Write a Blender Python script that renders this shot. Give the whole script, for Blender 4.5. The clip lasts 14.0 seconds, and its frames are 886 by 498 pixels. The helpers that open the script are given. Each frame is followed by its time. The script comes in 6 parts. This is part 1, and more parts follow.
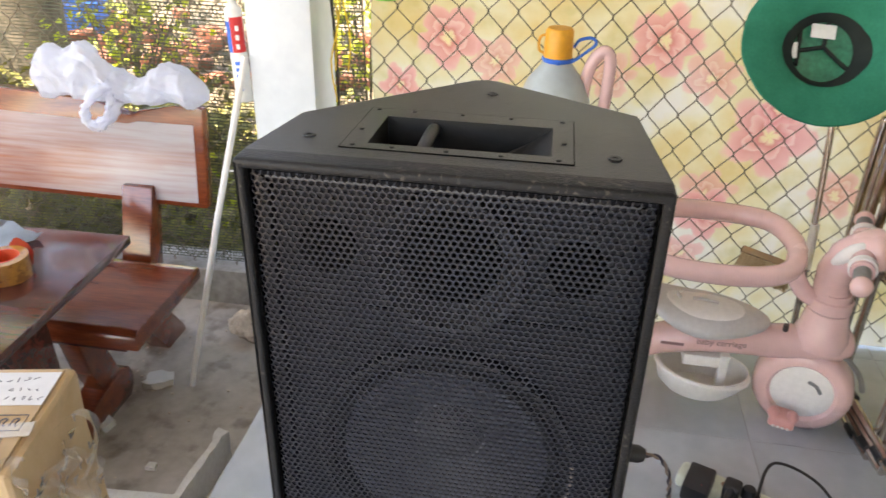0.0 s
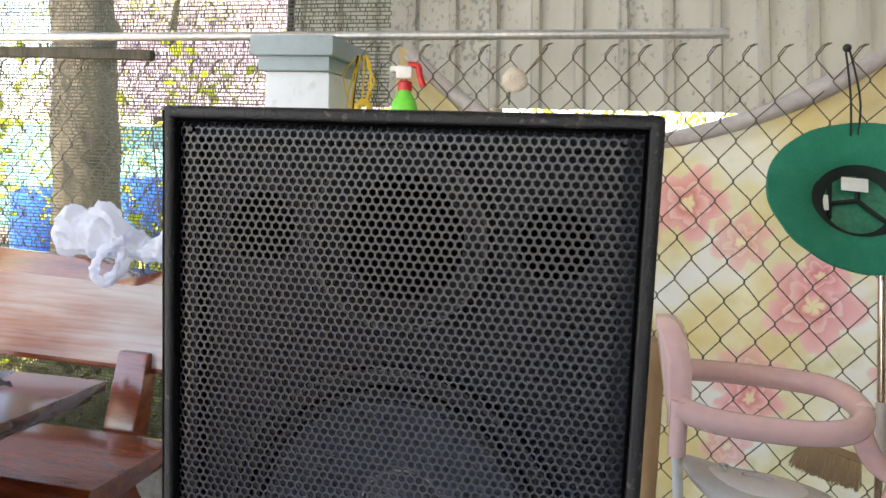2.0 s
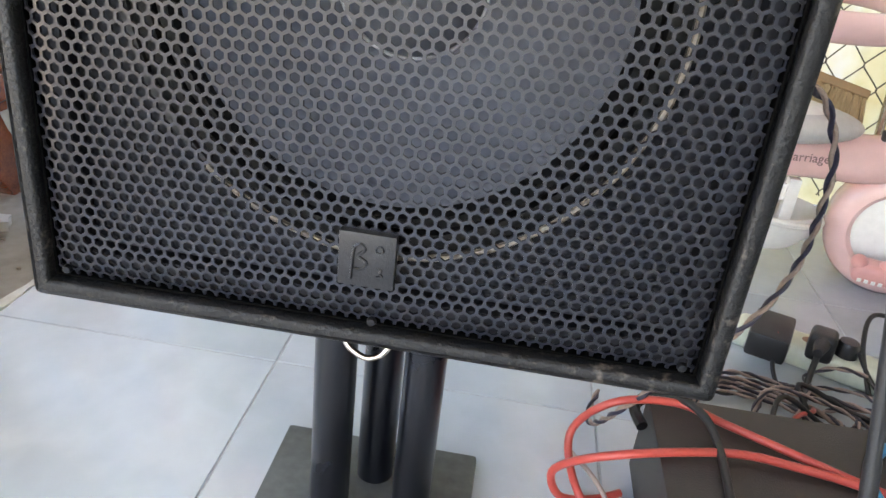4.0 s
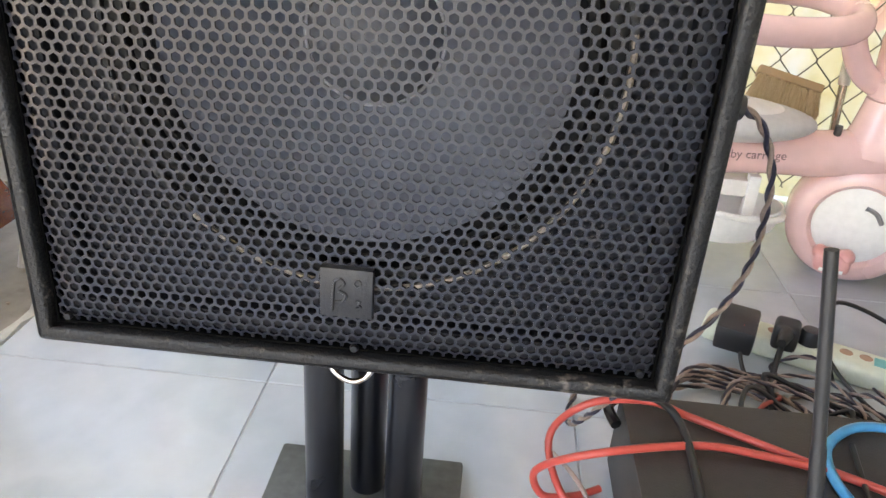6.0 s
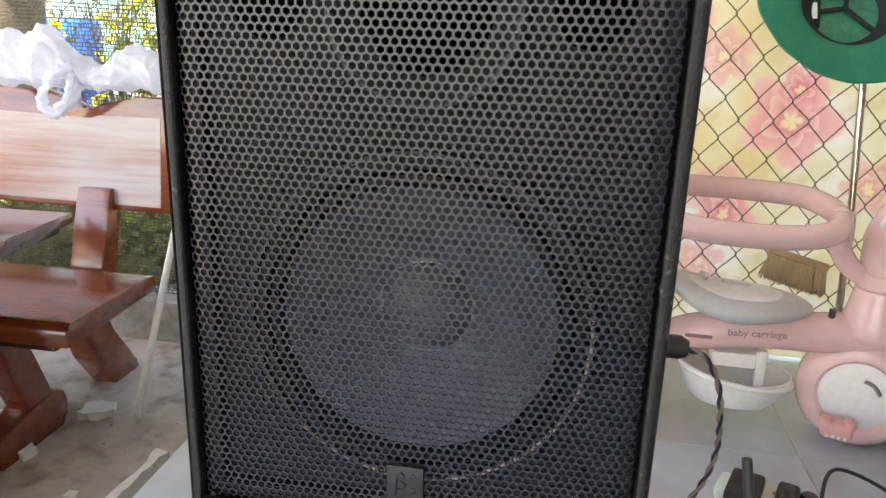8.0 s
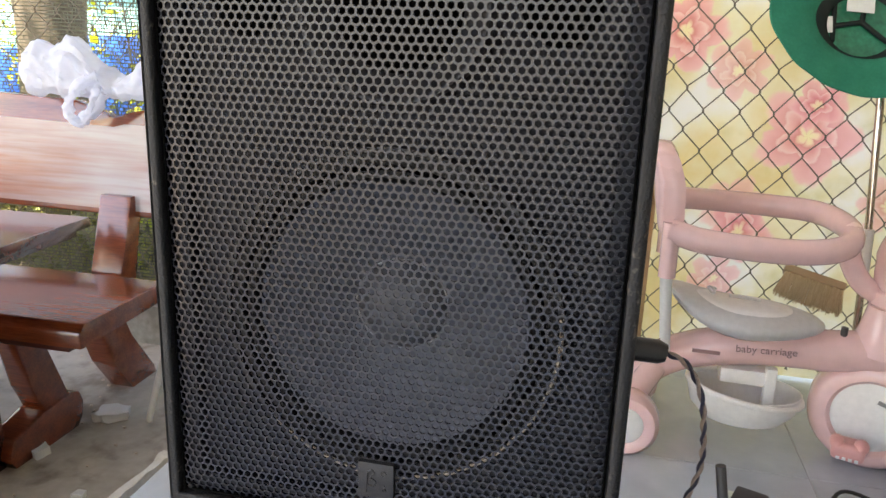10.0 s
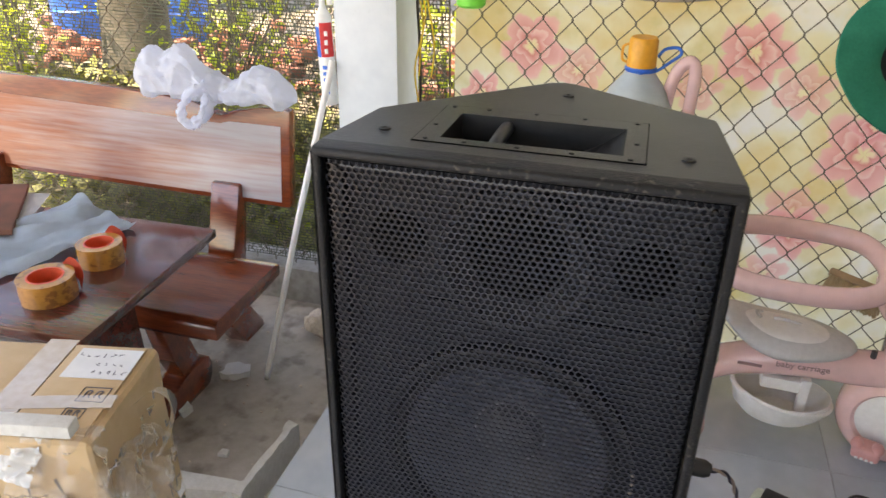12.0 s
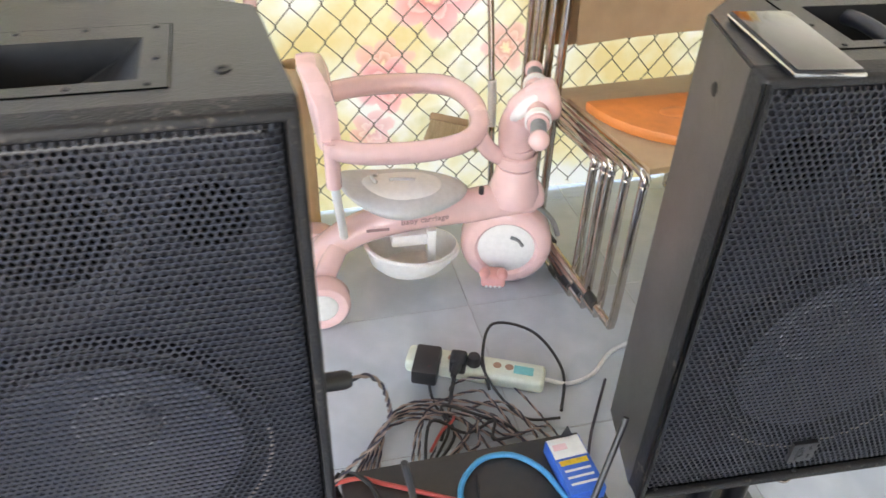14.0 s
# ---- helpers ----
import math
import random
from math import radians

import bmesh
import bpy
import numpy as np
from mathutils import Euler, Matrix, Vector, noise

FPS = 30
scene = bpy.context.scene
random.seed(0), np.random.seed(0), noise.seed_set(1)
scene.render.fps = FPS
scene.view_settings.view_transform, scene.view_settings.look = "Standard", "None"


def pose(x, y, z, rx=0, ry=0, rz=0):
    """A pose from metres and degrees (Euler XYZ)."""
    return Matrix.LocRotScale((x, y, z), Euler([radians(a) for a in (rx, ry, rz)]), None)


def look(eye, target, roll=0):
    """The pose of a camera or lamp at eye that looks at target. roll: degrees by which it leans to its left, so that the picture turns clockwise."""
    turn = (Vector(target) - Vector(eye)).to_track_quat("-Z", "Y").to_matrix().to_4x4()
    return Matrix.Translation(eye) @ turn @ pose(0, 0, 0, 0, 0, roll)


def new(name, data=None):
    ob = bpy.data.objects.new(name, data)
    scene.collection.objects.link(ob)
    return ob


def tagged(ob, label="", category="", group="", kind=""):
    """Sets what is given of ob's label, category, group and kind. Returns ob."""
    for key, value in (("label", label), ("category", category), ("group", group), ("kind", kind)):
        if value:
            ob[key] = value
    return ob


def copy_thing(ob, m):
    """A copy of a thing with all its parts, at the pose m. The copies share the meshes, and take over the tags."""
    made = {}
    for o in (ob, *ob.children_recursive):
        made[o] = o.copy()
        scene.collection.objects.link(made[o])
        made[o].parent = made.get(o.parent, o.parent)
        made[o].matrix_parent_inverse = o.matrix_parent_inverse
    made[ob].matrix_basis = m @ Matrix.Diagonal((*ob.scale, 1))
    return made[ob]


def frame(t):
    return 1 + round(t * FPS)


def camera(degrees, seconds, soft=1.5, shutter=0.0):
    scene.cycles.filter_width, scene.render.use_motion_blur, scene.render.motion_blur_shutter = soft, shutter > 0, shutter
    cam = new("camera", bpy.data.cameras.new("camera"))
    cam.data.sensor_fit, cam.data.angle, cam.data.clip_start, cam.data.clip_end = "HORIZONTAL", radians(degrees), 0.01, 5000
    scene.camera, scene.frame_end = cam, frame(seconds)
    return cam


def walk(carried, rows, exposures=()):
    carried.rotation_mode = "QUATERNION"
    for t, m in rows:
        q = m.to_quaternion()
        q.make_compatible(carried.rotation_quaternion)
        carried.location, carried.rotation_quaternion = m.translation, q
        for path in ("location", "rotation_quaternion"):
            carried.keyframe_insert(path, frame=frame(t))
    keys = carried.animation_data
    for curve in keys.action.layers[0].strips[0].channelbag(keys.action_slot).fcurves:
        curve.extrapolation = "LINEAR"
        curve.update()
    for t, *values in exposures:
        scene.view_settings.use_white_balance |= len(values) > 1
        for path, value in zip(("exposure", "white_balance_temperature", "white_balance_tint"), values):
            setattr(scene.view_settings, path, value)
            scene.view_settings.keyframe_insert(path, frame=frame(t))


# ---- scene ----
cam = camera(60.8, 14.0, shutter=0.18)
PATH = [
    (0, (0.11, -0.7, 1.185), (-0.165, 1.039, 0.235), 1.3),
    (0.5, (0.108, -0.682, 1.184), (0.07, 1.092, 0.261), 3.8),
    (1, (0.198, -0.588, 1.095), (-0.189, 1.249, 0.405), 0.5),
    (1.5, (0.202, -0.587, 0.875), (-0.242, 1.35, 0.654), -0.6),
    (2, (0.205, -0.637, 0.836), (-0.265, 1.296, 0.628), 2.3),
    (2.5, (0.142, -0.569, 0.741), (-0.247, 1.314, 0.191), 4.6),
    (3, (0.106, -0.494, 0.662), (-0.152, 1.342, -0.089), 5.9),
    (3.5, (0.089, -0.471, 0.643), (-0.089, 1.368, -0.122), 7.1),
    (4, (0.078, -0.412, 0.544), (-0.063, 1.378, -0.336), 6.7),
    (6.5, (0.095, -0.469, 0.616), (-0.02, 1.327, -0.256), 3.3),
    (7, (0.112, -0.544, 0.707), (-0.058, 1.284, -0.086), 1.9),
    (7.5, (0.134, -0.614, 0.751), (-0.083, 1.279, 0.144), 1.9),
    (8, (0.129, -0.628, 0.762), (-0.172, 1.261, 0.179), 1.9),
    (10.5, (0.199, -0.624, 0.741), (-0.201, 1.263, 0.214), 2.2),
    (11, (0.2, -0.559, 0.779), (0.049, 1.268, -0.022), 5.7),
    (11.5, (0.217, -0.633, 1.124), (-0.063, 1.128, 0.217), 3.3),
    (12, (0.128, -0.715, 1.168), (-0.356, 0.995, 0.251), 0.8),
    (12.5, (-0.051, -0.71, 1.174), (-0.201, 1.07, 0.273), 6.4),
    (13, (-0.12, -0.716, 1.191), (0.017, 1.076, 0.312), 7.2),
    (13.5, (-0.074, -0.685, 1.171), (0.393, 0.984, 0.174), 10.5),
    (14, (0.205, -0.547, 1.161), (0.613, 0.992, -0.05), 2.1),
]
EXPOSURES = [(0, 2.76, 8650, 18), (1.0, 2.48, 8550, 18), (1.6, 1.96, 8050, 16), (2.0, 2.51, 7900, 15), (2.5, 2.53, 7900, 13), (3, 3.26, 8150, 14), (4, 3.38, 8150, 14), (6.5, 3.42, 8700, 16), (7.2, 3.32, 8700, 16), (8, 2.93, 8650, 17), (10.5, 2.81, 8550, 17), (11.5, 3.11, 8550, 17), (12, 2.46, 8450, 18), (12.5, 2.36, 8450, 18), (13.3, 2.71, 8350, 17), (14, 3.44, 8050, 16)]
walk(cam, [(t, look(eye, target, roll)) for t, eye, target, roll in PATH], EXPOSURES)

# ---- light ----
world = bpy.data.worlds.new("world")
scene.world = world
world.use_nodes = True
wn = world.node_tree
sky = wn.nodes.new("ShaderNodeTexSky")
sky.sky_type = "NISHITA"
sky.sun_disc = False
sky.sun_elevation = radians(66)
sky.sun_rotation = radians(210)
wn.links.new(sky.outputs[0], wn.nodes["Background"].inputs[0])
wn.nodes["Background"].inputs[1].default_value = 0.15
sun = new("sun", bpy.data.lights.new("sun", "SUN"))
sun.data.energy, sun.data.angle, sun.data.color = 4.5, radians(0.5), (1.0, 0.95, 0.86)
sun.matrix_world = look((-0.9, -1.56, 4.04), (0, 0, 0))


# ---- materials ----
def mat(name, color, rough=0.6, metal=0.0, var=0.15, scale=12.0, bump=0.0, bscale=200.0, second=None, trans=0.0, coat=0.0, stretch=(1, 1, 1), rnd=0.0, spec=0.5):
    m = bpy.data.materials.new(name)
    m.use_nodes = True
    nt = m.node_tree
    b = nt.nodes["Principled BSDF"]
    b.inputs["Roughness"].default_value, b.inputs["Metallic"].default_value = rough, metal
    b.inputs["Specular IOR Level"].default_value = spec
    b.inputs["Coat Weight"].default_value = coat
    b.inputs["Coat Roughness"].default_value = 0.12
    b.inputs["Transmission Weight"].default_value = trans
    co = nt.nodes.new("ShaderNodeTexCoord")
    mp = nt.nodes.new("ShaderNodeMapping")
    mp.inputs["Scale"].default_value = stretch
    nt.links.new(co.outputs["Object"], mp.inputs[0])
    n1 = nt.nodes.new("ShaderNodeTexNoise")
    n1.inputs["Scale"].default_value, n1.inputs["Detail"].default_value = scale, 6
    n2 = nt.nodes.new("ShaderNodeTexNoise")
    n2.inputs["Scale"].default_value, n2.inputs["Detail"].default_value = scale * 7, 4
    for n in (n1, n2):
        nt.links.new(mp.outputs[0], n.inputs["Vector"])
    ad = nt.nodes.new("ShaderNodeMath")
    ad.operation = "ADD"
    nt.links.new(n1.outputs[0], ad.inputs[0])
    nt.links.new(n2.outputs[0], ad.inputs[1])
    rmp = nt.nodes.new("ShaderNodeMapRange")
    rmp.inputs[1].default_value, rmp.inputs[2].default_value = 0.7, 1.3
    nt.links.new(ad.outputs[0], rmp.inputs[0])
    mix = nt.nodes.new("ShaderNodeMix")
    mix.data_type = "RGBA"
    c2 = second or tuple(c * (1 - var) for c in color)
    c1 = color if second else tuple(min(1, c * (1 + var)) for c in color)
    mix.inputs["A"].default_value, mix.inputs["B"].default_value = (*c1, 1), (*c2, 1)
    nt.links.new(rmp.outputs[0], mix.inputs["Factor"])
    out = mix.outputs["Result"]
    if rnd:
        inf = nt.nodes.new("ShaderNodeObjectInfo")
        hs = nt.nodes.new("ShaderNodeHueSaturation")
        r2 = nt.nodes.new("ShaderNodeMapRange")
        r2.inputs[3].default_value, r2.inputs[4].default_value = 1 - rnd, 1 + rnd
        nt.links.new(inf.outputs["Random"], r2.inputs[0])
        nt.links.new(r2.outputs[0], hs.inputs["Value"])
        nt.links.new(out, hs.inputs["Color"])
        out = hs.outputs[0]
    nt.links.new(out, b.inputs["Base Color"])
    rr = nt.nodes.new("ShaderNodeMapRange")
    rr.inputs[3].default_value, rr.inputs[4].default_value = max(0.02, rough * 0.8), min(1, rough * 1.2)
    nt.links.new(n1.outputs[0], rr.inputs[0])
    nt.links.new(rr.outputs[0], b.inputs["Roughness"])
    if bump:
        n3 = nt.nodes.new("ShaderNodeTexNoise")
        n3.inputs["Scale"].default_value, n3.inputs["Detail"].default_value = bscale, 3
        nt.links.new(mp.outputs[0], n3.inputs["Vector"])
        bp = nt.nodes.new("ShaderNodeBump")
        bp.inputs["Strength"].default_value, bp.inputs["Distance"].default_value = bump, 0.002
        nt.links.new(n3.outputs[0], bp.inputs["Height"])
        nt.links.new(bp.outputs[0], b.inputs["Normal"])
    return m


def blotches(m, scale, lo, hi, color, amount=0.7, stretch=(1, 1, 1), wide=1.6):
    """Irregular blotches, for stains and painted reflections, dense in some places and absent in others."""
    nt = m.node_tree
    b = nt.nodes["Principled BSDF"]
    src = b.inputs["Base Color"].links[0].from_socket
    co = nt.nodes.new("ShaderNodeTexCoord")
    mp = nt.nodes.new("ShaderNodeMapping")
    mp.inputs["Scale"].default_value = stretch
    nt.links.new(co.outputs["Object"], mp.inputs[0])
    fine, broad = nt.nodes.new("ShaderNodeTexNoise"), nt.nodes.new("ShaderNodeTexNoise")
    fine.inputs["Scale"].default_value, fine.inputs["Detail"].default_value = scale, 5
    broad.inputs["Scale"].default_value, broad.inputs["Detail"].default_value = wide, 3
    for n in (fine, broad):
        nt.links.new(mp.outputs[0], n.inputs["Vector"])
    half = nt.nodes.new("ShaderNodeMath")
    half.operation = "MULTIPLY_ADD"
    nt.links.new(broad.outputs[0], half.inputs[0])
    half.inputs[1].default_value = 0.6
    nt.links.new(fine.outputs[0], half.inputs[2])
    rg = nt.nodes.new("ShaderNodeMapRange")
    rg.inputs[1].default_value, rg.inputs[2].default_value, rg.inputs[4].default_value = lo, hi, amount
    nt.links.new(half.outputs[0], rg.inputs[0])
    mx = nt.nodes.new("ShaderNodeMix")
    mx.data_type = "RGBA"
    nt.links.new(rg.outputs[0], mx.inputs["Factor"])
    nt.links.new(src, mx.inputs["A"])
    mx.inputs["B"].default_value = (*color, 1)
    nt.links.new(mx.outputs["Result"], b.inputs["Base Color"])
    return m


cab_paint = blotches(mat("cabinet textured paint", (0.031, 0.03, 0.0285), 0.33, bump=0.35, bscale=430, var=0.2, spec=0.6), 55, 0.98, 1.06, (0.07, 0.068, 0.063), 0.35)
grille_mat = mat("grille powder coat", (0.014, 0.0155, 0.0235), 0.34, var=0.25, scale=8, second=(0.0085, 0.0096, 0.015), spec=0.62)
baffle_mat = mat("baffle black", (0.017, 0.018, 0.0235), 0.7, spec=0.25)
deep_black = mat("deep black cloth", (0.0015, 0.0015, 0.0015), 0.95, spec=0.05)
cone_mat = mat("paper cone", (0.074, 0.082, 0.108), 0.42, scale=20, var=0.15)
edge_paint = blotches(mat("worn edge paint", (0.0065, 0.0065, 0.0075), 0.45, bump=0.6, bscale=380, var=0.2, spec=0.4), 120, 0.92, 1.06, (0.17, 0.14, 0.12), 0.6, (1, 1, 1), 9)
cap_mat = mat("felt dust cap", (0.115, 0.12, 0.138), 0.5, scale=25, var=0.12, spec=0.3)
cup_mat = blotches(mat("scuffed black plastic", (0.013, 0.013, 0.0135), 0.45, bump=0.2, bscale=500, spec=0.25), 26, 0.9, 1.04, (0.08, 0.08, 0.078), 0.22, (1, 3, 1), 7)
glue_mat = mat("dried glue", (0.3, 0.3, 0.32), 0.35, var=0.4, scale=50)
frame_mat = mat("moulded driver frame", (0.036, 0.037, 0.043), 0.45, spec=0.3)
ring_mat = mat("driver gasket", (0.03, 0.03, 0.032), 0.6, var=0.4, scale=30)
rim_mat = mat("pale tan rim", (0.42, 0.36, 0.29), 0.5, var=0.4, scale=60, second=(0.2, 0.16, 0.13))
surround_mat = mat("rubber surround", (0.005, 0.005, 0.006), 0.55, spec=0.3)
black_plastic = mat("black plastic", (0.018, 0.018, 0.02), 0.38, bump=0.2, bscale=500)
tube_black = mat("black steel tube", (0.0045, 0.005, 0.008), 0.28, coat=0.35, spec=0.4)
plate_mat = mat("grey steel plate", (0.09, 0.095, 0.09), 0.5, var=0.3)
chrome = mat("chrome", (0.75, 0.74, 0.72), 0.16, metal=1.0, var=0.1, scale=30)
worn_chrome = mat("worn chrome tube", (0.62, 0.58, 0.54), 0.18, metal=1.0, var=0.25, scale=40, second=(0.42, 0.34, 0.28))
dark_screw = mat("black screw", (0.03, 0.03, 0.032), 0.35, metal=0.8)
# Wide bluish blotches: dirt plus the mottled sky reflection painted into the glaze.
tile_mat = blotches(blotches(mat("glazed floor tile", (0.54, 0.585, 0.62), 0.1, scale=3, second=(0.46, 0.5, 0.54), coat=0.5, rnd=0.03), 55, 1.13, 1.17, (0.3, 0.32, 0.33), 0.6, (1, 1, 1), 4), 7, 0.78, 1.0, (0.37, 0.42, 0.46), 0.42)
grout_mat = mat("grout", (0.38, 0.39, 0.4), 0.9, scale=15, var=0.3)
concrete_mat = blotches(mat("concrete ground", (0.52, 0.47, 0.41), 0.8, scale=3.5, second=(0.36, 0.315, 0.265), bump=0.5, bscale=60), 14, 0.82, 0.98, (0.15, 0.12, 0.09), 0.65, (1, 1, 1), 2.5)
bounce_ground_mat = mat("grey bounce ground", (0.17, 0.168, 0.165), 0.9, scale=2, second=(0.13, 0.128, 0.125), bump=0.5, bscale=80)
kerb_mat = mat("kerb cement", (0.36, 0.35, 0.33), 0.9, scale=6, second=(0.2, 0.19, 0.17), bump=0.6, bscale=45)
post_paint = blotches(mat("white masonry paint", (0.68, 0.73, 0.76), 0.6, scale=4, second=(0.6, 0.65, 0.69), bump=0.25, bscale=80), 30, 0.95, 1.05, (0.35, 0.35, 0.33), 0.4)
cap_paint = mat("grey green masonry paint", (0.3, 0.38, 0.4), 0.55, scale=6, second=(0.25, 0.32, 0.34), bump=0.2, bscale=80)
soil_mat = mat("garden soil", (0.3, 0.235, 0.18), 0.95, scale=1.1, second=(0.05, 0.055, 0.025), bump=0.6, bscale=20)
sheet_mat = blotches(mat("painted metal sheet", (0.66, 0.645, 0.6), 0.5, scale=3, second=(0.55, 0.53, 0.49), stretch=(1, 1, 0.3)), 75, 0.9, 1.0, (0.2, 0.2, 0.19), 0.6, (1, 1, 0.7), 3.5)
galv = mat("galvanised pipe", (0.5, 0.5, 0.49), 0.4, metal=0.8, var=0.2)
wire_mat = mat("weathered fence wire", (0.19, 0.16, 0.125), 0.55, metal=0.4, scale=40, second=(0.1, 0.085, 0.06))
net_mat = mat("shade net", (0.10, 0.11, 0.072), 0.7, scale=5, second=(0.06, 0.066, 0.045))
wood_mat = mat("red varnished wood", (0.27, 0.058, 0.02), 0.2, scale=6, second=(0.12, 0.024, 0.01), stretch=(0.6, 6, 6), coat=0.8)
wood_dark = mat("dark varnished table wood", (0.13, 0.03, 0.022), 0.14, scale=5, second=(0.06, 0.015, 0.012), stretch=(0.6, 6, 6), coat=0.9)
worn_sheen_wood = mat("worn varnish with pale sheen", (0.36, 0.115, 0.055), 0.32, scale=5, second=(0.24, 0.06, 0.03), stretch=(0.5, 8, 8), coat=0.5)
wall_mat = mat("pale plaster wall", (0.68, 0.67, 0.63), 0.8, scale=3, var=0.08)
roof_mat = mat("roof sheet", (0.5, 0.5, 0.48), 0.6, scale=3, var=0.1)
trunk_mat = mat("tree bark", (0.13, 0.115, 0.09), 0.95, scale=8, second=(0.06, 0.055, 0.04), bump=1.0, bscale=30, stretch=(3, 3, 0.7))


def wear_and_sheen(m):
    """Worn varnish plus its bright gloss reflection painted pale, most at one end of the board, in streaks along the
    grain.
    """
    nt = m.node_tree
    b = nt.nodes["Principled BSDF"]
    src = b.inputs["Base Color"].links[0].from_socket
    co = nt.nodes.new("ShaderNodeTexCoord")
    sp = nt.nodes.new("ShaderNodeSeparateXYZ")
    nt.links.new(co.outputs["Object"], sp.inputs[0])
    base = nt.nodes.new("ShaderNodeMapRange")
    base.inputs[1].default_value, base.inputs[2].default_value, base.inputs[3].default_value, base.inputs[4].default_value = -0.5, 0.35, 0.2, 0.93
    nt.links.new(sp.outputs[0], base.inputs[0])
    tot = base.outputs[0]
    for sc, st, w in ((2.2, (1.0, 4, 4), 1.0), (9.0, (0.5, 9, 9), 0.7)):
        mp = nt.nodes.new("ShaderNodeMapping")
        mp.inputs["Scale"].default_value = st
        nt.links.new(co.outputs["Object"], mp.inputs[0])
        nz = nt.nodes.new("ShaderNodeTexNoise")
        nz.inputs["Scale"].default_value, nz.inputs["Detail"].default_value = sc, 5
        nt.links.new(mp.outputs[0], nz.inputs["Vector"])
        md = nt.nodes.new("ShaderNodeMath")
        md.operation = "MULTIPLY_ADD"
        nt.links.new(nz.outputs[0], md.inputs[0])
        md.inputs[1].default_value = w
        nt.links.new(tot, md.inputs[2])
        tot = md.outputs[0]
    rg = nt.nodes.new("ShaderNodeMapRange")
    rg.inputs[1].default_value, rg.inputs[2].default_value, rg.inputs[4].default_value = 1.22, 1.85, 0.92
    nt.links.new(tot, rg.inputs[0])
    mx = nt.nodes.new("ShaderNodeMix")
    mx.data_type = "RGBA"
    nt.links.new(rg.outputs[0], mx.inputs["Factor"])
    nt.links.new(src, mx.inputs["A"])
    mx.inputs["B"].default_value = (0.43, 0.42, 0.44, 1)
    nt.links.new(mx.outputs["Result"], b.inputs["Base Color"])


wear_and_sheen(worn_sheen_wood)


# ---- mesh helpers ----
def add_box(bm, c, s, bevel=0.0, m=None, seg=2):
    r = bmesh.ops.create_cube(bm, size=1)
    vs = r["verts"]
    for v in vs:
        v.co = Vector((v.co.x * s[0] + c[0], v.co.y * s[1] + c[1], v.co.z * s[2] + c[2]))
    if m is not None:
        bmesh.ops.transform(bm, matrix=m, verts=vs)
    if bevel:
        es = list({e for v in vs for e in v.link_edges})
        bmesh.ops.bevel(bm, geom=es, offset=bevel, segments=seg, affect="EDGES", profile=0.6)


def add_tube(bm, pts, r, seg=10, closed=False, caps=True):
    pts = [Vector(p) for p in pts]
    rs = r if isinstance(r, (list, tuple)) else [r] * len(pts)
    n = len(pts)
    rings, up = [], None
    for i, p in enumerate(pts):
        a = pts[i - 1] if (i or closed) else p
        b = pts[(i + 1) % n] if (i < n - 1 or closed) else p
        d = (b - a).normalized()
        if up is None:
            up = d.orthogonal().normalized()
        up = (up - d * up.dot(d))
        up = up.normalized() if up.length > 1e-5 else d.orthogonal().normalized()
        side = d.cross(up)
        rings.append([bm.verts.new(p + (up * math.cos(k * 2 * math.pi / seg) + side * math.sin(k * 2 * math.pi / seg)) * rs[i]) for k in range(seg)])
    for i in range(n if closed else n - 1):
        a, b = rings[i], rings[(i + 1) % n]
        for k in range(seg):
            bm.faces.new((a[k], a[(k + 1) % seg], b[(k + 1) % seg], b[k]))
    if caps and not closed:
        bm.faces.new(rings[0][::-1])
        bm.faces.new(rings[-1])


def add_prism(bm, poly, lo, hi, axes="xyz", bevel=0.0):
    """poly in the first two axes, drawn out along the third."""
    ix = ["xyz".index(a) for a in axes]

    def vert(u, v, w):
        q = [0, 0, 0]
        q[ix[0]], q[ix[1]], q[ix[2]] = u, v, w
        return bm.verts.new(q)
    a = [vert(u, v, lo) for u, v in poly]
    b = [vert(u, v, hi) for u, v in poly]
    fs = [bm.faces.new(a[::-1]), bm.faces.new(b)]
    n = len(poly)
    for i in range(n):
        fs.append(bm.faces.new((a[i], a[(i + 1) % n], b[(i + 1) % n], b[i])))
    if bevel:
        es = list({e for f in fs for e in f.edges})
        bmesh.ops.bevel(bm, geom=es, offset=bevel, segments=2, affect="EDGES", profile=0.6)


def add_lathe(bm, prof, m, seg=48, cap=True):
    """prof: (radius, height) pairs, turned round z, then placed by m."""
    rings = []
    for r, z in prof:
        if r < 1e-5:
            rings.append([bm.verts.new(m @ Vector((0, 0, z)))])
        else:
            rings.append([bm.verts.new(m @ Vector((r * math.cos(k * 2 * math.pi / seg), r * math.sin(k * 2 * math.pi / seg), z))) for k in range(seg)])
    for a, b in zip(rings, rings[1:]):
        for k in range(seg):
            if len(a) == 1 and len(b) == 1:
                continue
            if len(a) == 1:
                bm.faces.new((a[0], b[k], b[(k + 1) % seg]))
            elif len(b) == 1:
                bm.faces.new((a[k], b[0], a[(k + 1) % seg]))
            else:
                bm.faces.new((a[k], b[k], b[(k + 1) % seg], a[(k + 1) % seg]))


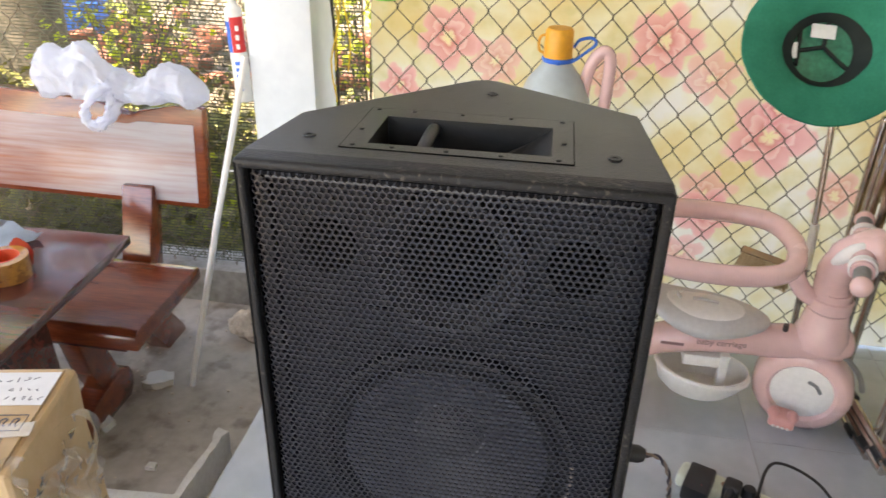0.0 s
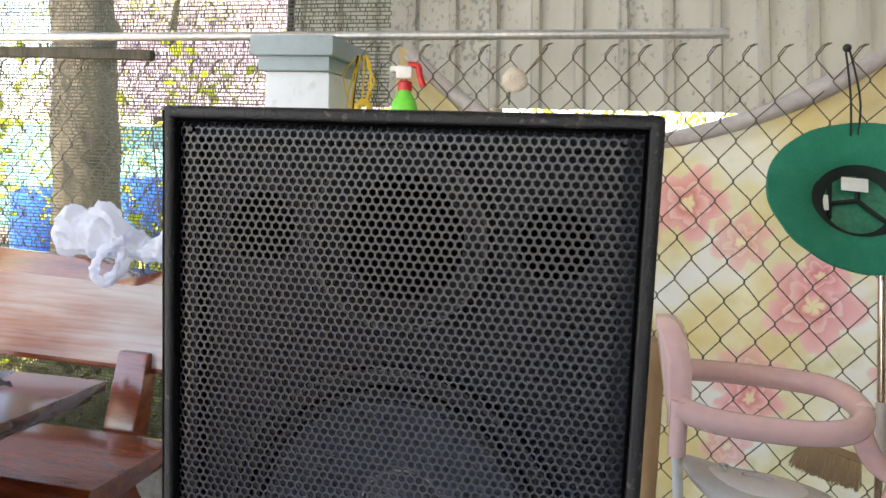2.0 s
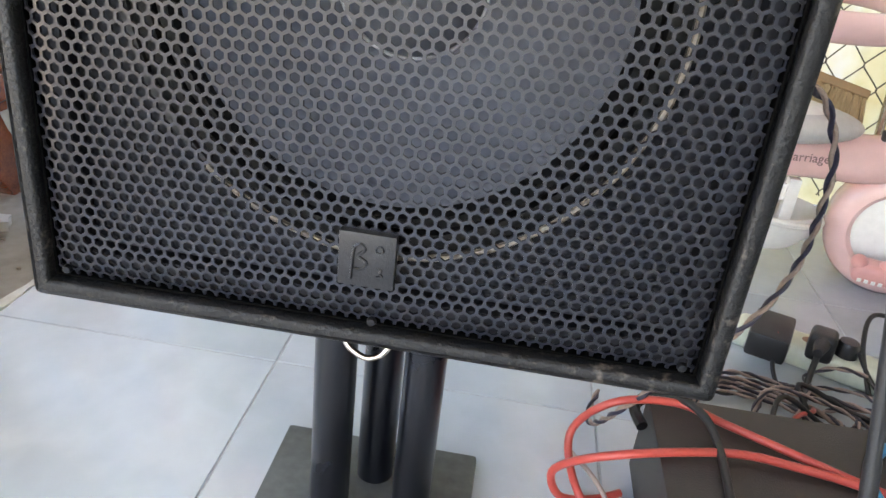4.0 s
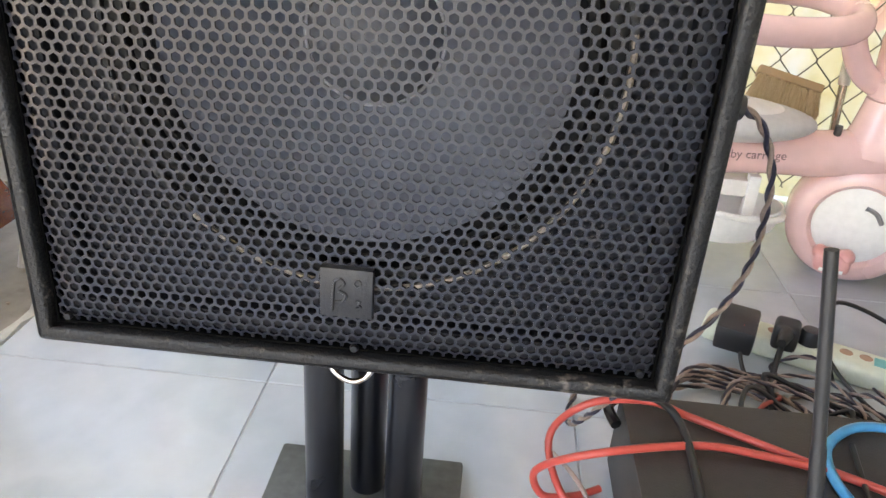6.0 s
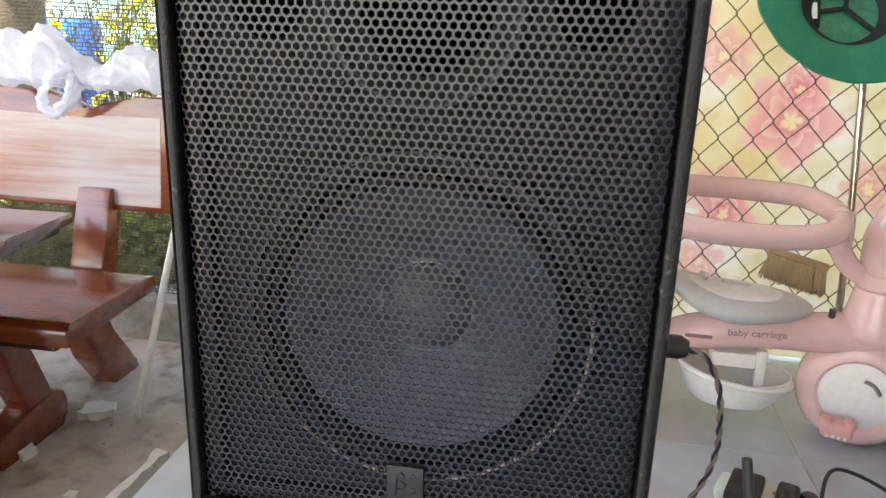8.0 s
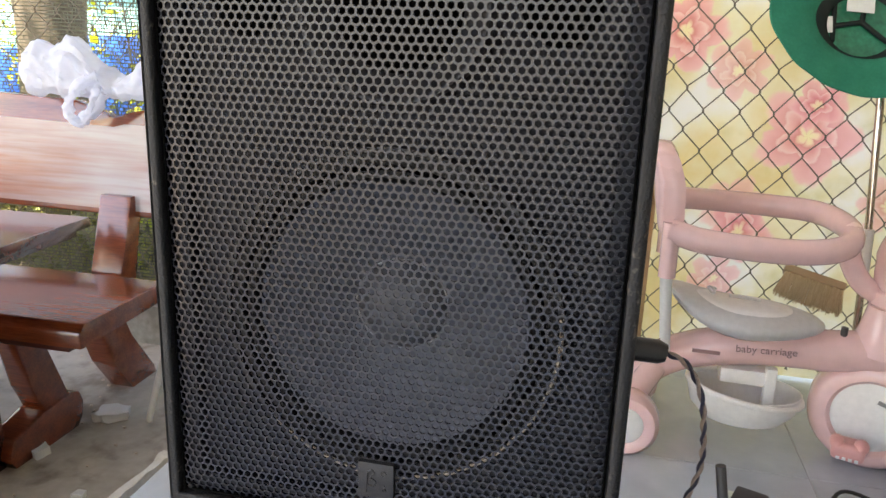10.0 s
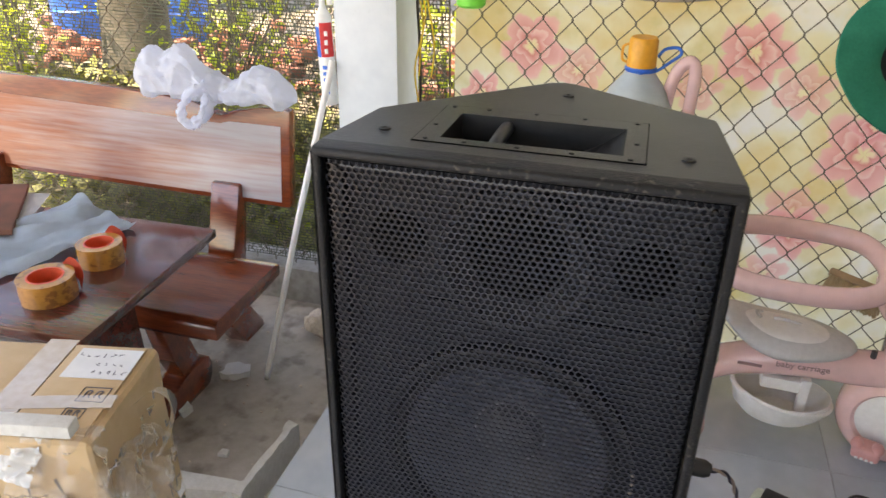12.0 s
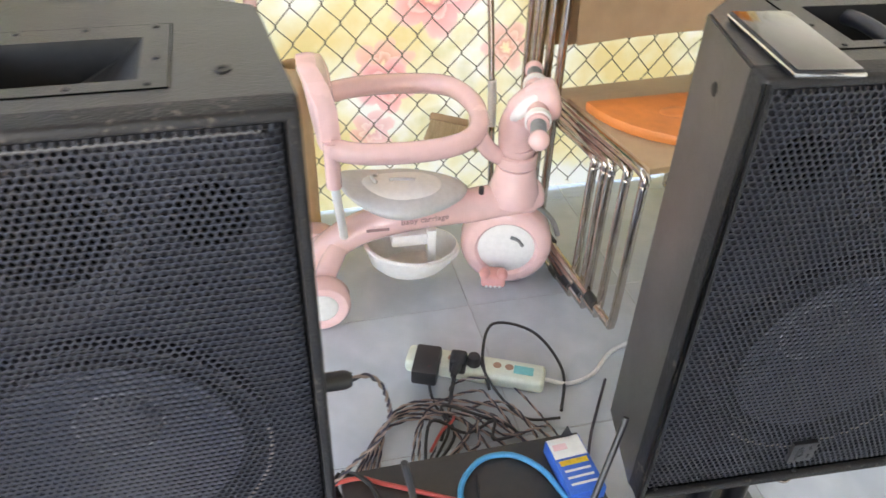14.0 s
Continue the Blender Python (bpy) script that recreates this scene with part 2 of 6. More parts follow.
def part(name, bm, material, parent=None, label="", smooth=40):
    me = bpy.data.meshes.new(name)
    bmesh.ops.recalc_face_normals(bm, faces=bm.faces)
    bm.to_mesh(me)
    bm.free()
    me.materials.append(material)
    if smooth:
        me.shade_smooth()
        me.set_sharp_from_angle(angle=radians(smooth))
    ob = new(name, me)
    if parent:
        ob.parent = parent
    if label:
        tagged(ob, label)
    return ob


def thing(name, label, category, group="", m=None, kind=""):
    ob = new(name)
    ob.empty_display_size = 0.05
    if m is not None:
        ob.matrix_world = m
    return tagged(ob, label, category, group, kind)


def boxpart(name, c, s, material, parent=None, bevel=0.0, label="", m=None):
    bm = bmesh.new()
    add_box(bm, c, s, bevel, m)
    return part(name, bm, material, parent, label)


def tubepart(name, pts, r, material, parent=None, label="", seg=10, closed=False):
    bm = bmesh.new()
    add_tube(bm, pts, r, seg, closed)
    return part(name, bm, material, parent, label, 60)


def smooth_path(pts, n=8, closed=False):
    """A Catmull-Rom curve through the points."""
    p = [Vector(q) for q in pts]
    out, k = [], len(p)
    for i in range(k if closed else k - 1):
        p0 = p[i - 1] if (i or closed) else p[0]
        p1, p2 = p[i], p[(i + 1) % k]
        p3 = p[(i + 2) % k] if (i + 2 < k or closed) else p[-1]
        for j in range(n):
            t = j / n
            out.append(0.5 * (2 * p1 + (p2 - p0) * t + (2 * p0 - 5 * p1 + 4 * p2 - p3) * t * t + (3 * p1 - p0 - 3 * p2 + p3) * t ** 3))
    if not closed:
        out.append(p[-1])
    return out


def structure(ob, label, category):
    return tagged(ob, label, category, "", "structure")


GROUND = -0.192      # lower concrete yard
SLAB_X = -0.525      # edge of the tiled slab
FENCE_Y = 1.12

# ---- ground, slab, post, fence, sheet, roof ----
bm = bmesh.new()
add_box(bm, (0, 0, GROUND - 0.05), (300, 300, 0.1))
ground = structure(part("ground", bm, soil_mat), "dry soil ground with weeds and bare patches", "ground")
bm = bmesh.new()
add_box(bm, (-2.6, -0.6, GROUND + 0.0), (4.2, 3.8, 0.008))
yard = structure(part("yard_floor", bm, concrete_mat), "stained grey concrete yard beside the tiled porch", "floor")
bm = bmesh.new()
add_box(bm, (SLAB_X + 1.5, -0.65, (GROUND - 0.0018) / 2), (3.0, 3.7, -GROUND - 0.0018))
# Unseen grey sheet, added to tune bounce and reflections on the speaker fronts.
bm2 = bmesh.new()
add_box(bm2, (0, -23.0, GROUND + 0.004), (60, 40, 0.012))
structure(part("road", bm2, bounce_ground_mat), "unseen grey ground sheet added in front to set the bounce light", "road")
slab = structure(part("floor", bm, grout_mat), "raised porch floor of glossy pale blue tiles", "floor")

bm = bmesh.new()
add_box(bm, (-2.3, 1.36, GROUND + 0.065), (3.3, 0.14, 0.13), 0.01)
structure(part("kerb", bm, kerb_mat), "rough cement kerb under the shade net", "kerb")

post = thing("post", "white painted square masonry post with a grey stepped cap", "post", kind="structure", m=pose(-0.569, 1.113, GROUND))
bm = bmesh.new()
add_box(bm, (0, 0, 0.622), (0.163, 0.17, 1.244), 0.006)
part("shaft", bm, post_paint, post)
bm = bmesh.new()
add_box(bm, (-0.003, 0, 1.261), (0.18, 0.2, 0.034), 0.004)
add_box(bm, (-0.003, 0.01, 1.3), (0.208, 0.25, 0.046), 0.005)
part("cap", bm, cap_paint, post, "grey green stepped cap")

pole = tubepart("pole", [(-0.652, 1.1, GROUND), (-0.652, 1.1, 0.95)], 0.008, galv)
structure(pole, "thin grey steel pole fixed beside the white post", "pole")

# corrugated sheet hanging behind the fence
bm = bmesh.new()
SH_Y = 1.5
prof = []
x = -0.80
while x < 2.4:
    for dx, dy in ((0, 0), (0.007, -0.024), (0.026, -0.024), (0.033, 0)):
        prof.append((x + dx, SH_Y + dy))
    prof.append((x + 0.115, SH_Y))
    x += 0.12
lean = 0.25
va = [bm.verts.new((u, v, 1.015)) for u, v in prof]
vb = [bm.verts.new((u - lean * 0.35, v + 0.25, 2.3)) for u, v in prof]
for i in range(len(prof) - 1):
    bm.faces.new((va[i], va[i + 1], vb[i + 1], vb[i]))
bmesh.ops.solidify(bm, geom=bm.faces[:], thickness=0.0015)
structure(part("wall_sheet", bm, sheet_mat, smooth=20), "weathered white corrugated metal sheet wall", "wall")
tubepart("sheet_edge", [(-0.815, SH_Y - 0.01, 1.0), (-0.90, SH_Y + 0.25, 2.3)], 0.012, tube_black)
structure(bpy.data.objects["sheet_edge"], "dark steel edge bar of the sheet wall", "trim")

# unseen roof over the porch, added and sized to block sun and sky
bm = bmesh.new()
add_box(bm, (0.2, -1.0, 2.5), (5.6, 5.2, 0.06))
structure(part("ceiling", bm, roof_mat), "unseen pale roof added to shade the porch", "ceiling")
bm = bmesh.new()
add_box(bm, (1.72, 0.2, 1.2), (0.12, 3.0, 2.5))
structure(part("wall_east", bm, wall_mat), "pale plastered side wall", "wall")

# Unseen wall, added to hold back light from the right front.
bm = bmesh.new()
add_box(bm, (1.62, -1.95, 1.13), (2.6, 0.12, 2.64))
structure(part("wall_south", bm, wall_mat), "unseen plain plaster wall added to cut light from the right front", "wall")

pipe = structure(tubepart("pipe", [(-2.8, 1.27, 1.174), (-0.5, 1.27, 1.176), (0.407, 1.27, 1.179)], 0.0125, galv), "grey galvanised steel pipe on top of the fence", "pipe")


def chain_link(name, x0, x1, y, z0, z1, p, h):
    fence = thing(name, "rusty chain-link wire fence", "fence", kind="structure")
    n = int((x1 - x0) / p * 2)
    steps = int((z1 - z0) / h)
    for i in range(n):
        bm = bmesh.new()
        pts = []
        for k in range(steps + 1):
            hook = (k + i) % 2
            n1 = i + hook
            w = noise.noise((n1 * 0.3, k * 0.21, 2)) * 0.003 + noise.noise((n1 * 1.7, k * 1.3, 5)) * 0.004
            wz = noise.noise((n1 * 1.3, k * 0.9, 8)) * 0.004
            xx, yy, zz = x0 + (n1 * 0.5 - 0.25) * p + w, y + (0.0016 if hook else -0.0016) + 0.006 * noise.noise((n1 * 0.2, k * 0.1, 7)), z0 + k * h + wz
            turn = 0.0012 if hook else -0.0012
            pts += [(xx - 2.2 * turn, yy, zz - 0.0065), (xx + turn, yy, zz - 0.0022), (xx + turn, yy, zz + 0.0022), (xx - 2.2 * turn, yy, zz + 0.0065)]
        pts.append((pts[-1][0] + 0.012, y, pts[-1][2] + 0.018))
        pts.append((pts[-1][0] + 0.012, y, pts[-1][2] + 0.006))
        add_tube(bm, pts, 0.00145, 5)
        part("wire", bm, wire_mat, fence, smooth=80)
    return fence


chain_link("fence_right", -0.4253, 1.5, FENCE_Y, 0.0461, 1.101, 0.0722, 0.0439)
chain_link("fence_left", -2.9, -0.64, 1.325, -0.05, 1.11, 0.0722, 0.0439)

# shade net on the yard side
rng = random.Random(5)
nv, nf = [], []


def net_y(x, z):
    return 1.352 + 0.012 * noise.noise((x * 1.1, z * 1.2, 9))


z = -0.06
while z < 1.6:
    wdt = rng.uniform(0.0022, 0.0040)
    row = []
    for i in range(41):
        xx = -3.3 + i * 2.85 / 40
        zz = z + 0.010 * noise.noise((xx * 1.3, z * 0.9, 1)) + 0.0015 * noise.noise((xx * 9, z * 60, 4))
        row.append(zz)
        nv += [(xx, net_y(xx, z), zz), (xx, net_y(xx, z), zz + wdt)]
        if i:
            b = len(nv)
            nf.append((b - 4, b - 2, b - 1, b - 3))
    xx = -3.3
    while xx < -0.46:
        xx += rng.uniform(0.004, 0.011)
        if rng.random() < 0.66 + 0.9 * noise.noise((xx * 2.4, z * 3.1, 12)):
            f = min(39.99, (xx + 3.3) / 2.85 * 40)
            zz = row[int(f)] + (row[int(f) + 1] - row[int(f)]) * (f % 1)
            w, t, b = rng.uniform(0.0016, 0.0048), rng.uniform(-0.002, 0.002), len(nv)
            y2 = net_y(xx, z) + 0.0012
            nv += [(xx, y2, zz), (xx + w, y2, zz), (xx + w + t, y2, zz + 0.0125), (xx + t, y2, zz + 0.0125)]
            nf.append((b, b + 1, b + 2, b + 3))
    z += 0.0105
me = bpy.data.meshes.new("shade_net")
me.from_pydata(nv, [], nf)
me.materials.append(net_mat)
tagged(new("shade_net", me), "dark green woven shade net stretched behind the fence", "net", "", "stuff")


# ---- floral cloth behind the fence ----
def cloth_material():
    m = bpy.data.materials.new("floral curtain cloth")
    m.use_nodes = True
    nt = m.node_tree
    b = nt.nodes["Principled BSDF"]
    L = nt.links.new
    co = nt.nodes.new("ShaderNodeTexCoord")
    nz = nt.nodes.new("ShaderNodeTexNoise")
    nz.inputs["Scale"].default_value, nz.inputs["Detail"].default_value = 5, 5
    L(co.outputs["Object"], nz.inputs["Vector"])
    ramp = nt.nodes.new("ShaderNodeValToRGB")
    el = ramp.color_ramp.elements
    el[0].position, el[0].color = 0.36, (0.74, 0.58, 0.28, 1)
    el[1].position, el[1].color = 0.60, (0.82, 0.79, 0.73, 1)
    e = el.new(0.5)
    e.color = (0.79, 0.72, 0.50, 1)
    L(nz.outputs[0], ramp.inputs[0])
    wv = nt.nodes.new("ShaderNodeTexNoise")
    wv.inputs["Scale"].default_value, wv.inputs["Detail"].default_value = 26, 3
    L(co.outputs["Object"], wv.inputs["Vector"])
    warp = nt.nodes.new("ShaderNodeVectorMath")
    warp.operation = "MULTIPLY_ADD"
    L(wv.outputs["Color"], warp.inputs[0])
    warp.inputs[1].default_value = (0.034, 0.0, 0.034)
    L(co.outputs["Object"], warp.inputs[2])
    col = ramp.outputs[0]
    # leaf smudges
    lf = nt.nodes.new("ShaderNodeTexNoise")
    lf.inputs["Scale"].default_value, lf.inputs["Detail"].default_value = 11, 4
    L(co.outputs["Object"], lf.inputs["Vector"])
    lr = nt.nodes.new("ShaderNodeMapRange")
    lr.inputs[1].default_value, lr.inputs[2].default_value, lr.inputs[4].default_value = 0.56, 0.72, 0.4
    L(lf.outputs[0], lr.inputs[0])
    mx = nt.nodes.new("ShaderNodeMix")
    mx.data_type = "RGBA"
    L(lr.outputs[0], mx.inputs["Factor"])
    L(col, mx.inputs["A"])
    mx.inputs["B"].default_value = (0.50, 0.44, 0.10, 1)
    col = mx.outputs["Result"]
    flowers = ((0.335, 0.782, 0.08), (0.453, 0.706, 0.06), (0.612, 0.574, 0.1), (0.49, 0.4, 0.07), (0.497, 0.352, 0.07), (0.457, 0.233, 0.055),
               (-0.178, 0.766, 0.075), (-0.062, 0.712, 0.06), (-0.3, 0.64, 0.05), (0.22, 0.69, 0.055), (0.62, 0.64, 0.05), (0.92, 0.788, 0.08), (0.95, 0.55, 0.08), (0.80, 0.43, 0.06), (1.1, 0.66, 0.07), (0.05, 0.5, 0.08), (0.78, 0.93, 0.06))
    for i, (fx, fz, fr) in enumerate(flowers):
        sub = nt.nodes.new("ShaderNodeVectorMath")
        sub.operation = "SUBTRACT"
        L(warp.outputs[0], sub.inputs[0])
        sub.inputs[1].default_value = (fx + 0.017, 0, fz + 0.017)
        sp = nt.nodes.new("ShaderNodeSeparateXYZ")
        L(sub.outputs[0], sp.inputs[0])
        cb = nt.nodes.new("ShaderNodeCombineXYZ")
        L(sp.outputs[0], cb.inputs[0])
        L(sp.outputs[2], cb.inputs[2])
        ln = nt.nodes.new("ShaderNodeVectorMath")
        ln.operation = "LENGTH"
        L(cb.outputs[0], ln.inputs[0])
        at = nt.nodes.new("ShaderNodeMath")
        at.operation = "ARCTAN2"
        L(sp.outputs[2], at.inputs[0])
        L(sp.outputs[0], at.inputs[1])
        s5 = nt.nodes.new("ShaderNodeMath")
        s5.operation = "MULTIPLY_ADD"
        L(at.outputs[0], s5.inputs[0])
        s5.inputs[1].default_value, s5.inputs[2].default_value = (2.5, 3.0)[i % 2], i * 1.7
        cs = nt.nodes.new("ShaderNodeMath")
        cs.operation = "COSINE"
        L(s5.outputs[0], cs.inputs[0])
        ab = nt.nodes.new("ShaderNodeMath")
        ab.operation = "ABSOLUTE"
        L(cs.outputs[0], ab.inputs[0])
        rad = nt.nodes.new("ShaderNodeMath")
        rad.operation = "MULTIPLY_ADD"
        L(ab.outputs[0], rad.inputs[0])
        rad.inputs[1].default_value, rad.inputs[2].default_value = fr * 0.42, fr * 0.72
        dv = nt.nodes.new("ShaderNodeMath")
        dv.operation = "DIVIDE"
        L(ln.outputs["Value"], dv.inputs[0])
        L(rad.outputs[0], dv.inputs[1])
        fc = nt.nodes.new("ShaderNodeValToRGB")
        q = fc.color_ramp.elements
        q[0].position, q[0].color = 0.06, (0.84, 0.74, 0.42, 1)
        q[1].position, q[1].color = 1.0, (0.86, 0.52, 0.50, 1)
        for ps, cl in ((0.16, (0.86, 0.66, 0.45, 1)), (0.26, (0.70, 0.20, 0.21, 1)), (0.45, (0.84, 0.42, 0.42, 1)), (0.53, (0.86, 0.55, 0.53, 1)), (0.58, (0.77, 0.31, 0.32, 1)), (0.82, (0.84, 0.40, 0.41, 1))):
            z2 = q.new(ps)
            z2.color = cl
        L(dv.outputs[0], fc.inputs[0])
        # darker creases between the petals
        cr = nt.nodes.new("ShaderNodeMapRange")
        cr.inputs[1].default_value, cr.inputs[2].default_value, cr.inputs[3].default_value, cr.inputs[4].default_value = 0.0, 0.4, 0.35, 0.0
        L(ab.outputs[0], cr.inputs[0])
        cm = nt.nodes.new("ShaderNodeMix")
        cm.data_type = "RGBA"
        L(cr.outputs[0], cm.inputs["Factor"])
        L(fc.outputs[0], cm.inputs["A"])
        cm.inputs["B"].default_value = (0.68, 0.20, 0.22, 1)
        fm = nt.nodes.new("ShaderNodeMapRange")
        fm.inputs[1].default_value, fm.inputs[2].default_value, fm.inputs[3].default_value, fm.inputs[4].default_value = 0.93, 1.04, (0.85, 0.62)[i % 2], 0.0
        L(dv.outputs[0], fm.inputs[0])
        mx = nt.nodes.new("ShaderNodeMix")
        mx.data_type = "RGBA"
        L(fm.outputs[0], mx.inputs["Factor"])
        L(col, mx.inputs["A"])
        L(cm.outputs["Result"], mx.inputs["B"])
        col = mx.outputs["Result"]
    L(col, b.inputs["Base Color"])
    b.inputs["Roughness"].default_value = 0.85
    tr = nt.nodes.new("ShaderNodeBsdfTranslucent")
    L(col, tr.inputs[0])
    ms = nt.nodes.new("ShaderNodeMixShader")
    ms.inputs[0].default_value = 0.5
    L(b.outputs[0], ms.inputs[1])
    L(tr.outputs[0], ms.inputs[2])
    L(ms.outputs[0], nt.nodes["Material Output"].inputs[0])
    return m


cloth_mat = cloth_material()


def cloth_top(x):
    """Sagging top hem: low near the middle, tied up at both ends."""
    return 0.915 + 1.2 * (x - 0.09) ** 2 if x < 0.09 else 0.915 + 0.55 * (x - 0.09) ** 2 if x < 0.75 else 1.155 + 0.12 * (x - 0.75)


bm = bmesh.new()
NX, NZ = 90, 60
grid = []
for i in range(NX + 1):
    x = -0.33 + i * 1.75 / NX
    row = []
    for k in range(NZ + 1):
        t = k / NZ
        zt, zb = cloth_top(x), 0.006 + 0.004 * noise.noise((x * 4, 0, 3))
        zz = zb + (zt - zb) * t
        fold = max(0.0, t - 0.72) / 0.28
        yy = 1.152 + 0.018 * noise.noise((x * 2.2, zz * 1.6, 4)) + 0.012 * fold * math.sin((zt - zz) * 75 + x * 6) + 0.012 * noise.noise((x * 7, zz * 3, 8))
        xx = x - (0.045 * math.sin(t * 2.6) if i == 0 else 0)
        row.append(bm.verts.new((xx, yy, zz)))
    grid.append(row)
for i in range(NX):
    for k in range(NZ):
        bm.faces.new((grid[i][k], grid[i + 1][k], grid[i + 1][k + 1], grid[i][k + 1]))
cloth = tagged(part("curtain", bm, cloth_mat, smooth=80), "yellow floral cloth with pink flowers hung along the fence", "curtain")
hem_pts = [(-0.33 + i * 1.75 / 60, 1.145, cloth_top(-0.33 + i * 1.75 / 60)) for i in range(61)]
hem_mat = mat("grey lilac hem", (0.5, 0.46, 0.45), 0.85, scale=8, var=0.15)
bm = bmesh.new()
add_tube(bm, [(p[0], p[1] + 0.006 * noise.noise((p[0] * 9, 1, 1)), p[2] - 0.012) for p in hem_pts], [0.019 + 0.008 * noise.noise((p[0] * 6, 3, 2)) for p in hem_pts], 10)
part("hem", bm, hem_mat, cloth, "rolled grey lilac hem")


# ---- loudspeakers ----
def hexagon_grille(bm_name, w, z0, z1, y, pitch, hole, depth, material, parent):
    """A punched steel sheet: every hole is open and has walls."""
    dz = pitch * math.sqrt(3) / 2
    R = pitch / math.sqrt(3)
    verts, faces = [], []
    nr = int((z1 - z0) / dz)
    ncol = int(w / pitch)
    for r in range(nr):
        cz = z0 + dz * (r + 0.5)
        off = 0.25 if r % 2 else -0.25
        for c in range(ncol):
            cx = -ncol * pitch / 2 + pitch * (c + 0.5 + off)
            base = len(verts)
            for rr, yy in ((R, y), (hole, y), (hole, y + depth)):
                for k in range(6):
                    a = math.pi / 6 + k * math.pi / 3
                    vx, vz = cx + rr * math.cos(a), cz + rr * math.sin(a)
                    rim = max(0.0, 1 - min(w / 2 - abs(vx), vz - z0, (z1 - vz) * 2.2) / 0.022)
                    verts.append((vx, yy + 0.0055 * rim * rim, vz))
            for k in range(6):
                k2 = (k + 1) % 6
                faces.append((base + k, base + k2, base + 6 + k2, base + 6 + k))
                faces.append((base + 6 + k, base + 6 + k2, base + 12 + k2, base + 12 + k))
    me = bpy.data.meshes.new(bm_name)
    me.from_pydata(verts, [], faces)
    me.materials.append(material)
    ob = new(bm_name, me)
    ob.parent = parent
    return ob


def ringframe(bm, ox, oz0, oz1, ix, iz0, iz1, y0, y1, bevel):
    """A rectangular frame in the xz plane from y0 to y1."""
    o = [(-ox, oz0), (ox, oz0), (ox, oz1), (-ox, oz1)]
    i = [(-ix, iz0), (ix, iz0), (ix, iz1), (-ix, iz1)]
    lay = {}
    for key, pl, y in (("of", o, y0), ("if", i, y0), ("ob", o, y1), ("ib", i, y1)):
        lay[key] = [bm.verts.new((x, y, z)) for x, z in pl]
    es = []
    for k in range(4):
        k2 = (k + 1) % 4
        f1 = bm.faces.new((lay["of"][k], lay["of"][k2], lay["if"][k2], lay["if"][k]))
        bm.faces.new((lay["of"][k], lay["of"][k2], lay["ob"][k2], lay["ob"][k]))
        bm.faces.new((lay["if"][k], lay["if"][k2], lay["ib"][k2], lay["ib"][k]))
        bm.faces.new((lay["ob"][k], lay["ob"][k2], lay["ib"][k2], lay["ib"][k]))
    es = [e for e in bm.edges if all(v in lay["of"] for v in e.verts) or all(v in lay["if"] for v in e.verts) or ({*e.verts} & {*lay["of"]} and {*e.verts} & {*lay["ob"]})]
    bmesh.ops.bevel(bm, geom=es, offset=bevel, segments=3, affect="EDGES", profile=0.5)


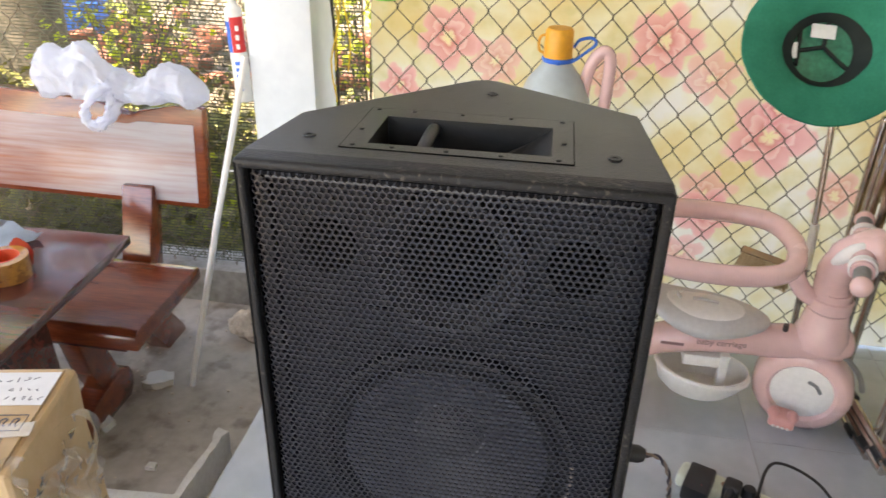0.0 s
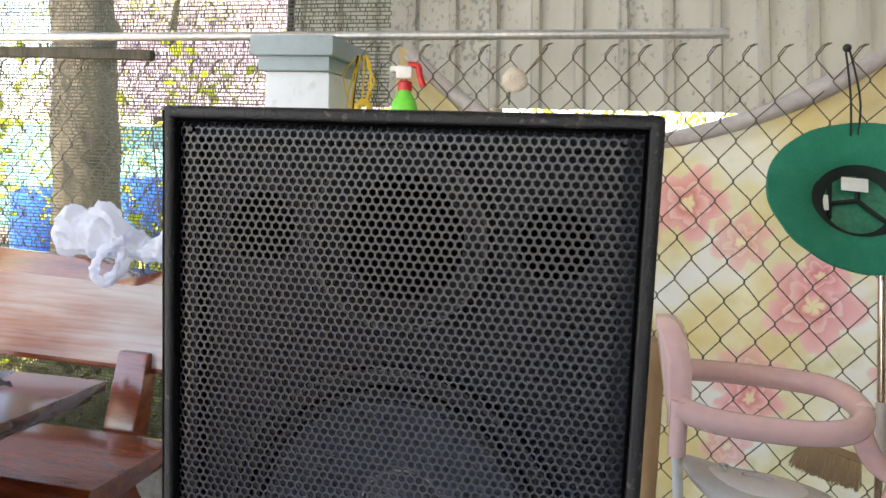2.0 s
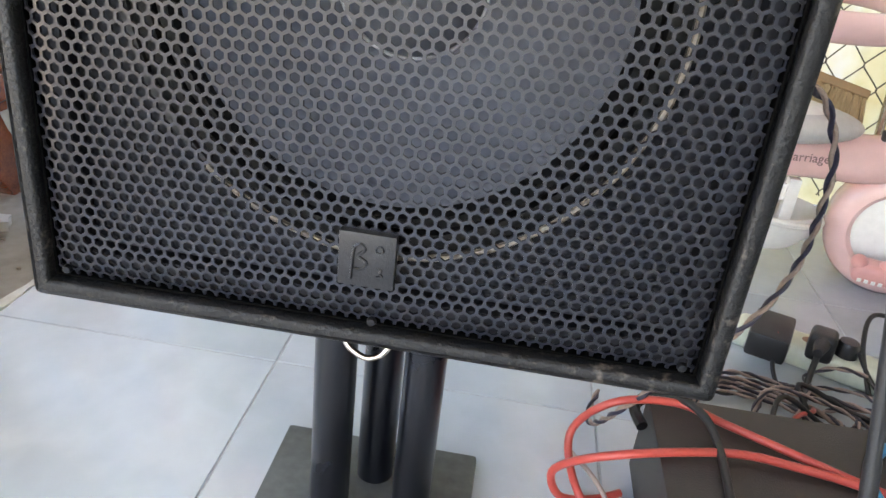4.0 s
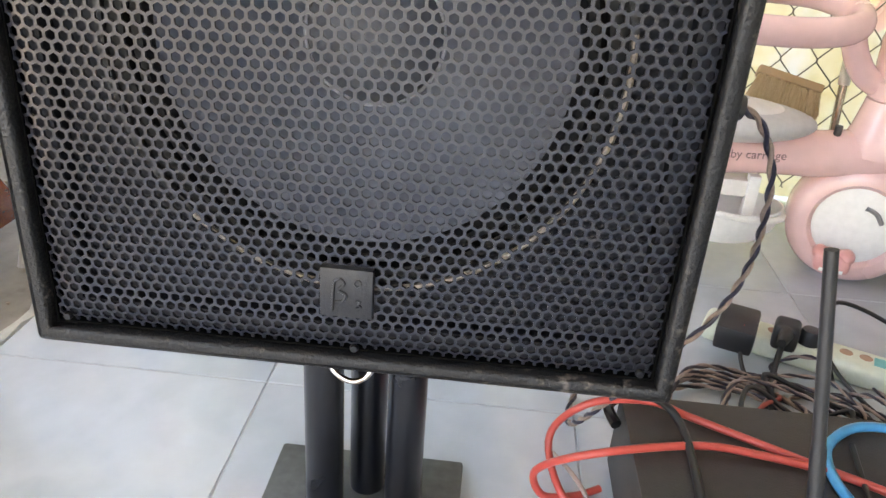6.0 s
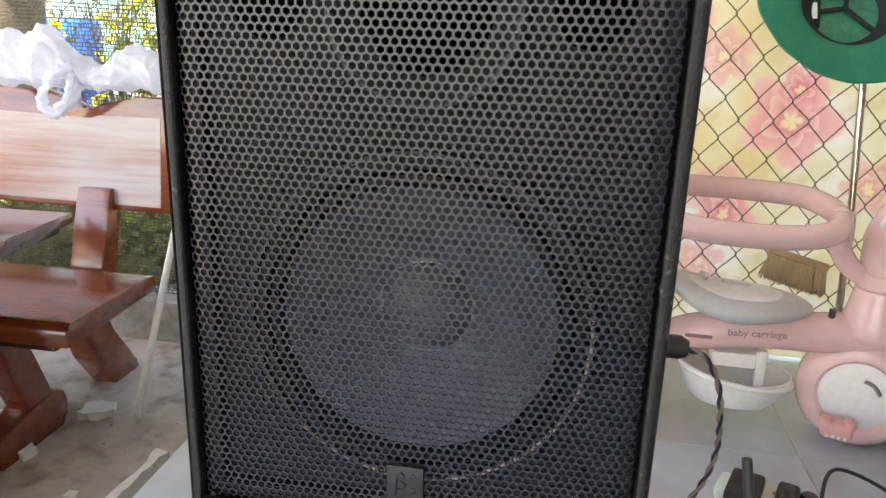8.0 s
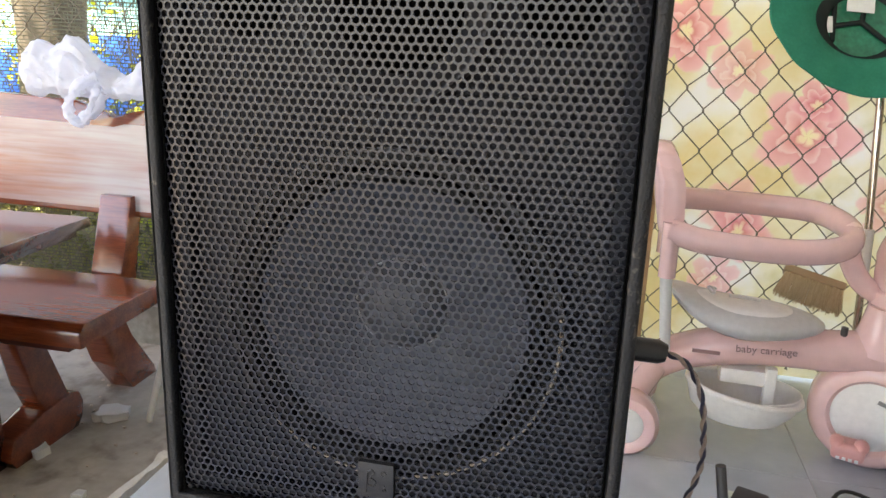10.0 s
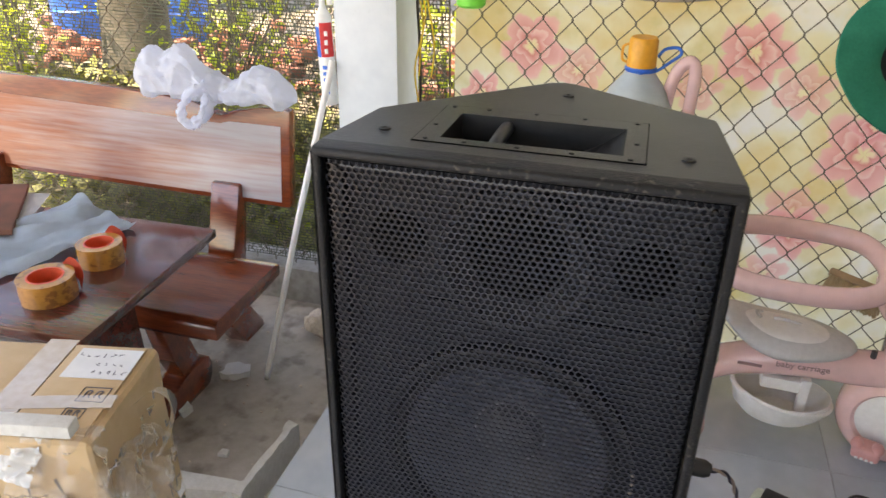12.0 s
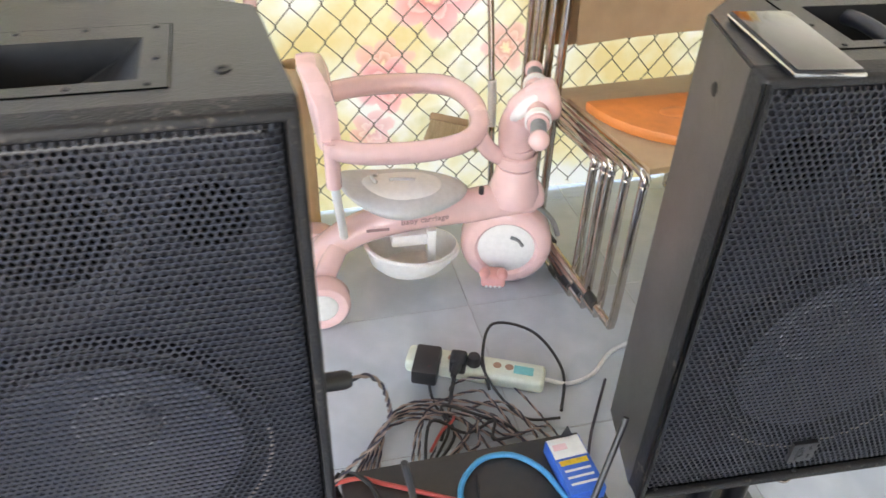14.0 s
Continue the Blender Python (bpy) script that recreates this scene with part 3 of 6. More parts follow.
def loudspeaker(m, label):
    """A wedge cabinet whose two flanks differ in depth."""
    W, Ht = 0.23, 0.627
    left, right, back_y = (-0.208, 0.163), (0.206, 0.241), 0.361
    sp = thing("loudspeaker", label, "loudspeaker", "pair of loudspeakers", m)
    TX = Matrix.Rotation(radians(90), 4, "X")       # turns z into -y
    # top with a real recess for the handle
    hx, hy0, hy1 = 0.111, 0.066, 0.185               # recess mouth
    bm = bmesh.new()
    ringframe(bm, W, 0, Ht, W - 0.0122, 0.0122, Ht - 0.0122, 0.0, 0.03, 0.0052)
    part("front_frame", bm, edge_paint, sp, "black painted frame with worn chipped edges")
    bm = bmesh.new()
    outl = [(-W, 0.03), left, (-0.018, back_y - 0.006), (0, back_y), (0.018, back_y - 0.004), right, (W, 0.03)]
    lo = [bm.verts.new((u, v, 0)) for u, v in outl]
    hi = [bm.verts.new((u, v, Ht)) for u, v in outl]
    for k in range(len(outl) - 1):
        bm.faces.new((lo[k], lo[k + 1], hi[k + 1], hi[k]))
    bm.faces.new(lo)
    mouth = [bm.verts.new(c) for c in ((-hx, hy0, Ht), (-hx * 0.96, hy1, Ht), (hx * 0.96, hy1, Ht), (hx, hy0, Ht))]
    # top face in strips round the mouth
    bm.faces.new((hi[0], mouth[0], mouth[3], hi[6]))
    bm.faces.new((hi[0], hi[1], mouth[1], mouth[0]))
    bm.faces.new((hi[1], hi[2], hi[3], hi[4], hi[5], mouth[2], mouth[1]))
    bm.faces.new((hi[5], hi[6], mouth[3], mouth[2]))
    bmesh.ops.bevel(bm, geom=[e for e in bm.edges if e.verts[0] in hi and e.verts[1] in hi], offset=0.003, segments=2, affect="EDGES")
    part("cabinet", bm, cab_paint, sp)
    # recess of the handle: deep at one end, sloping up to the other
    bm = bmesh.new()
    ix0, ix1, iy0, iy1 = -0.1, 0.08, 0.076, 0.167
    lip = [bm.verts.new(c) for c in ((-hx - 0.017, hy0 - 0.010, Ht + 0.0012), (-hx - 0.014, hy1 + 0.012, Ht + 0.0012), (hx + 0.014, hy1 + 0.012, Ht + 0.0012), (hx + 0.017, hy0 - 0.010, Ht + 0.0012))]
    inn = [bm.verts.new(c) for c in ((ix0, iy0 - 0.004, Ht + 0.0012), (ix0 + 0.001, iy1, Ht + 0.0012), (ix1 + 0.022, iy1, Ht + 0.0012), (ix1 + 0.024, iy0 - 0.002, Ht + 0.0012))]
    flo = [bm.verts.new(c) for c in ((ix0 + 0.004, iy0 + 0.006, Ht - 0.11), (ix0 + 0.006, iy1 - 0.008, Ht - 0.11), (0.078, iy1 - 0.006, Ht - 0.016), (0.0, iy0 + 0.008, Ht - 0.1))]
    und = [bm.verts.new(v.co - Vector((0, 0, 0.006))) for v in lip]
    for k in range(4):
        k2 = (k + 1) % 4
        bm.faces.new((lip[k], lip[k2], inn[k2], inn[k]))
        bm.faces.new((lip[k], lip[k2], und[k2], und[k]))
    well = bmesh.new()
    rim = [well.verts.new(v.co) for v in inn]
    low = [well.verts.new(v.co) for v in flo]
    for v in flo:
        bm.verts.remove(v)
    for k in range(4):
        k2 = (k + 1) % 4
        well.faces.new((rim[k], rim[k2], low[k2], low[k]))
    well.faces.new(low)
    hp = part("handle_plate", bm, cab_paint, sp, "screwed plate of the recessed carrying handle")
    part("well", well, cup_mat, hp, "scuffed black hollow under the handle bar")
    tubepart("seam", [(-hx - 0.0178, hy0 - 0.0108, Ht), (-hx - 0.0148, hy1 + 0.0128, Ht), (hx + 0.0148, hy1 + 0.0128, Ht), (hx + 0.0178, hy0 - 0.0108, Ht)], 0.0011, deep_black, hp, seg=6, closed=True)
    bm = bmesh.new()
    add_tube(bm, smooth_path([(-0.04, iy0 - 0.003, Ht - 0.012), (-0.04, 0.1, Ht - 0.0085), (-0.04, 0.142, Ht - 0.0085), (-0.041, iy1 + 0.001, Ht - 0.012)], 5), 0.0085, 12)
    part("handle_bar", bm, black_plastic, hp)
    for sx in (-0.115, -0.07, -0.01, 0.05, 0.112):
        for sy in (hy0 - 0.003, hy1 + 0.005):
            bm = bmesh.new()
            add_lathe(bm, [(0, 0.0028), (0.0026, 0.0024), (0.0032, 0.001)], Matrix.Translation((sx, sy, Ht)), 10)
            part("screw", bm, dark_screw, hp)
    for sx in (-0.118, 0.116):
        bm = bmesh.new()
        add_lathe(bm, [(0, 0.0028), (0.0026, 0.0024), (0.0032, 0.001)], Matrix.Translation((sx, 0.115, Ht)), 10)
        part("screw", bm, dark_screw, hp)
    for sx, sy in ((-0.171, 0.084), (0.172, 0.084), (0.016, 0.291)):
        bm = bmesh.new()
        add_lathe(bm, [(0, 0.0006), (0.003, 0.0006), (0.0034, 0.0014), (0.007, 0.0014), (0.0078, 0.0002)], Matrix.Translation((sx, sy, Ht)), 14)
        part("fly_point", bm, dark_screw, sp)
    # baffle with drivers
    wz = 0.225
    bm = bmesh.new()
    ring = []
    for k in range(96):
        a = k * math.pi / 48
        c, s = math.cos(a), math.sin(a)
        reach = min((W - 0.012) / max(1e-6, abs(c)), (Ht - 0.012 - wz if s > 0 else wz - 0.012) / max(1e-6, abs(s)))
        ring.append([bm.verts.new((0.003 + rr * c if rr < 0.2 else rr * c, y, wz + rr * s)) for rr, y in ((0.15, 0.05), (0.15, 0.036), (reach, 0.036))])
    for k in range(96):
        p, q = ring[k], ring[(k + 1) % 96]
        for n in (0, 1):
            bm.faces.new((p[n], q[n], q[n + 1], p[n + 1]))
    part("baffle", bm, baffle_mat, sp)
    bm = bmesh.new()
    P = Matrix.Translation((0.003, 0.034, wz)) @ TX
    add_lathe(bm, [(0.165, 0.0), (0.165, 0.012), (0.158, 0.015), (0.149, 0.014), (0.147, 0.006)], P, 96)
    woofer = part("woofer", bm, surround_mat, sp, "large bass driver behind the grille")
    bm = bmesh.new()
    add_lathe(bm, [(0.1655, 0.0125), (0.1655, 0.0175), (0.1605, 0.0175), (0.1605, 0.0125)], P, 96)
    gasket = part("gasket", bm, ring_mat, woofer)
    bm = bmesh.new()
    add_tube(bm, [(0.003 + 0.163 * math.cos(a), 0.016, wz + 0.163 * math.sin(a)) for a in [radians(8 - 2.5 * k) for k in range(58)]], [0.0021 + 0.0007 * noise.noise((k * 0.4, 2, 1)) for k in range(58)], 6)
    part("rim", bm, rim_mat, gasket, "pale tan arc along the lower right of the gasket")
    bm = bmesh.new()
    add_lathe(bm, [(0.148, 0.006), (0.144, 0.014), (0.137, 0.015), (0.132, 0.007)], P, 96)
    part("surround", bm, surround_mat, woofer)
    bm = bmesh.new()
    add_lathe(bm, [(0.134, 0.0085), (0.1, -0.012), (0.07, -0.028), (0.046, -0.038)], P, 96)
    part("cone", bm, cone_mat, woofer, "grey paper cone")
    bm = bmesh.new()
    add_lathe(bm, [(0.0, -0.011), (0.012, -0.0118), (0.023, -0.0145), (0.033, -0.0198), (0.0405, -0.0268), (0.0465, -0.0385)], P, 64)
    part("dust_cap", bm, cap_mat, woofer)
    bm = bmesh.new()
    add_tube(bm, [(0.003 + 0.0475 * math.cos(a), 0.034 + 0.0365, wz + 0.0475 * math.sin(a)) for a in [k * math.pi / 24 for k in range(48)]], [0.0013 + 0.0007 * noise.noise((k * 0.5, 4, 1)) for k in range(48)], 6, True)
    part("glue_ring", bm, glue_mat, woofer, "pale glue line round the dust cap")
    bm = bmesh.new()
    P = Matrix.Translation((0.003, 0.034, 0.512)) @ TX
    add_lathe(bm, [(0.086, 0.0), (0.086, 0.021), (0.0845, 0.0235), (0.081, 0.0232), (0.077, 0.02), (0.066, 0.006), (0.058, 0.001)], P, 64)
    mid = part("midrange_driver", bm, frame_mat, sp)
    bm = bmesh.new()
    add_lathe(bm, [(0.06, 0.0015), (0.03, 0.0005), (0.0, 0.0015)], P, 64)
    part("diaphragm", bm, deep_black, mid)
    for sx in (-0.14, 0.144):
        bm = bmesh.new()
        P = Matrix.Translation((sx, 0.034, 0.514)) @ TX
        add_lathe(bm, [(0.034, 0.0), (0.0335, 0.003), (0.0, 0.003)], P, 40)
        part("tweeter", bm, deep_black, sp)
    for bx, bz, sx, sz in ((-0.06, 0.428, 0.09, 0.02), (0.1, 0.43, 0.12, 0.015)):
        boxpart("port_slot", (bx, 0.035, bz), (sx, 0.004, sz), baffle_mat, sp, 0.001)
    hexagon_grille("grille", 2 * W - 0.024, 0.0135, Ht - 0.0125, 0.006, 0.00815, 0.00347, 0.002, grille_mat, sp)
    bm = bmesh.new()
    ringframe(bm, W - 0.0125, 0.0125, Ht - 0.0125, W - 0.03, 0.03, Ht - 0.03, 0.0185, 0.035, 0.001)
    part("ledge", bm, baffle_mat, sp)
    bm = bmesh.new()
    ringframe(bm, W - 0.0134, 0.0134, Ht - 0.0134, W - 0.0155, 0.0155, Ht - 0.0155, 0.0085, 0.018, 0.001)
    part("grille_edge", bm, deep_black, sp)
    for sx, sz in ((0.004, 0.019), (-0.205, 0.022), (0.205, 0.022), (-0.2, Ht - 0.022), (0.2, Ht - 0.022)):
        bm = bmesh.new()
        add_lathe(bm, [(0, 0.0035), (0.0026, 0.003), (0.0034, 0.0)], Matrix.Translation((sx, 0.0055, sz)) @ TX, 12)
        part("screw", bm, dark_screw, sp)
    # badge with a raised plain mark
    badge = boxpart("badge", (-0.001, 0.0025, 0.0655), (0.0365, 0.007, 0.0375), black_plastic, sp, 0.0012, "square black plastic badge with a raised mark")
    bm = bmesh.new()
    y = -0.0015
    add_tube(bm, [(-0.0105, y, 0.0525), (-0.0098, y, 0.067), (-0.009, y, 0.0745)], 0.0011, 6)
    add_tube(bm, smooth_path([(-0.009, y, 0.0745), (-0.005, y, 0.077), (-0.0022, y, 0.0735), (-0.006, y, 0.0685), (-0.001, y, 0.0648), (-0.0035, y, 0.0598), (-0.0085, y, 0.0595)], 5), 0.0011, 6)
    add_tube(bm, smooth_path([(0.007 + 0.0025 * math.cos(a), y, 0.0745 + 0.0025 * math.sin(a)) for a in (0, 1.25, 2.5, 3.8, 5)], 3, True), 0.0006, 5, True)
    add_tube(bm, smooth_path([(0.006, y, 0.061), (0.009, y, 0.0605), (0.0075, y, 0.0583), (0.0095, y, 0.0563), (0.006, y, 0.0555)], 4), 0.0008, 5)
    part("mark", bm, black_plastic, badge)
    # side recess screw and chrome clamp under the box
    bm = bmesh.new()
    add_lathe(bm, [(0, 0.003), (0.004, 0.003), (0.0075, 0.0022), (0.009, 0)], Matrix.Translation((-0.2175, 0.095, 0.572)) @ Matrix.Rotation(radians(-90), 4, "Y"), 16)
    part("side_screw", bm, dark_screw, sp)
    return sp


sp1 = loudspeaker(pose(0, 0, 0.26), "black loudspeaker cabinet with a honeycomb steel grille on a stand")
sp2 = loudspeaker(pose(0.864, -0.031, 0.26, 0, 0, -3.5), "black loudspeaker with honeycomb grille and a phone on top")


def speaker_stand(m):
    st = thing("speaker_stand", "black three-column speaker stand with a grey base plate", "speaker stand", "speaker stands", m)
    for x, y in ((-0.042, 0.108), (0.033, 0.118), (-0.008, 0.155)):
        tubepart("column", [(x, y, 0.01), (x, y, 0.25)], 0.018, tube_black, st, seg=24)
    boxpart("base_plate", (-0.01, 0.085, 0.006), (0.2, 0.235, 0.012), plate_mat, st, 0.004)
    boxpart("top_plate", (-0.005, 0.125, 0.2535), (0.2, 0.16, 0.012), tube_black, st, 0.003)
    bm = bmesh.new()
    add_tube(bm, smooth_path([(-0.015, 0.012, 0.258), (-0.01, 0.01, 0.252), (0.001, 0.008, 0.2475), (0.011, 0.01, 0.25), (0.017, 0.012, 0.258)], 4), 0.0023, 10)
    part("clip", bm, worn_chrome, st, "worn chrome wire clip")
    return st


speaker_stand(pose(0, 0, 0))
speaker_stand(pose(0.864, -0.031, 0, 0, 0, -3.5))

# ---- more materials ----
pink_deep = mat("salmon pink plastic", (0.76, 0.36, 0.33), 0.35, var=0.08, scale=9)
pink = mat("pink moulded plastic", (0.83, 0.54, 0.52), 0.26, var=0.06, scale=5, coat=0.5)
pale_white = mat("white plastic", (0.8, 0.78, 0.755), 0.4, var=0.06)
grey_plastic = mat("light grey plastic", (0.58, 0.57, 0.56), 0.45, var=0.08)
grey_rubber = mat("grey rubber grip", (0.22, 0.22, 0.22), 0.6)
soft_ink = mat("faded print", (0.3, 0.17, 0.17), 0.6)
ink = mat("dark print", (0.06, 0.05, 0.05), 0.6)
tan_board = mat("tan chair panel", (0.45, 0.31, 0.185), 0.45, scale=3, var=0.1, bump=0.15, bscale=300)
orange_plastic = mat("orange plastic", (0.68, 0.22, 0.06), 0.4, var=0.12, scale=6)
orange_cloth = mat("orange cloth", (0.86, 0.38, 0.03), 0.85, scale=8, second=(0.8, 0.28, 0.02), bump=0.3, bscale=400)
hat_green = mat("green hat cotton", (0.0, 0.19, 0.115), 0.85, scale=25, var=0.12, bump=0.4, bscale=700)
hat_dark = mat("dark hat lining", (0.006, 0.014, 0.012), 0.8)
hat_lining = mat("green hat lining", (0.012, 0.24, 0.14), 0.35, scale=14, second=(0.004, 0.11, 0.065), coat=0.4)
label_white = mat("white label", (0.78, 0.78, 0.74), 0.6, var=0.08)
spray_green = mat("bright green plastic", (0.16, 0.72, 0.08), 0.35, var=0.08)
red_plastic = mat("red plastic", (0.65, 0.03, 0.03), 0.4, var=0.1)
yellow_strap = mat("yellow strap", (0.75, 0.5, 0.04), 0.6, var=0.2, scale=30)
jug_plastic = mat("pale translucent jug plastic", (0.55, 0.63, 0.66), 0.3, var=0.08, scale=8, trans=0.35)
cap_orange = mat("orange cap", (0.8, 0.36, 0.03), 0.4, var=0.1)
blue_plastic = mat("blue plastic", (0.02, 0.15, 0.62), 0.4, var=0.15)
stool_green = mat("pale green plastic", (0.46, 0.62, 0.59), 0.35, scale=4, second=(0.38, 0.54, 0.52), trans=0.3)
carton = blotches(mat("brown cardboard", (0.64, 0.46, 0.275), 0.7, scale=4, second=(0.56, 0.385, 0.21), bump=0.15, bscale=150), 16, 0.92, 1.04, (0.34, 0.22, 0.12), 0.35)
tape_clear = mat("clear parcel tape", (0.62, 0.5, 0.36), 0.15, scale=9, second=(0.5, 0.38, 0.25), coat=0.8)
tape_yellow = blotches(mat("yellow tape roll", (0.46, 0.21, 0.045), 0.25, scale=14, var=0.15, coat=0.5), 60, 0.84, 0.92, (0.16, 0.06, 0.025), 0.6, (1, 1, 1.6), 12)
tape_core = mat("red tape core", (0.72, 0.1, 0.04), 0.5, var=0.1)
paper_white = mat("white paper", (0.72, 0.72, 0.71), 0.8, var=0.06, scale=6)
paper_blue = mat("pale blue paper", (0.52, 0.6, 0.66), 0.7, var=0.08, scale=6)
foam_mat = mat("white polystyrene foam", (0.76, 0.75, 0.71), 0.85, scale=12, second=(0.62, 0.6, 0.55), bump=0.5, bscale=250)
bag_mat = mat("white plastic bag film", (0.8, 0.83, 0.92), 0.38, var=0.06, bump=0.7, bscale=55)
bt = bag_mat.node_tree
btr = bt.nodes.new("ShaderNodeBsdfTranslucent")
btr.inputs[0].default_value = (0.85, 0.88, 0.95, 1)
bmx = bt.nodes.new("ShaderNodeMixShader")
bmx.inputs[0].default_value = 0.55
bt.links.new(bt.nodes["Principled BSDF"].outputs[0], bmx.inputs[1])
bt.links.new(btr.outputs[0], bmx.inputs[2])
bt.links.new(bmx.outputs[0], bt.nodes["Material Output"].inputs[0])
stone_mat = mat("broken pale cement lump", (0.7, 0.6, 0.49), 0.9, scale=14, second=(0.42, 0.32, 0.24), bump=0.8, bscale=80)
amp_mat = mat("matt black amplifier case", (0.028, 0.026, 0.024), 0.5, scale=10, second=(0.045, 0.04, 0.036), bump=0.3, bscale=500)
strip_mat = mat("cream power strip plastic", (0.66, 0.7, 0.58), 0.4, var=0.08, scale=15)
cable_black = mat("black cable", (0.015, 0.015, 0.016), 0.45)
cable_dark = mat("dark braided wire", (0.03, 0.028, 0.045), 0.5, scale=60, second=(0.05, 0.04, 0.05))
cable_tan = mat("tan braided wire", (0.36, 0.27, 0.235), 0.5, scale=60, var=0.2)
lead_tan = mat("dull tan lead", (0.27, 0.2, 0.165), 0.5, scale=60, var=0.2)
lead_dark = mat("navy black lead", (0.02, 0.02, 0.04), 0.45)
cable_red = mat("red cable", (0.5, 0.07, 0.055), 0.35, var=0.1)
cable_blue = mat("blue cable", (0.04, 0.3, 0.55), 0.35, var=0.1)
cable_white = mat("white cable", (0.7, 0.7, 0.68), 0.4)
carton_blue = mat("blue printed carton", (0.03, 0.14, 0.55), 0.4, var=0.12, scale=20)
glass_black = mat("phone glass", (0.03, 0.032, 0.035), 0.06, coat=1.0, var=0.1)
lilac = mat("pale lilac tarpaulin", (0.52, 0.43, 0.58), 0.8, scale=2, second=(0.6, 0.5, 0.56))
brick_red = mat("red brick rubble", (0.36, 0.13, 0.08), 0.9, scale=3, second=(0.2, 0.1, 0.07), rnd=0.3)
leaf_mat = mat("sunlit leaves", (0.13, 0.24, 0.03), 0.5, scale=1.5, second=(0.36, 0.36, 0.03))
lt = leaf_mat.node_tree
ltr = lt.nodes.new("ShaderNodeBsdfTranslucent")
ltr.inputs[0].default_value = (0.42, 0.5, 0.03, 1)
lmx = lt.nodes.new("ShaderNodeMixShader")
lmx.inputs[0].default_value = 0.5
lt.links.new(lt.nodes["Principled BSDF"].outputs[0], lmx.inputs[1])
lt.links.new(ltr.outputs[0], lmx.inputs[2])
lt.links.new(lmx.outputs[0], lt.nodes["Material Output"].inputs[0])
teal_mat = mat("faded teal board", (0.2, 0.5, 0.5), 0.7, scale=3, var=0.2)


def text_mesh(name, body, size, m, material, parent, depth=0.0004):
    cu = bpy.data.curves.new(name, "FONT")
    cu.body, cu.size, cu.extrude, cu.align_x, cu.align_y = body, size, depth, "CENTER", "CENTER"
    tmp = new(name, cu)
    me = bpy.data.meshes.new_from_object(tmp.evaluated_get(bpy.context.evaluated_depsgraph_get()))
    bpy.data.objects.remove(tmp)
    me.transform(m)
    me.materials.clear()
    me.materials.append(material)
    ob = new(name, me)
    ob.parent = parent
    return ob


def ellipsoid(bm, c, s, u=24, v=14, warp=None):
    r = bmesh.ops.create_uvsphere(bm, u_segments=u, v_segments=v, radius=1)
    for q in r["verts"]:
        p = Vector((q.co.x * s[0], q.co.y * s[1], q.co.z * s[2]))
        if warp:
            p = warp(p)
        q.co = p + Vector(c)


def lathepart(name, prof, m, material, parent, label="", seg=32):
    bm = bmesh.new()
    add_lathe(bm, prof, m, seg)
    return part(name, bm, material, parent, label)


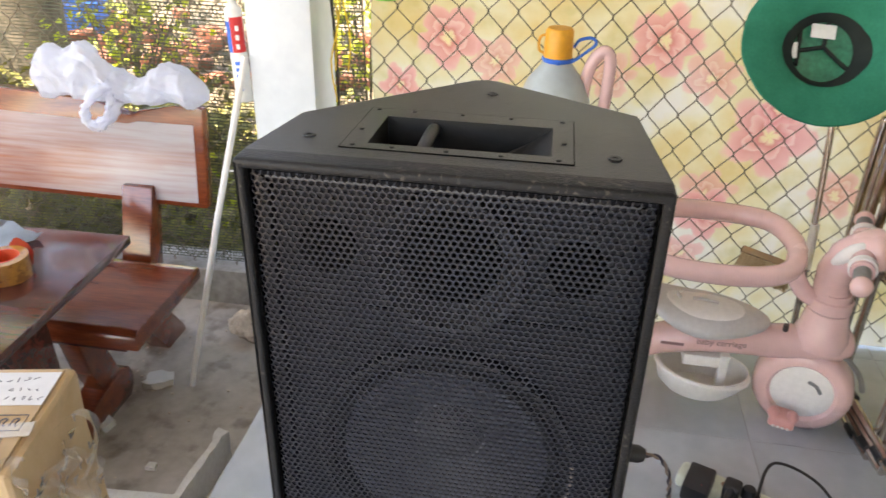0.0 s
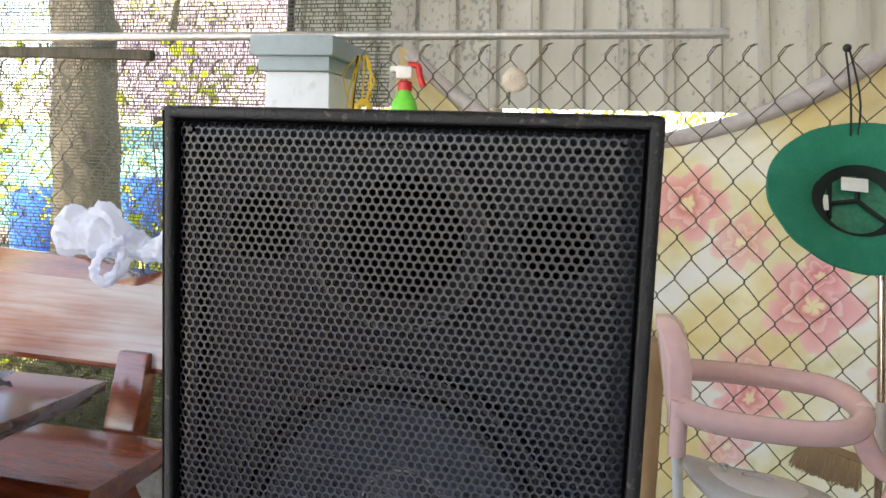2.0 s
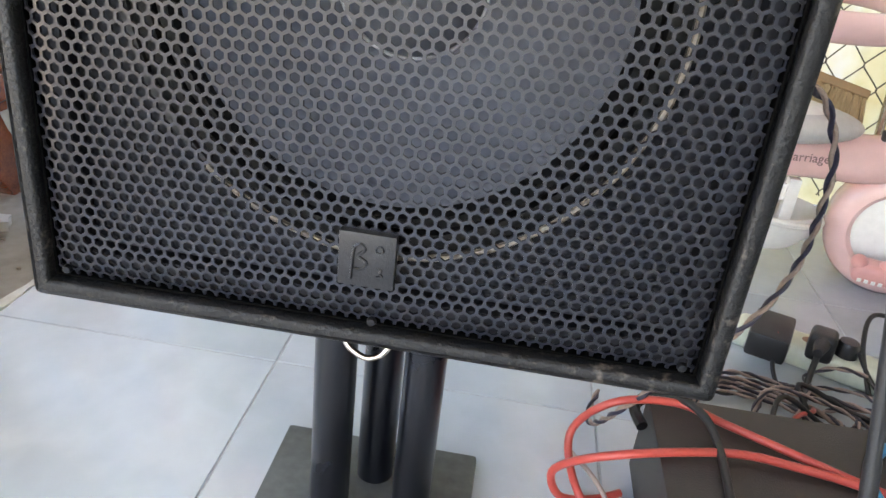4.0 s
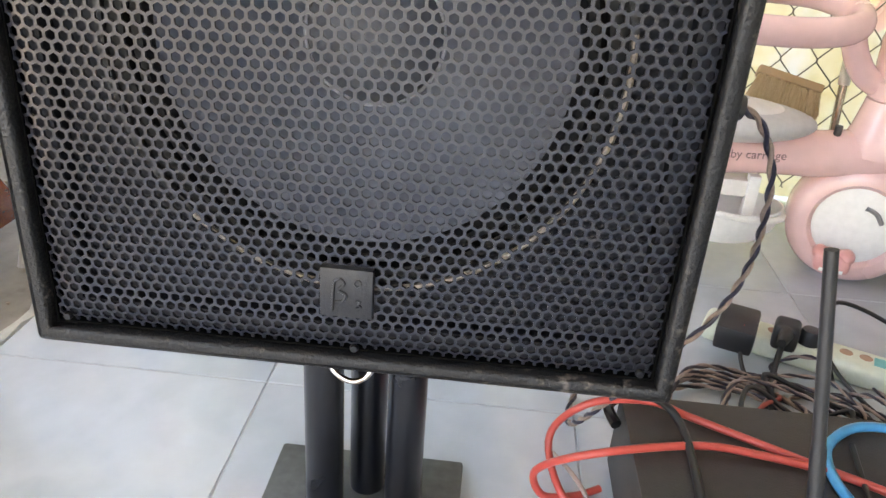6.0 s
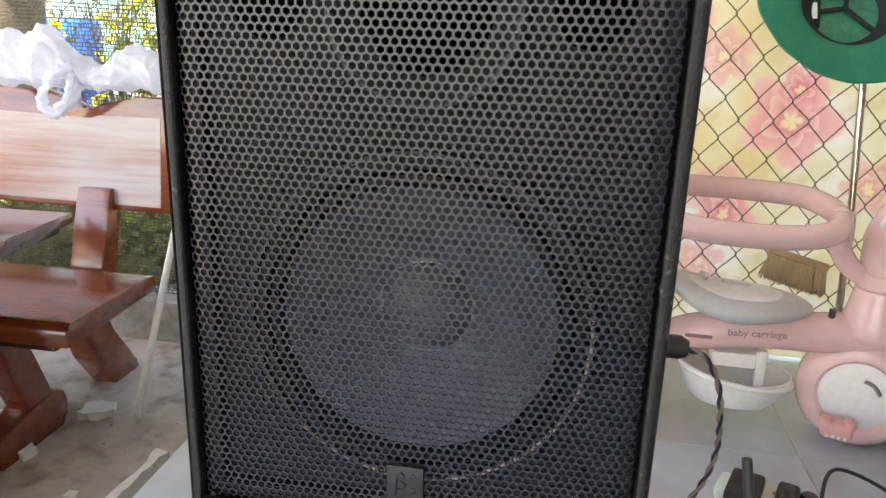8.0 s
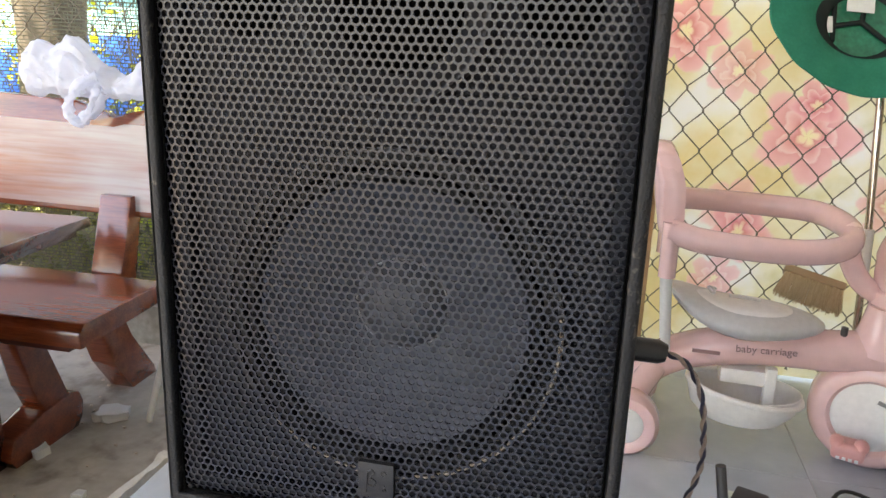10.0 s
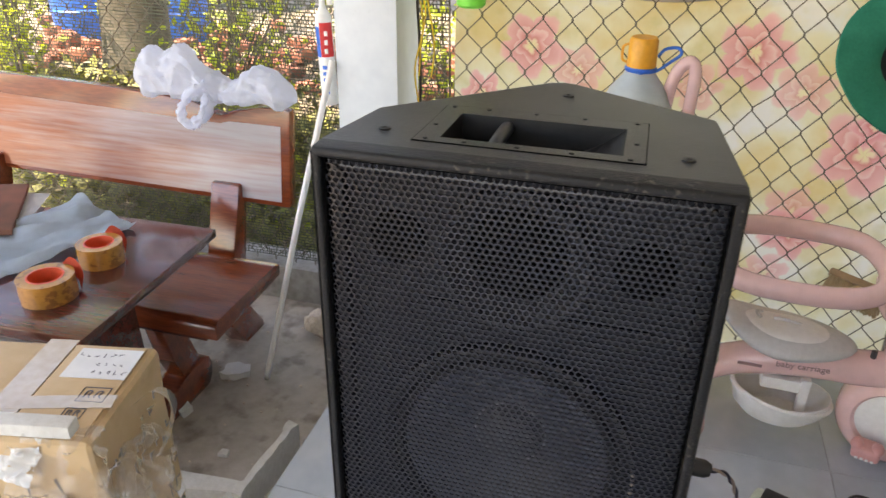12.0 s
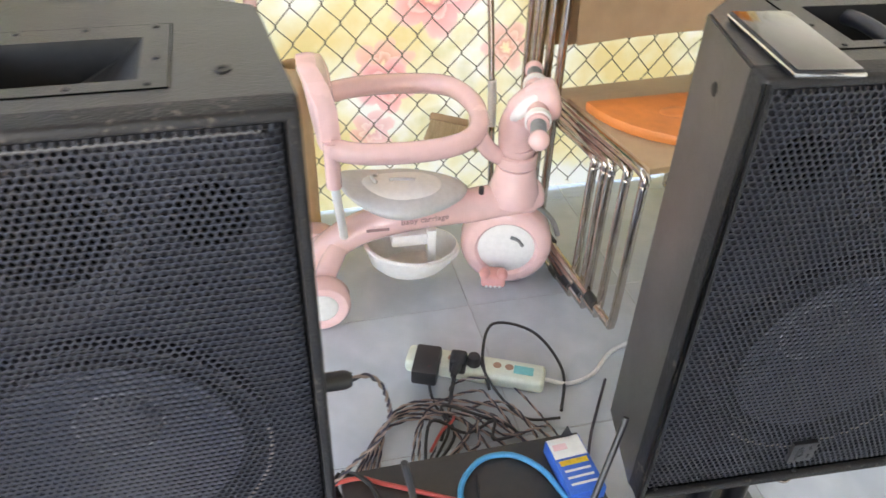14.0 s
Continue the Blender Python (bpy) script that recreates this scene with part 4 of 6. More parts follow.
# ---- pink trike ----
def trike(m):
    tk = thing("tricycle", "pink and grey toddler tricycle with a safety ring", "tricycle", "", m)
    Y = Matrix.Rotation(radians(90), 4, "X")
    # front wheel
    C = Matrix.Translation((0.214, 0.004, 0.106))
    steer = Matrix.Translation((0.222, 0, 0)) @ Matrix.Rotation(radians(-15), 4, "Z") @ Matrix.Translation((-0.222, 0, 0))
    turned = []
    fw = lathepart("front_wheel", [(0.066, 0.036), (0.073, 0.045), (0.088, 0.045), (0.1, 0.036), (0.106, 0.02), (0.106, -0.02), (0.1, -0.036), (0.088, -0.045), (0.073, -0.045), (0.066, -0.036)], C @ Y, pink, tk, seg=56)
    turned += [fw, lathepart("hub_disc", [(0.0, 0.043), (0.054, 0.042), (0.066, 0.037), (0.066, -0.037), (0.054, -0.042), (0, -0.043)], C @ Y, pale_white, fw, "white hub disc", 48)]
    bm = bmesh.new()
    add_tube(bm, smooth_path([(0.222, -0.0392, 0.142), (0.239, -0.039, 0.135), (0.251, -0.0388, 0.119)], 5), 0.0042, 6)
    turned.append(part("sticker", bm, grey_rubber, fw))
    bm = bmesh.new()
    add_box(bm, (0.188, -0.082, 0.058), (0.056, 0.05, 0.03), 0.011, None, 3)
    ellipsoid(bm, (0.168, -0.086, 0.07), (0.013, 0.02, 0.012), 16, 10)
    ellipsoid(bm, (0.208, -0.086, 0.07), (0.013, 0.02, 0.012), 16, 10)
    turned.append(part("pedal", bm, pink_deep, fw))
    bm = bmesh.new()
    for k in range(4):
        add_box(bm, (0.173 + 0.01 * k, -0.106, 0.049), (0.006, 0.004, 0.006), 0.001)
    turned.append(part("reflector", bm, pale_white, fw))
    turned.append(tubepart("fender", smooth_path([(0.222 + 0.113 * math.cos(a), 0, 0.106 + 0.113 * math.sin(a)) for a in (0.2, 0.6, 1.1, 1.6, 2.1, 2.5)], 3), 0.006, grey_rubber, tk))
    # rear wheels
    for y in (-0.1, 0.1):
        C = Matrix.Translation((-0.228, y, 0.064))
        rw = lathepart("rear_wheel", [(0.036, 0.022), (0.044, 0.026), (0.056, 0.025), (0.064, 0.015), (0.064, -0.015), (0.056, -0.025), (0.044, -0.026), (0.036, -0.022)], C @ Y, pink, tk, seg=40)
        lathepart("hub_disc", [(0, 0.026), (0.03, 0.025), (0.037, 0.02), (0.037, -0.02), (0.03, -0.025), (0, -0.026)], C @ Y, pale_white, rw, "white hub disc")
    tubepart("rear_axle", [(-0.228, -0.1, 0.064), (-0.228, 0.1, 0.064)], 0.012, grey_plastic, tk)
    # body beam
    bm = bmesh.new()
    add_tube(bm, smooth_path([(-0.245, 0, 0.075), (-0.215, 0, 0.115), (-0.17, 0, 0.158), (-0.1, 0, 0.19), (0.0, 0, 0.208), (0.11, 0, 0.214), (0.2, 0, 0.224), (0.27, 0, 0.232), (0.292, 0, 0.235)], 5), [0.034] * 5 + [0.036] * 10 + [0.037] * 10 + [0.039] * 5 + [0.042] * 5 + [0.036, 0.034, 0.03, 0.024, 0.018, 0.01], 20)
    for y in (-1, 1):
        add_tube(bm, smooth_path([(-0.18, 0.02 * y, 0.15), (-0.215, 0.06 * y, 0.1), (-0.228, 0.085 * y, 0.075)], 4), 0.024, 14)
    part("frame", bm, pink, tk)
    lathepart("steering_head", [(0.056, 0.225), (0.058, 0.25), (0.052, 0.266), (0.045, 0.3), (0.043, 0.312), (0.037, 0.315), (0.037, 0.36), (0.0, 0.362)], Matrix.Translation((0.22, 0, 0)), pink, tk)
    bm = bmesh.new()
    add_tube(bm, smooth_path([(0.214, 0, 0.352), (0.212, 0, 0.39), (0.222, 0, 0.428), (0.25, 0, 0.458), (0.28, 0, 0.474), (0.296, 0, 0.48)], 5), [0.036] * 6 + [0.039] * 5 + [0.044] * 5 + [0.045] * 5 + [0.042, 0.039, 0.034, 0.026, 0.014], 20)
    nk = part("neck", bm, pink, tk)
    turned.append(nk)
    turned.append(tubepart("stripe", smooth_path([(0.2, -0.022, 0.43), (0.212, -0.03, 0.449), (0.232, -0.03, 0.47), (0.258, -0.02, 0.492)], 4), [0.006, 0.008, 0.01, 0.012, 0.014, 0.015, 0.016, 0.016, 0.016, 0.015, 0.013, 0.011, 0.008], pale_white, nk, "white stripe"))
    for s in (-1, 1):
        a, b = Vector((0.25, 0.03 * s, 0.462)), Vector((0.249, 0.136 * s, 0.456 + (0.012 if s > 0 else 0)))
        hb = tubepart("handlebar", [a, a.lerp(b, 0.6)], 0.023, pink, tk, seg=16)
        turned += [hb, tubepart("collar", [a.lerp(b, 0.36), a.lerp(b, 0.5)], 0.027, pale_white, hb, "white collar", 18), tubepart("grip", [a.lerp(b, 0.45), b], 0.0165, grey_rubber, hb, "grey rubber grip", 14)]
        bm = bmesh.new()
        ellipsoid(bm, b + (b - a).normalized() * 0.012, (0.021, 0.021, 0.021), 18, 12)
        turned.append(part("grip_end", bm, pink, hb))
    for ob in turned:
        ob.data.transform(steer)
    # safety ring, back rest and posts
    loop = smooth_path([(-0.185, -0.086, 0.435), (-0.12, -0.094, 0.423), (0.0, -0.092, 0.419), (0.08, -0.076, 0.423), (0.12, -0.035, 0.431), (0.128, 0.04, 0.442), (0.09, 0.118, 0.449), (0.0, 0.143, 0.45), (-0.1, 0.138, 0.452), (-0.175, 0.1, 0.458)], 5)
    bm = bmesh.new()
    add_tube(bm, loop, 0.02, 14)
    for v in bm.verts:
        v.co.z += (v.co.z - 0.436) * 0.12
    part("safety_ring", bm, pink, tk)
    tubepart("ring_stay", smooth_path([(0.126, 0, 0.432), (0.132, 0, 0.395), (0.155, 0, 0.355), (0.185, 0, 0.335), (0.22, 0, 0.332)], 5), 0.019, pink, tk, seg=14)
    lathepart("clamp", [(0.041, 0.314), (0.045, 0.318), (0.045, 0.342), (0.041, 0.346)], Matrix.Translation((0.22, 0, 0)), pink, tk)
    bm = bmesh.new()
    add_prism(bm, [(-0.09, 0.425), (0.09, 0.425), (0.085, 0.52), (0.068, 0.565), (0.03, 0.582), (-0.03, 0.582), (-0.068, 0.565), (-0.085, 0.52)], -0.219, -0.175, "yzx", 0.016)
    for v in bm.verts:
        v.co.x -= 1.6 * max(0.0, v.co.z - 0.47) ** 2 - 2.2 * (v.co.y ** 2)
    part("back_rest", bm, pink, tk)
    for y in (-0.088, 0.088):
        tubepart("socket", [(-0.183, y, 0.45), (-0.182, y, 0.35)], 0.0155, pink, tk, seg=14)
        tubepart("post", [(-0.182, y, 0.36), (-0.165, y * 0.35, 0.185)], 0.0095, pale_white, tk, "white steel post", 12)
    # seat
    bm = bmesh.new()
    ellipsoid(bm, (-0.03, 0, 0.262), (0.142, 0.092, 0.032), 32, 16, lambda p: Vector((p.x, p.y * (1 - 0.25 * max(0, p.x / 0.135)), p.z + 0.045 * max(0, -p.x / 0.135) ** 2)))
    seat = part("seat", bm, grey_plastic, tk, "light grey moulded seat")
    bm = bmesh.new()
    ellipsoid(bm, (-0.035, -0.006, 0.285), (0.09, 0.056, 0.012), 28, 10, lambda p: Vector((p.x, p.y, p.z + 0.045 * max(0, -p.x / 0.135) ** 2)))
    part("seat_pad", bm, pale_white, seat, "white oval pad")
    bm = bmesh.new()
    add_tube(bm, smooth_path([(-0.09, -0.018, 0.308), (-0.098, 0.0, 0.312), (-0.085, 0.015, 0.306)], 4), 0.004, 6)
    add_tube(bm, smooth_path([(-0.06, 0.0, 0.2995), (-0.035, 0.004, 0.2975), (-0.005, -0.004, 0.2965)], 4), 0.0045, 6)
    part("print", bm, grey_plastic, seat)
    lathepart("button", [(0.0, 0.268), (0.006, 0.268), (0.006, 0.245)], Matrix.Translation((0.142, -0.012, 0)), ink, tk)
    # foot tray
    bm = bmesh.new()
    n = 28
    rim = [(0.0 + 0.105 * math.cos(k * 2 * math.pi / n), 0.075 * math.sin(k * 2 * math.pi / n)) for k in range(n)]
    add_lathe(bm, [(1.0, 0.12), (0.92, 0.085), (0.7, 0.06), (0.0, 0.055)], Matrix.Diagonal((0.105, 0.075, 1, 1)), n)
    bmesh.ops.translate(bm, verts=bm.verts, vec=(-0.01, 0, 0))
    bmesh.ops.solidify(bm, geom=bm.faces[:], thickness=0.003)
    add_tube(bm, [(u - 0.01, v, 0.12 - 0.12 * (u + 0.02)) for u, v in rim], 0.006, 8, True)
    add_box(bm, (0.03, -0.02, 0.13), (0.02, 0.02, 0.09), 0.004)
    add_box(bm, (-0.01, 0.0, 0.15), (0.1, 0.05, 0.03), 0.006)
    part("foot_tray", bm, pale_white, tk, "white plastic foot tray")
    text_mesh("lettering", "baby carriage", 0.02, pose(0.012, -0.0385, 0.214, 90, -3, 0), soft_ink, tk)
    boxpart("lettering_bar", (-0.092, -0.037, 0.197), (0.05, 0.001, 0.007), soft_ink, tk)
    return tk


trike(pose(0.5, 0.805, 0, 0, 0, -2))


# ---- stacked chairs ----
def stack_chair(m):
    ch = thing("chair", "stacked chrome chair with tan panels", "chair", "stack of chairs", m)
    for s in (-1, 1):
        x = 0.252 * s
        tubepart("back_leg", smooth_path([(x * 0.76, 0.213, 0.688), (x * 0.87, 0.212, 0.684), (x * 0.945, 0.209, 0.668), (x * 0.97, 0.208, 0.635), (x * 0.955, 0.216, 0.34), (x * 0.94, 0.224, 0.06), (x * 0.94, 0.22, 0.022), (x * 0.94, 0.195, 0.011), (x * 0.93, -0.11, 0.011), (x * 0.925, -0.138, 0.014)], 4), 0.0092, worn_chrome, ch)
        tubepart("front_leg", smooth_path([(x * 0.925, -0.138, 0.014), (x * 0.925, -0.15, 0.04), (x * 0.94, -0.157, 0.33), (x * 0.94, -0.158, 0.365), (x * 0.94, -0.143, 0.386), (x * 0.945, 0.02, 0.374), (x * 0.945, 0.2, 0.36)], 4), 0.0092, worn_chrome, ch)
        for y in (-0.08, 0.15):
            tubepart("foot_glide", [(x * 0.933, y, 0.0125), (x * 0.936, y + 0.035, 0.0125)], 0.0125, black_plastic, ch, "black foot glide")
    tubepart("top_rail", [(-0.192, 0.213, 0.688), (0.192, 0.213, 0.688)], 0.0094, worn_chrome, ch)
    boxpart("seat", (0, -0.015, 0.38), (0.462, 0.34, 0.0145), tan_board, ch, 0.005, "tan seat panel", pose(0, 0, 0, -4, 0, 0))
    bm = bmesh.new()
    for i in range(13):
        u = -1 + i / 6
        add = 0.02 * u * u
        a = [bm.verts.new((0.237 * u, 0.185 + 0.026 * t - add, 0.497 + 0.178 * t)) for t in (0, 0.5, 1)]
        if i:
            for k in range(2):
                bm.faces.new((last[k], a[k], a[k + 1], last[k + 1]))
        last = a
    bmesh.ops.solidify(bm, geom=bm.faces[:], thickness=0.012)
    part("back_panel", bm, tan_board, ch, "tan curved back panel")
    return ch


# five chairs nested upwards and forwards
ch = stack_chair(pose(1.07, 0.848, 0, 0, 0, 3.5))
for u, dx, turn in ((0.2, 0.002, 3.9), (0.4, -0.002, 3.2), (0.66, 0.001, 3.8), (1.0, 0.0, 3.5)):
    copy_thing(ch, pose(1.07 + dx, 0.848 - 0.2 * u, 0.078 * u, 0, 0, turn))

bm = bmesh.new()
pts = [(0.215 * math.cos(a), 0.235 * math.sin(a) - 0.005) for a in [math.pi + k * math.pi / 16 for k in range(17)]]
add_prism(bm, pts, 0.0, 0.022, "xyz", 0.007)
tray = tagged(part("plastic_tray", bm, orange_plastic), "orange half-round plastic tray lying on the top chair", "tray")
tray.matrix_world = pose(1.05, 0.752, 0.4585, -4, 0, 1)
bm = bmesh.new()
ellipsoid(bm, (-0.06, -0.1, 0.021), (0.04, 0.026, 0.005), 20, 8)
part("hollow", bm, orange_plastic, tray)

# ---- hat on the fence ----
hat = thing("hat", "green bucket hat hanging by its cord, inside showing", "hat", "", pose(0.656, 1.035, 0.811, -26, 0, 4))
F = Matrix.Rotation(radians(90), 4, "X")
bm = bmesh.new()
add_lathe(bm, [(0.09, -0.004), (0.1, 0.006), (0.13, 0.016), (0.16, 0.022), (0.186, 0.025), (0.189, 0.023), (0.187, 0.02), (0.16, 0.018), (0.13, 0.012), (0.102, 0.002), (0.092, -0.008)], F, 72)
for v in bm.verts:
    a = math.atan2(v.co.z, v.co.x)
    r = math.hypot(v.co.x, v.co.z)
    v.co.z *= 0.88
    v.co.y -= (r - 0.09) * (0.14 * math.sin(2 * a + 0.6) + 0.08 * noise.noise((3 * math.cos(a), 3 * math.sin(a), 1)))
part("brim", bm, hat_green, hat, "wide stitched green brim")
lathepart("sweat_band", [(0.094, 0.0), (0.09, -0.002), (0.072, -0.016), (0.064, -0.026)], F, hat_dark, hat, "dark sweat band", 48)
bm = bmesh.new()
add_lathe(bm, [(0.08, -0.016), (0.076, -0.03), (0.055, -0.038), (0.0, -0.04)], F, 40)
part("crown", bm, hat_lining, hat)
for a, b in (((-0.066, 0.0), (0.004, 0.012)), ((0.004, 0.012), (0.04, -0.02)), ((0.04, -0.02), (0.064, -0.038)), ((-0.046, 0.055), (-0.052, -0.03)), ((0.004, 0.012), (0.012, 0.066))):
    tubepart("seam", [(a[0], 0.033, a[1]), (b[0], 0.033, b[1])], 0.0048, hat_dark, hat)
boxpart("label", (-0.004, 0.025, 0.044), (0.052, 0.002, 0.03), label_white, hat, 0.0008, "white sewn label", pose(0, 0, 0, 0, 4, 0))
boxpart("tag", (-0.066, 0.016, 0.002), (0.018, 0.002, 0.034), label_white, hat, 0.0008, "small white tag", pose(0, 0, 0, 0, 0, -10))
for dx in (0.0, 0.018):
    tubepart("cord", smooth_path([(-0.012 + dx * 0.3, 0.02, 0.075), (-0.02 + dx, -0.04, 0.19), (-0.035 + dx * 0.4, -0.075, 0.305)], 5), 0.0022, cable_black, hat, seg=6)
bm = bmesh.new()
ellipsoid(bm, (-0.033, -0.078, 0.303), (0.009, 0.008, 0.009), 12, 8)
part("cord_lock", bm, black_plastic, hat)

# ---- things on the fence ----
sb = thing("spray_bottle", "bright green spray bottle with a red trigger, hung on the fence", "spray bottle", "", pose(-0.318, 1.075, 0.86))
lathepart("bottle", [(0, 0), (0.028, 0.0), (0.034, 0.006), (0.035, 0.05), (0.032, 0.06), (0.035, 0.07), (0.035, 0.1), (0.028, 0.13), (0.015, 0.152), (0.013, 0.16), (0, 0.16)], Matrix(), spray_green, sb, seg=28)
lathepart("collar", [(0, 0.156), (0.0165, 0.156), (0.0165, 0.175), (0.012, 0.178), (0, 0.178)], Matrix(), red_plastic, sb, "red collar", 20)
bm = bmesh.new()
add_box(bm, (-0.002, 0, 0.198), (0.04, 0.018, 0.03), 0.007)
add_box(bm, (-0.026, 0, 0.205), (0.02, 0.014, 0.014), 0.004)
part("head", bm, pale_white, sb, "white pump head")
tubepart("trigger", smooth_path([(0.008, 0, 0.215), (0.03, 0, 0.212), (0.035, 0, 0.19), (0.045, 0, 0.165)], 4), 0.0075, red_plastic, sb, "red trigger")

yr = thing("strap_bundle", "tangle of yellow straps hanging beside the white post", "strap", "", pose(-0.435, 1.105, 1.1))
rng = random.Random(8)
for k in range(7):
    x0 = rng.uniform(-0.03, 0.03)
    L = rng.choice((0.12, 0.16, 0.2, 0.42, 0.5, 0.55))
    p = [(x0 * 0.4, 0, 0.0)] + [(x0 + rng.uniform(-0.016, 0.016), -0.01 + rng.uniform(-0.008, 0.004), -L * q) for q in (0.2, 0.4, 0.6, 0.8, 1.0)]
    tubepart("strap", smooth_path(p, 5), rng.uniform(0.0018, 0.0034), yellow_strap, yr, seg=6)
for k in range(3):
    tubepart("coil", [(0.01 + (0.02 - 0.004 * k) * math.cos(a), -0.016 - 0.002 * k, -0.125 + (0.02 - 0.004 * k) * math.sin(a)) for a in [q * math.pi / 9 for q in range(18)]], 0.003, yellow_strap, yr, seg=6, closed=True)
tubepart("dark_rope", smooth_path([(-0.012, 0, 0.0), (-0.025, -0.004, -0.2), (-0.018, 0.0, -0.4), (-0.02, 0.0, -0.75)], 6), 0.004, cable_black, yr, seg=6)

md = thing("dried_tassel", "small beige dried flower tassel stuck in the fence", "ornament", "", pose(-0.065, 1.1, 1.045))
bm = bmesh.new()
ellipsoid(bm, (0, 0, 0), (0.03, 0.012, 0.028), 20, 12, lambda p: p * (1 + 0.12 * noise.noise(p * 90)))
part("tuft", bm, mat("beige tuft", (0.6, 0.52, 0.42), 0.9, scale=40, var=0.2), md)
tubepart("stem", [(0.02, 0, 0.01), (0.07, 0.005, 0.075)], 0.0025, wire_mat, md, seg=6)
tubepart("stem", [(-0.01, 0, -0.02), (-0.012, 0.004, -0.055)], 0.0025, wire_mat, md, seg=6)

bm = bmesh.new()
g = []
for i in range(25):
    x = 1.02 + i * 0.28 / 24
    g.append([bm.verts.new((x + 0.012 * noise.noise((x * 8, k * 0.3, 2)), 1.06 + 0.018 * math.sin(x * 70 + k * 0.15) + 0.01 * noise.noise((x * 20, k * 0.4, 5)), 0.775 + 0.012 * noise.noise((x * 9, 0, 1)) + 0.03 * i / 24 + 0.4 * k / 12)) for k in range(13)])
for i in range(24):
    for k in range(12):
        bm.faces.new((g[i][k], g[i + 1][k], g[i + 1][k + 1], g[i][k + 1]))
bmesh.ops.solidify(bm, geom=bm.faces[:], thickness=0.002)
tagged(part("cloth", bm, orange_cloth, smooth=80), "wrinkled orange cloth hanging on the fence", "cloth")

straw = tagged(tubepart("straw", [(-0.725, 0.985, 0.43), (-0.56, 0.9, 0.48), (-0.43, 0.84, 0.512)], 0.0025, pale_white, seg=6), "thin white plastic straw leaning between pipe and stool", "straw")

# rod, tube, stick
rod = thing("broom_handle", "thin steel rod with a pale sleeve leaning on the fence", "rod", "", pose(0.741, 1.0, 0.0))
tubepart("rod", [(0, 0, 0), (-0.008, 0.035, 0.35), (-0.022, 0.085, 0.69)], 0.0075, worn_chrome, rod, seg=12)
tubepart("sleeve", [(-0.0065, 0.028, 0.285), (-0.0095, 0.04, 0.4)], 0.0105, pale_white, rod, "pale plastic sleeve", 12)

stick = tagged(tubepart("stick", [(-0.849, 0.864, GROUND + 0.005), (-0.75, 0.95, 0.3), (-0.655, 1.02, 0.72)], 0.0085, pale_white, seg=10), "thin white plastic pipe leaning against the post", "pipe")

ct = thing("sealant_tube", "white sealant cartridge with red and blue print hung by the post", "sealant tube", "", pose(-0.692, 1.075, 0.592, 0, -2, 0))
lathepart("cartridge", [(0, 0), (0.021, 0), (0.021, 0.225), (0.012, 0.237), (0.008, 0.245), (0.006, 0.3), (0, 0.3)], Matrix(), label_white, ct, seg=24)
bm = bmesh.new()
for k in range(12):
    a0 = -1.75 + k * 0.14
    for a in (a0,):
        v = [bm.verts.new((0.0214 * math.cos(q), 0.0214 * math.sin(q), z)) for q, z in ((a, 0.125), (a + 0.14, 0.125), (a + 0.14, 0.21), (a, 0.21))]
        bm.faces.new(v)
part("red_band", bm, red_plastic, ct, "red printed band")
bm = bmesh.new()
for k in range(7):
    a = -2.72 + k * 0.135
    bm.faces.new([bm.verts.new((0.0215 * math.cos(q), 0.0215 * math.sin(q), z)) for q, z in ((a, 0.125), (a + 0.135, 0.125), (a + 0.135, 0.2), (a, 0.2))])
part("blue_band", bm, blue_plastic, ct, "blue printed band")
for k, z in enumerate((0.035, 0.051, 0.067, 0.083, 0.099)):
    boxpart("print_bar", (0.003, -0.0212, z), (0.013, 0.001, 0.009), blue_plastic, ct)
for k in range(3):
    boxpart("print_bar", (0.01 + 0.001 * k, -0.0195, 0.14 + 0.022 * k), (0.008, 0.003, 0.012), label_white, ct)

sq = thing("squeegee", "white plastic squeegee head hooked on the net beside the post", "squeegee", "", pose(-0.683, 1.082, 0.845))
bm = bmesh.new()
add_prism(bm, [(-0.14, 0.062), (-0.14, 0.072), (0.008, 0.078), (0.012, 0.03), (-0.012, 0.03), (-0.03, 0.052)], -0.008, 0.008, "xzy", 0.003)
part("head", bm, pale_white, sq)
tubepart("neck", [(0.0, 0, 0.034), (0.0, 0, -0.002)], 0.008, pale_white, sq)
tubepart("rubber_edge", [(-0.139, 0, 0.0735), (0.006, 0, 0.0795)], 0.0028, grey_rubber, sq, "thin grey rubber edge")

# ---- plastic stool with pink box and can, jug ----
stl = thing("plastic_stool", "pale green plastic stool with arched sides", "stool", "", pose(-0.16, 0.86, 0))
boxpart("top", (0, 0, 0.525), (0.54, 0.34, 0.03), stool_green, stl, 0.012)
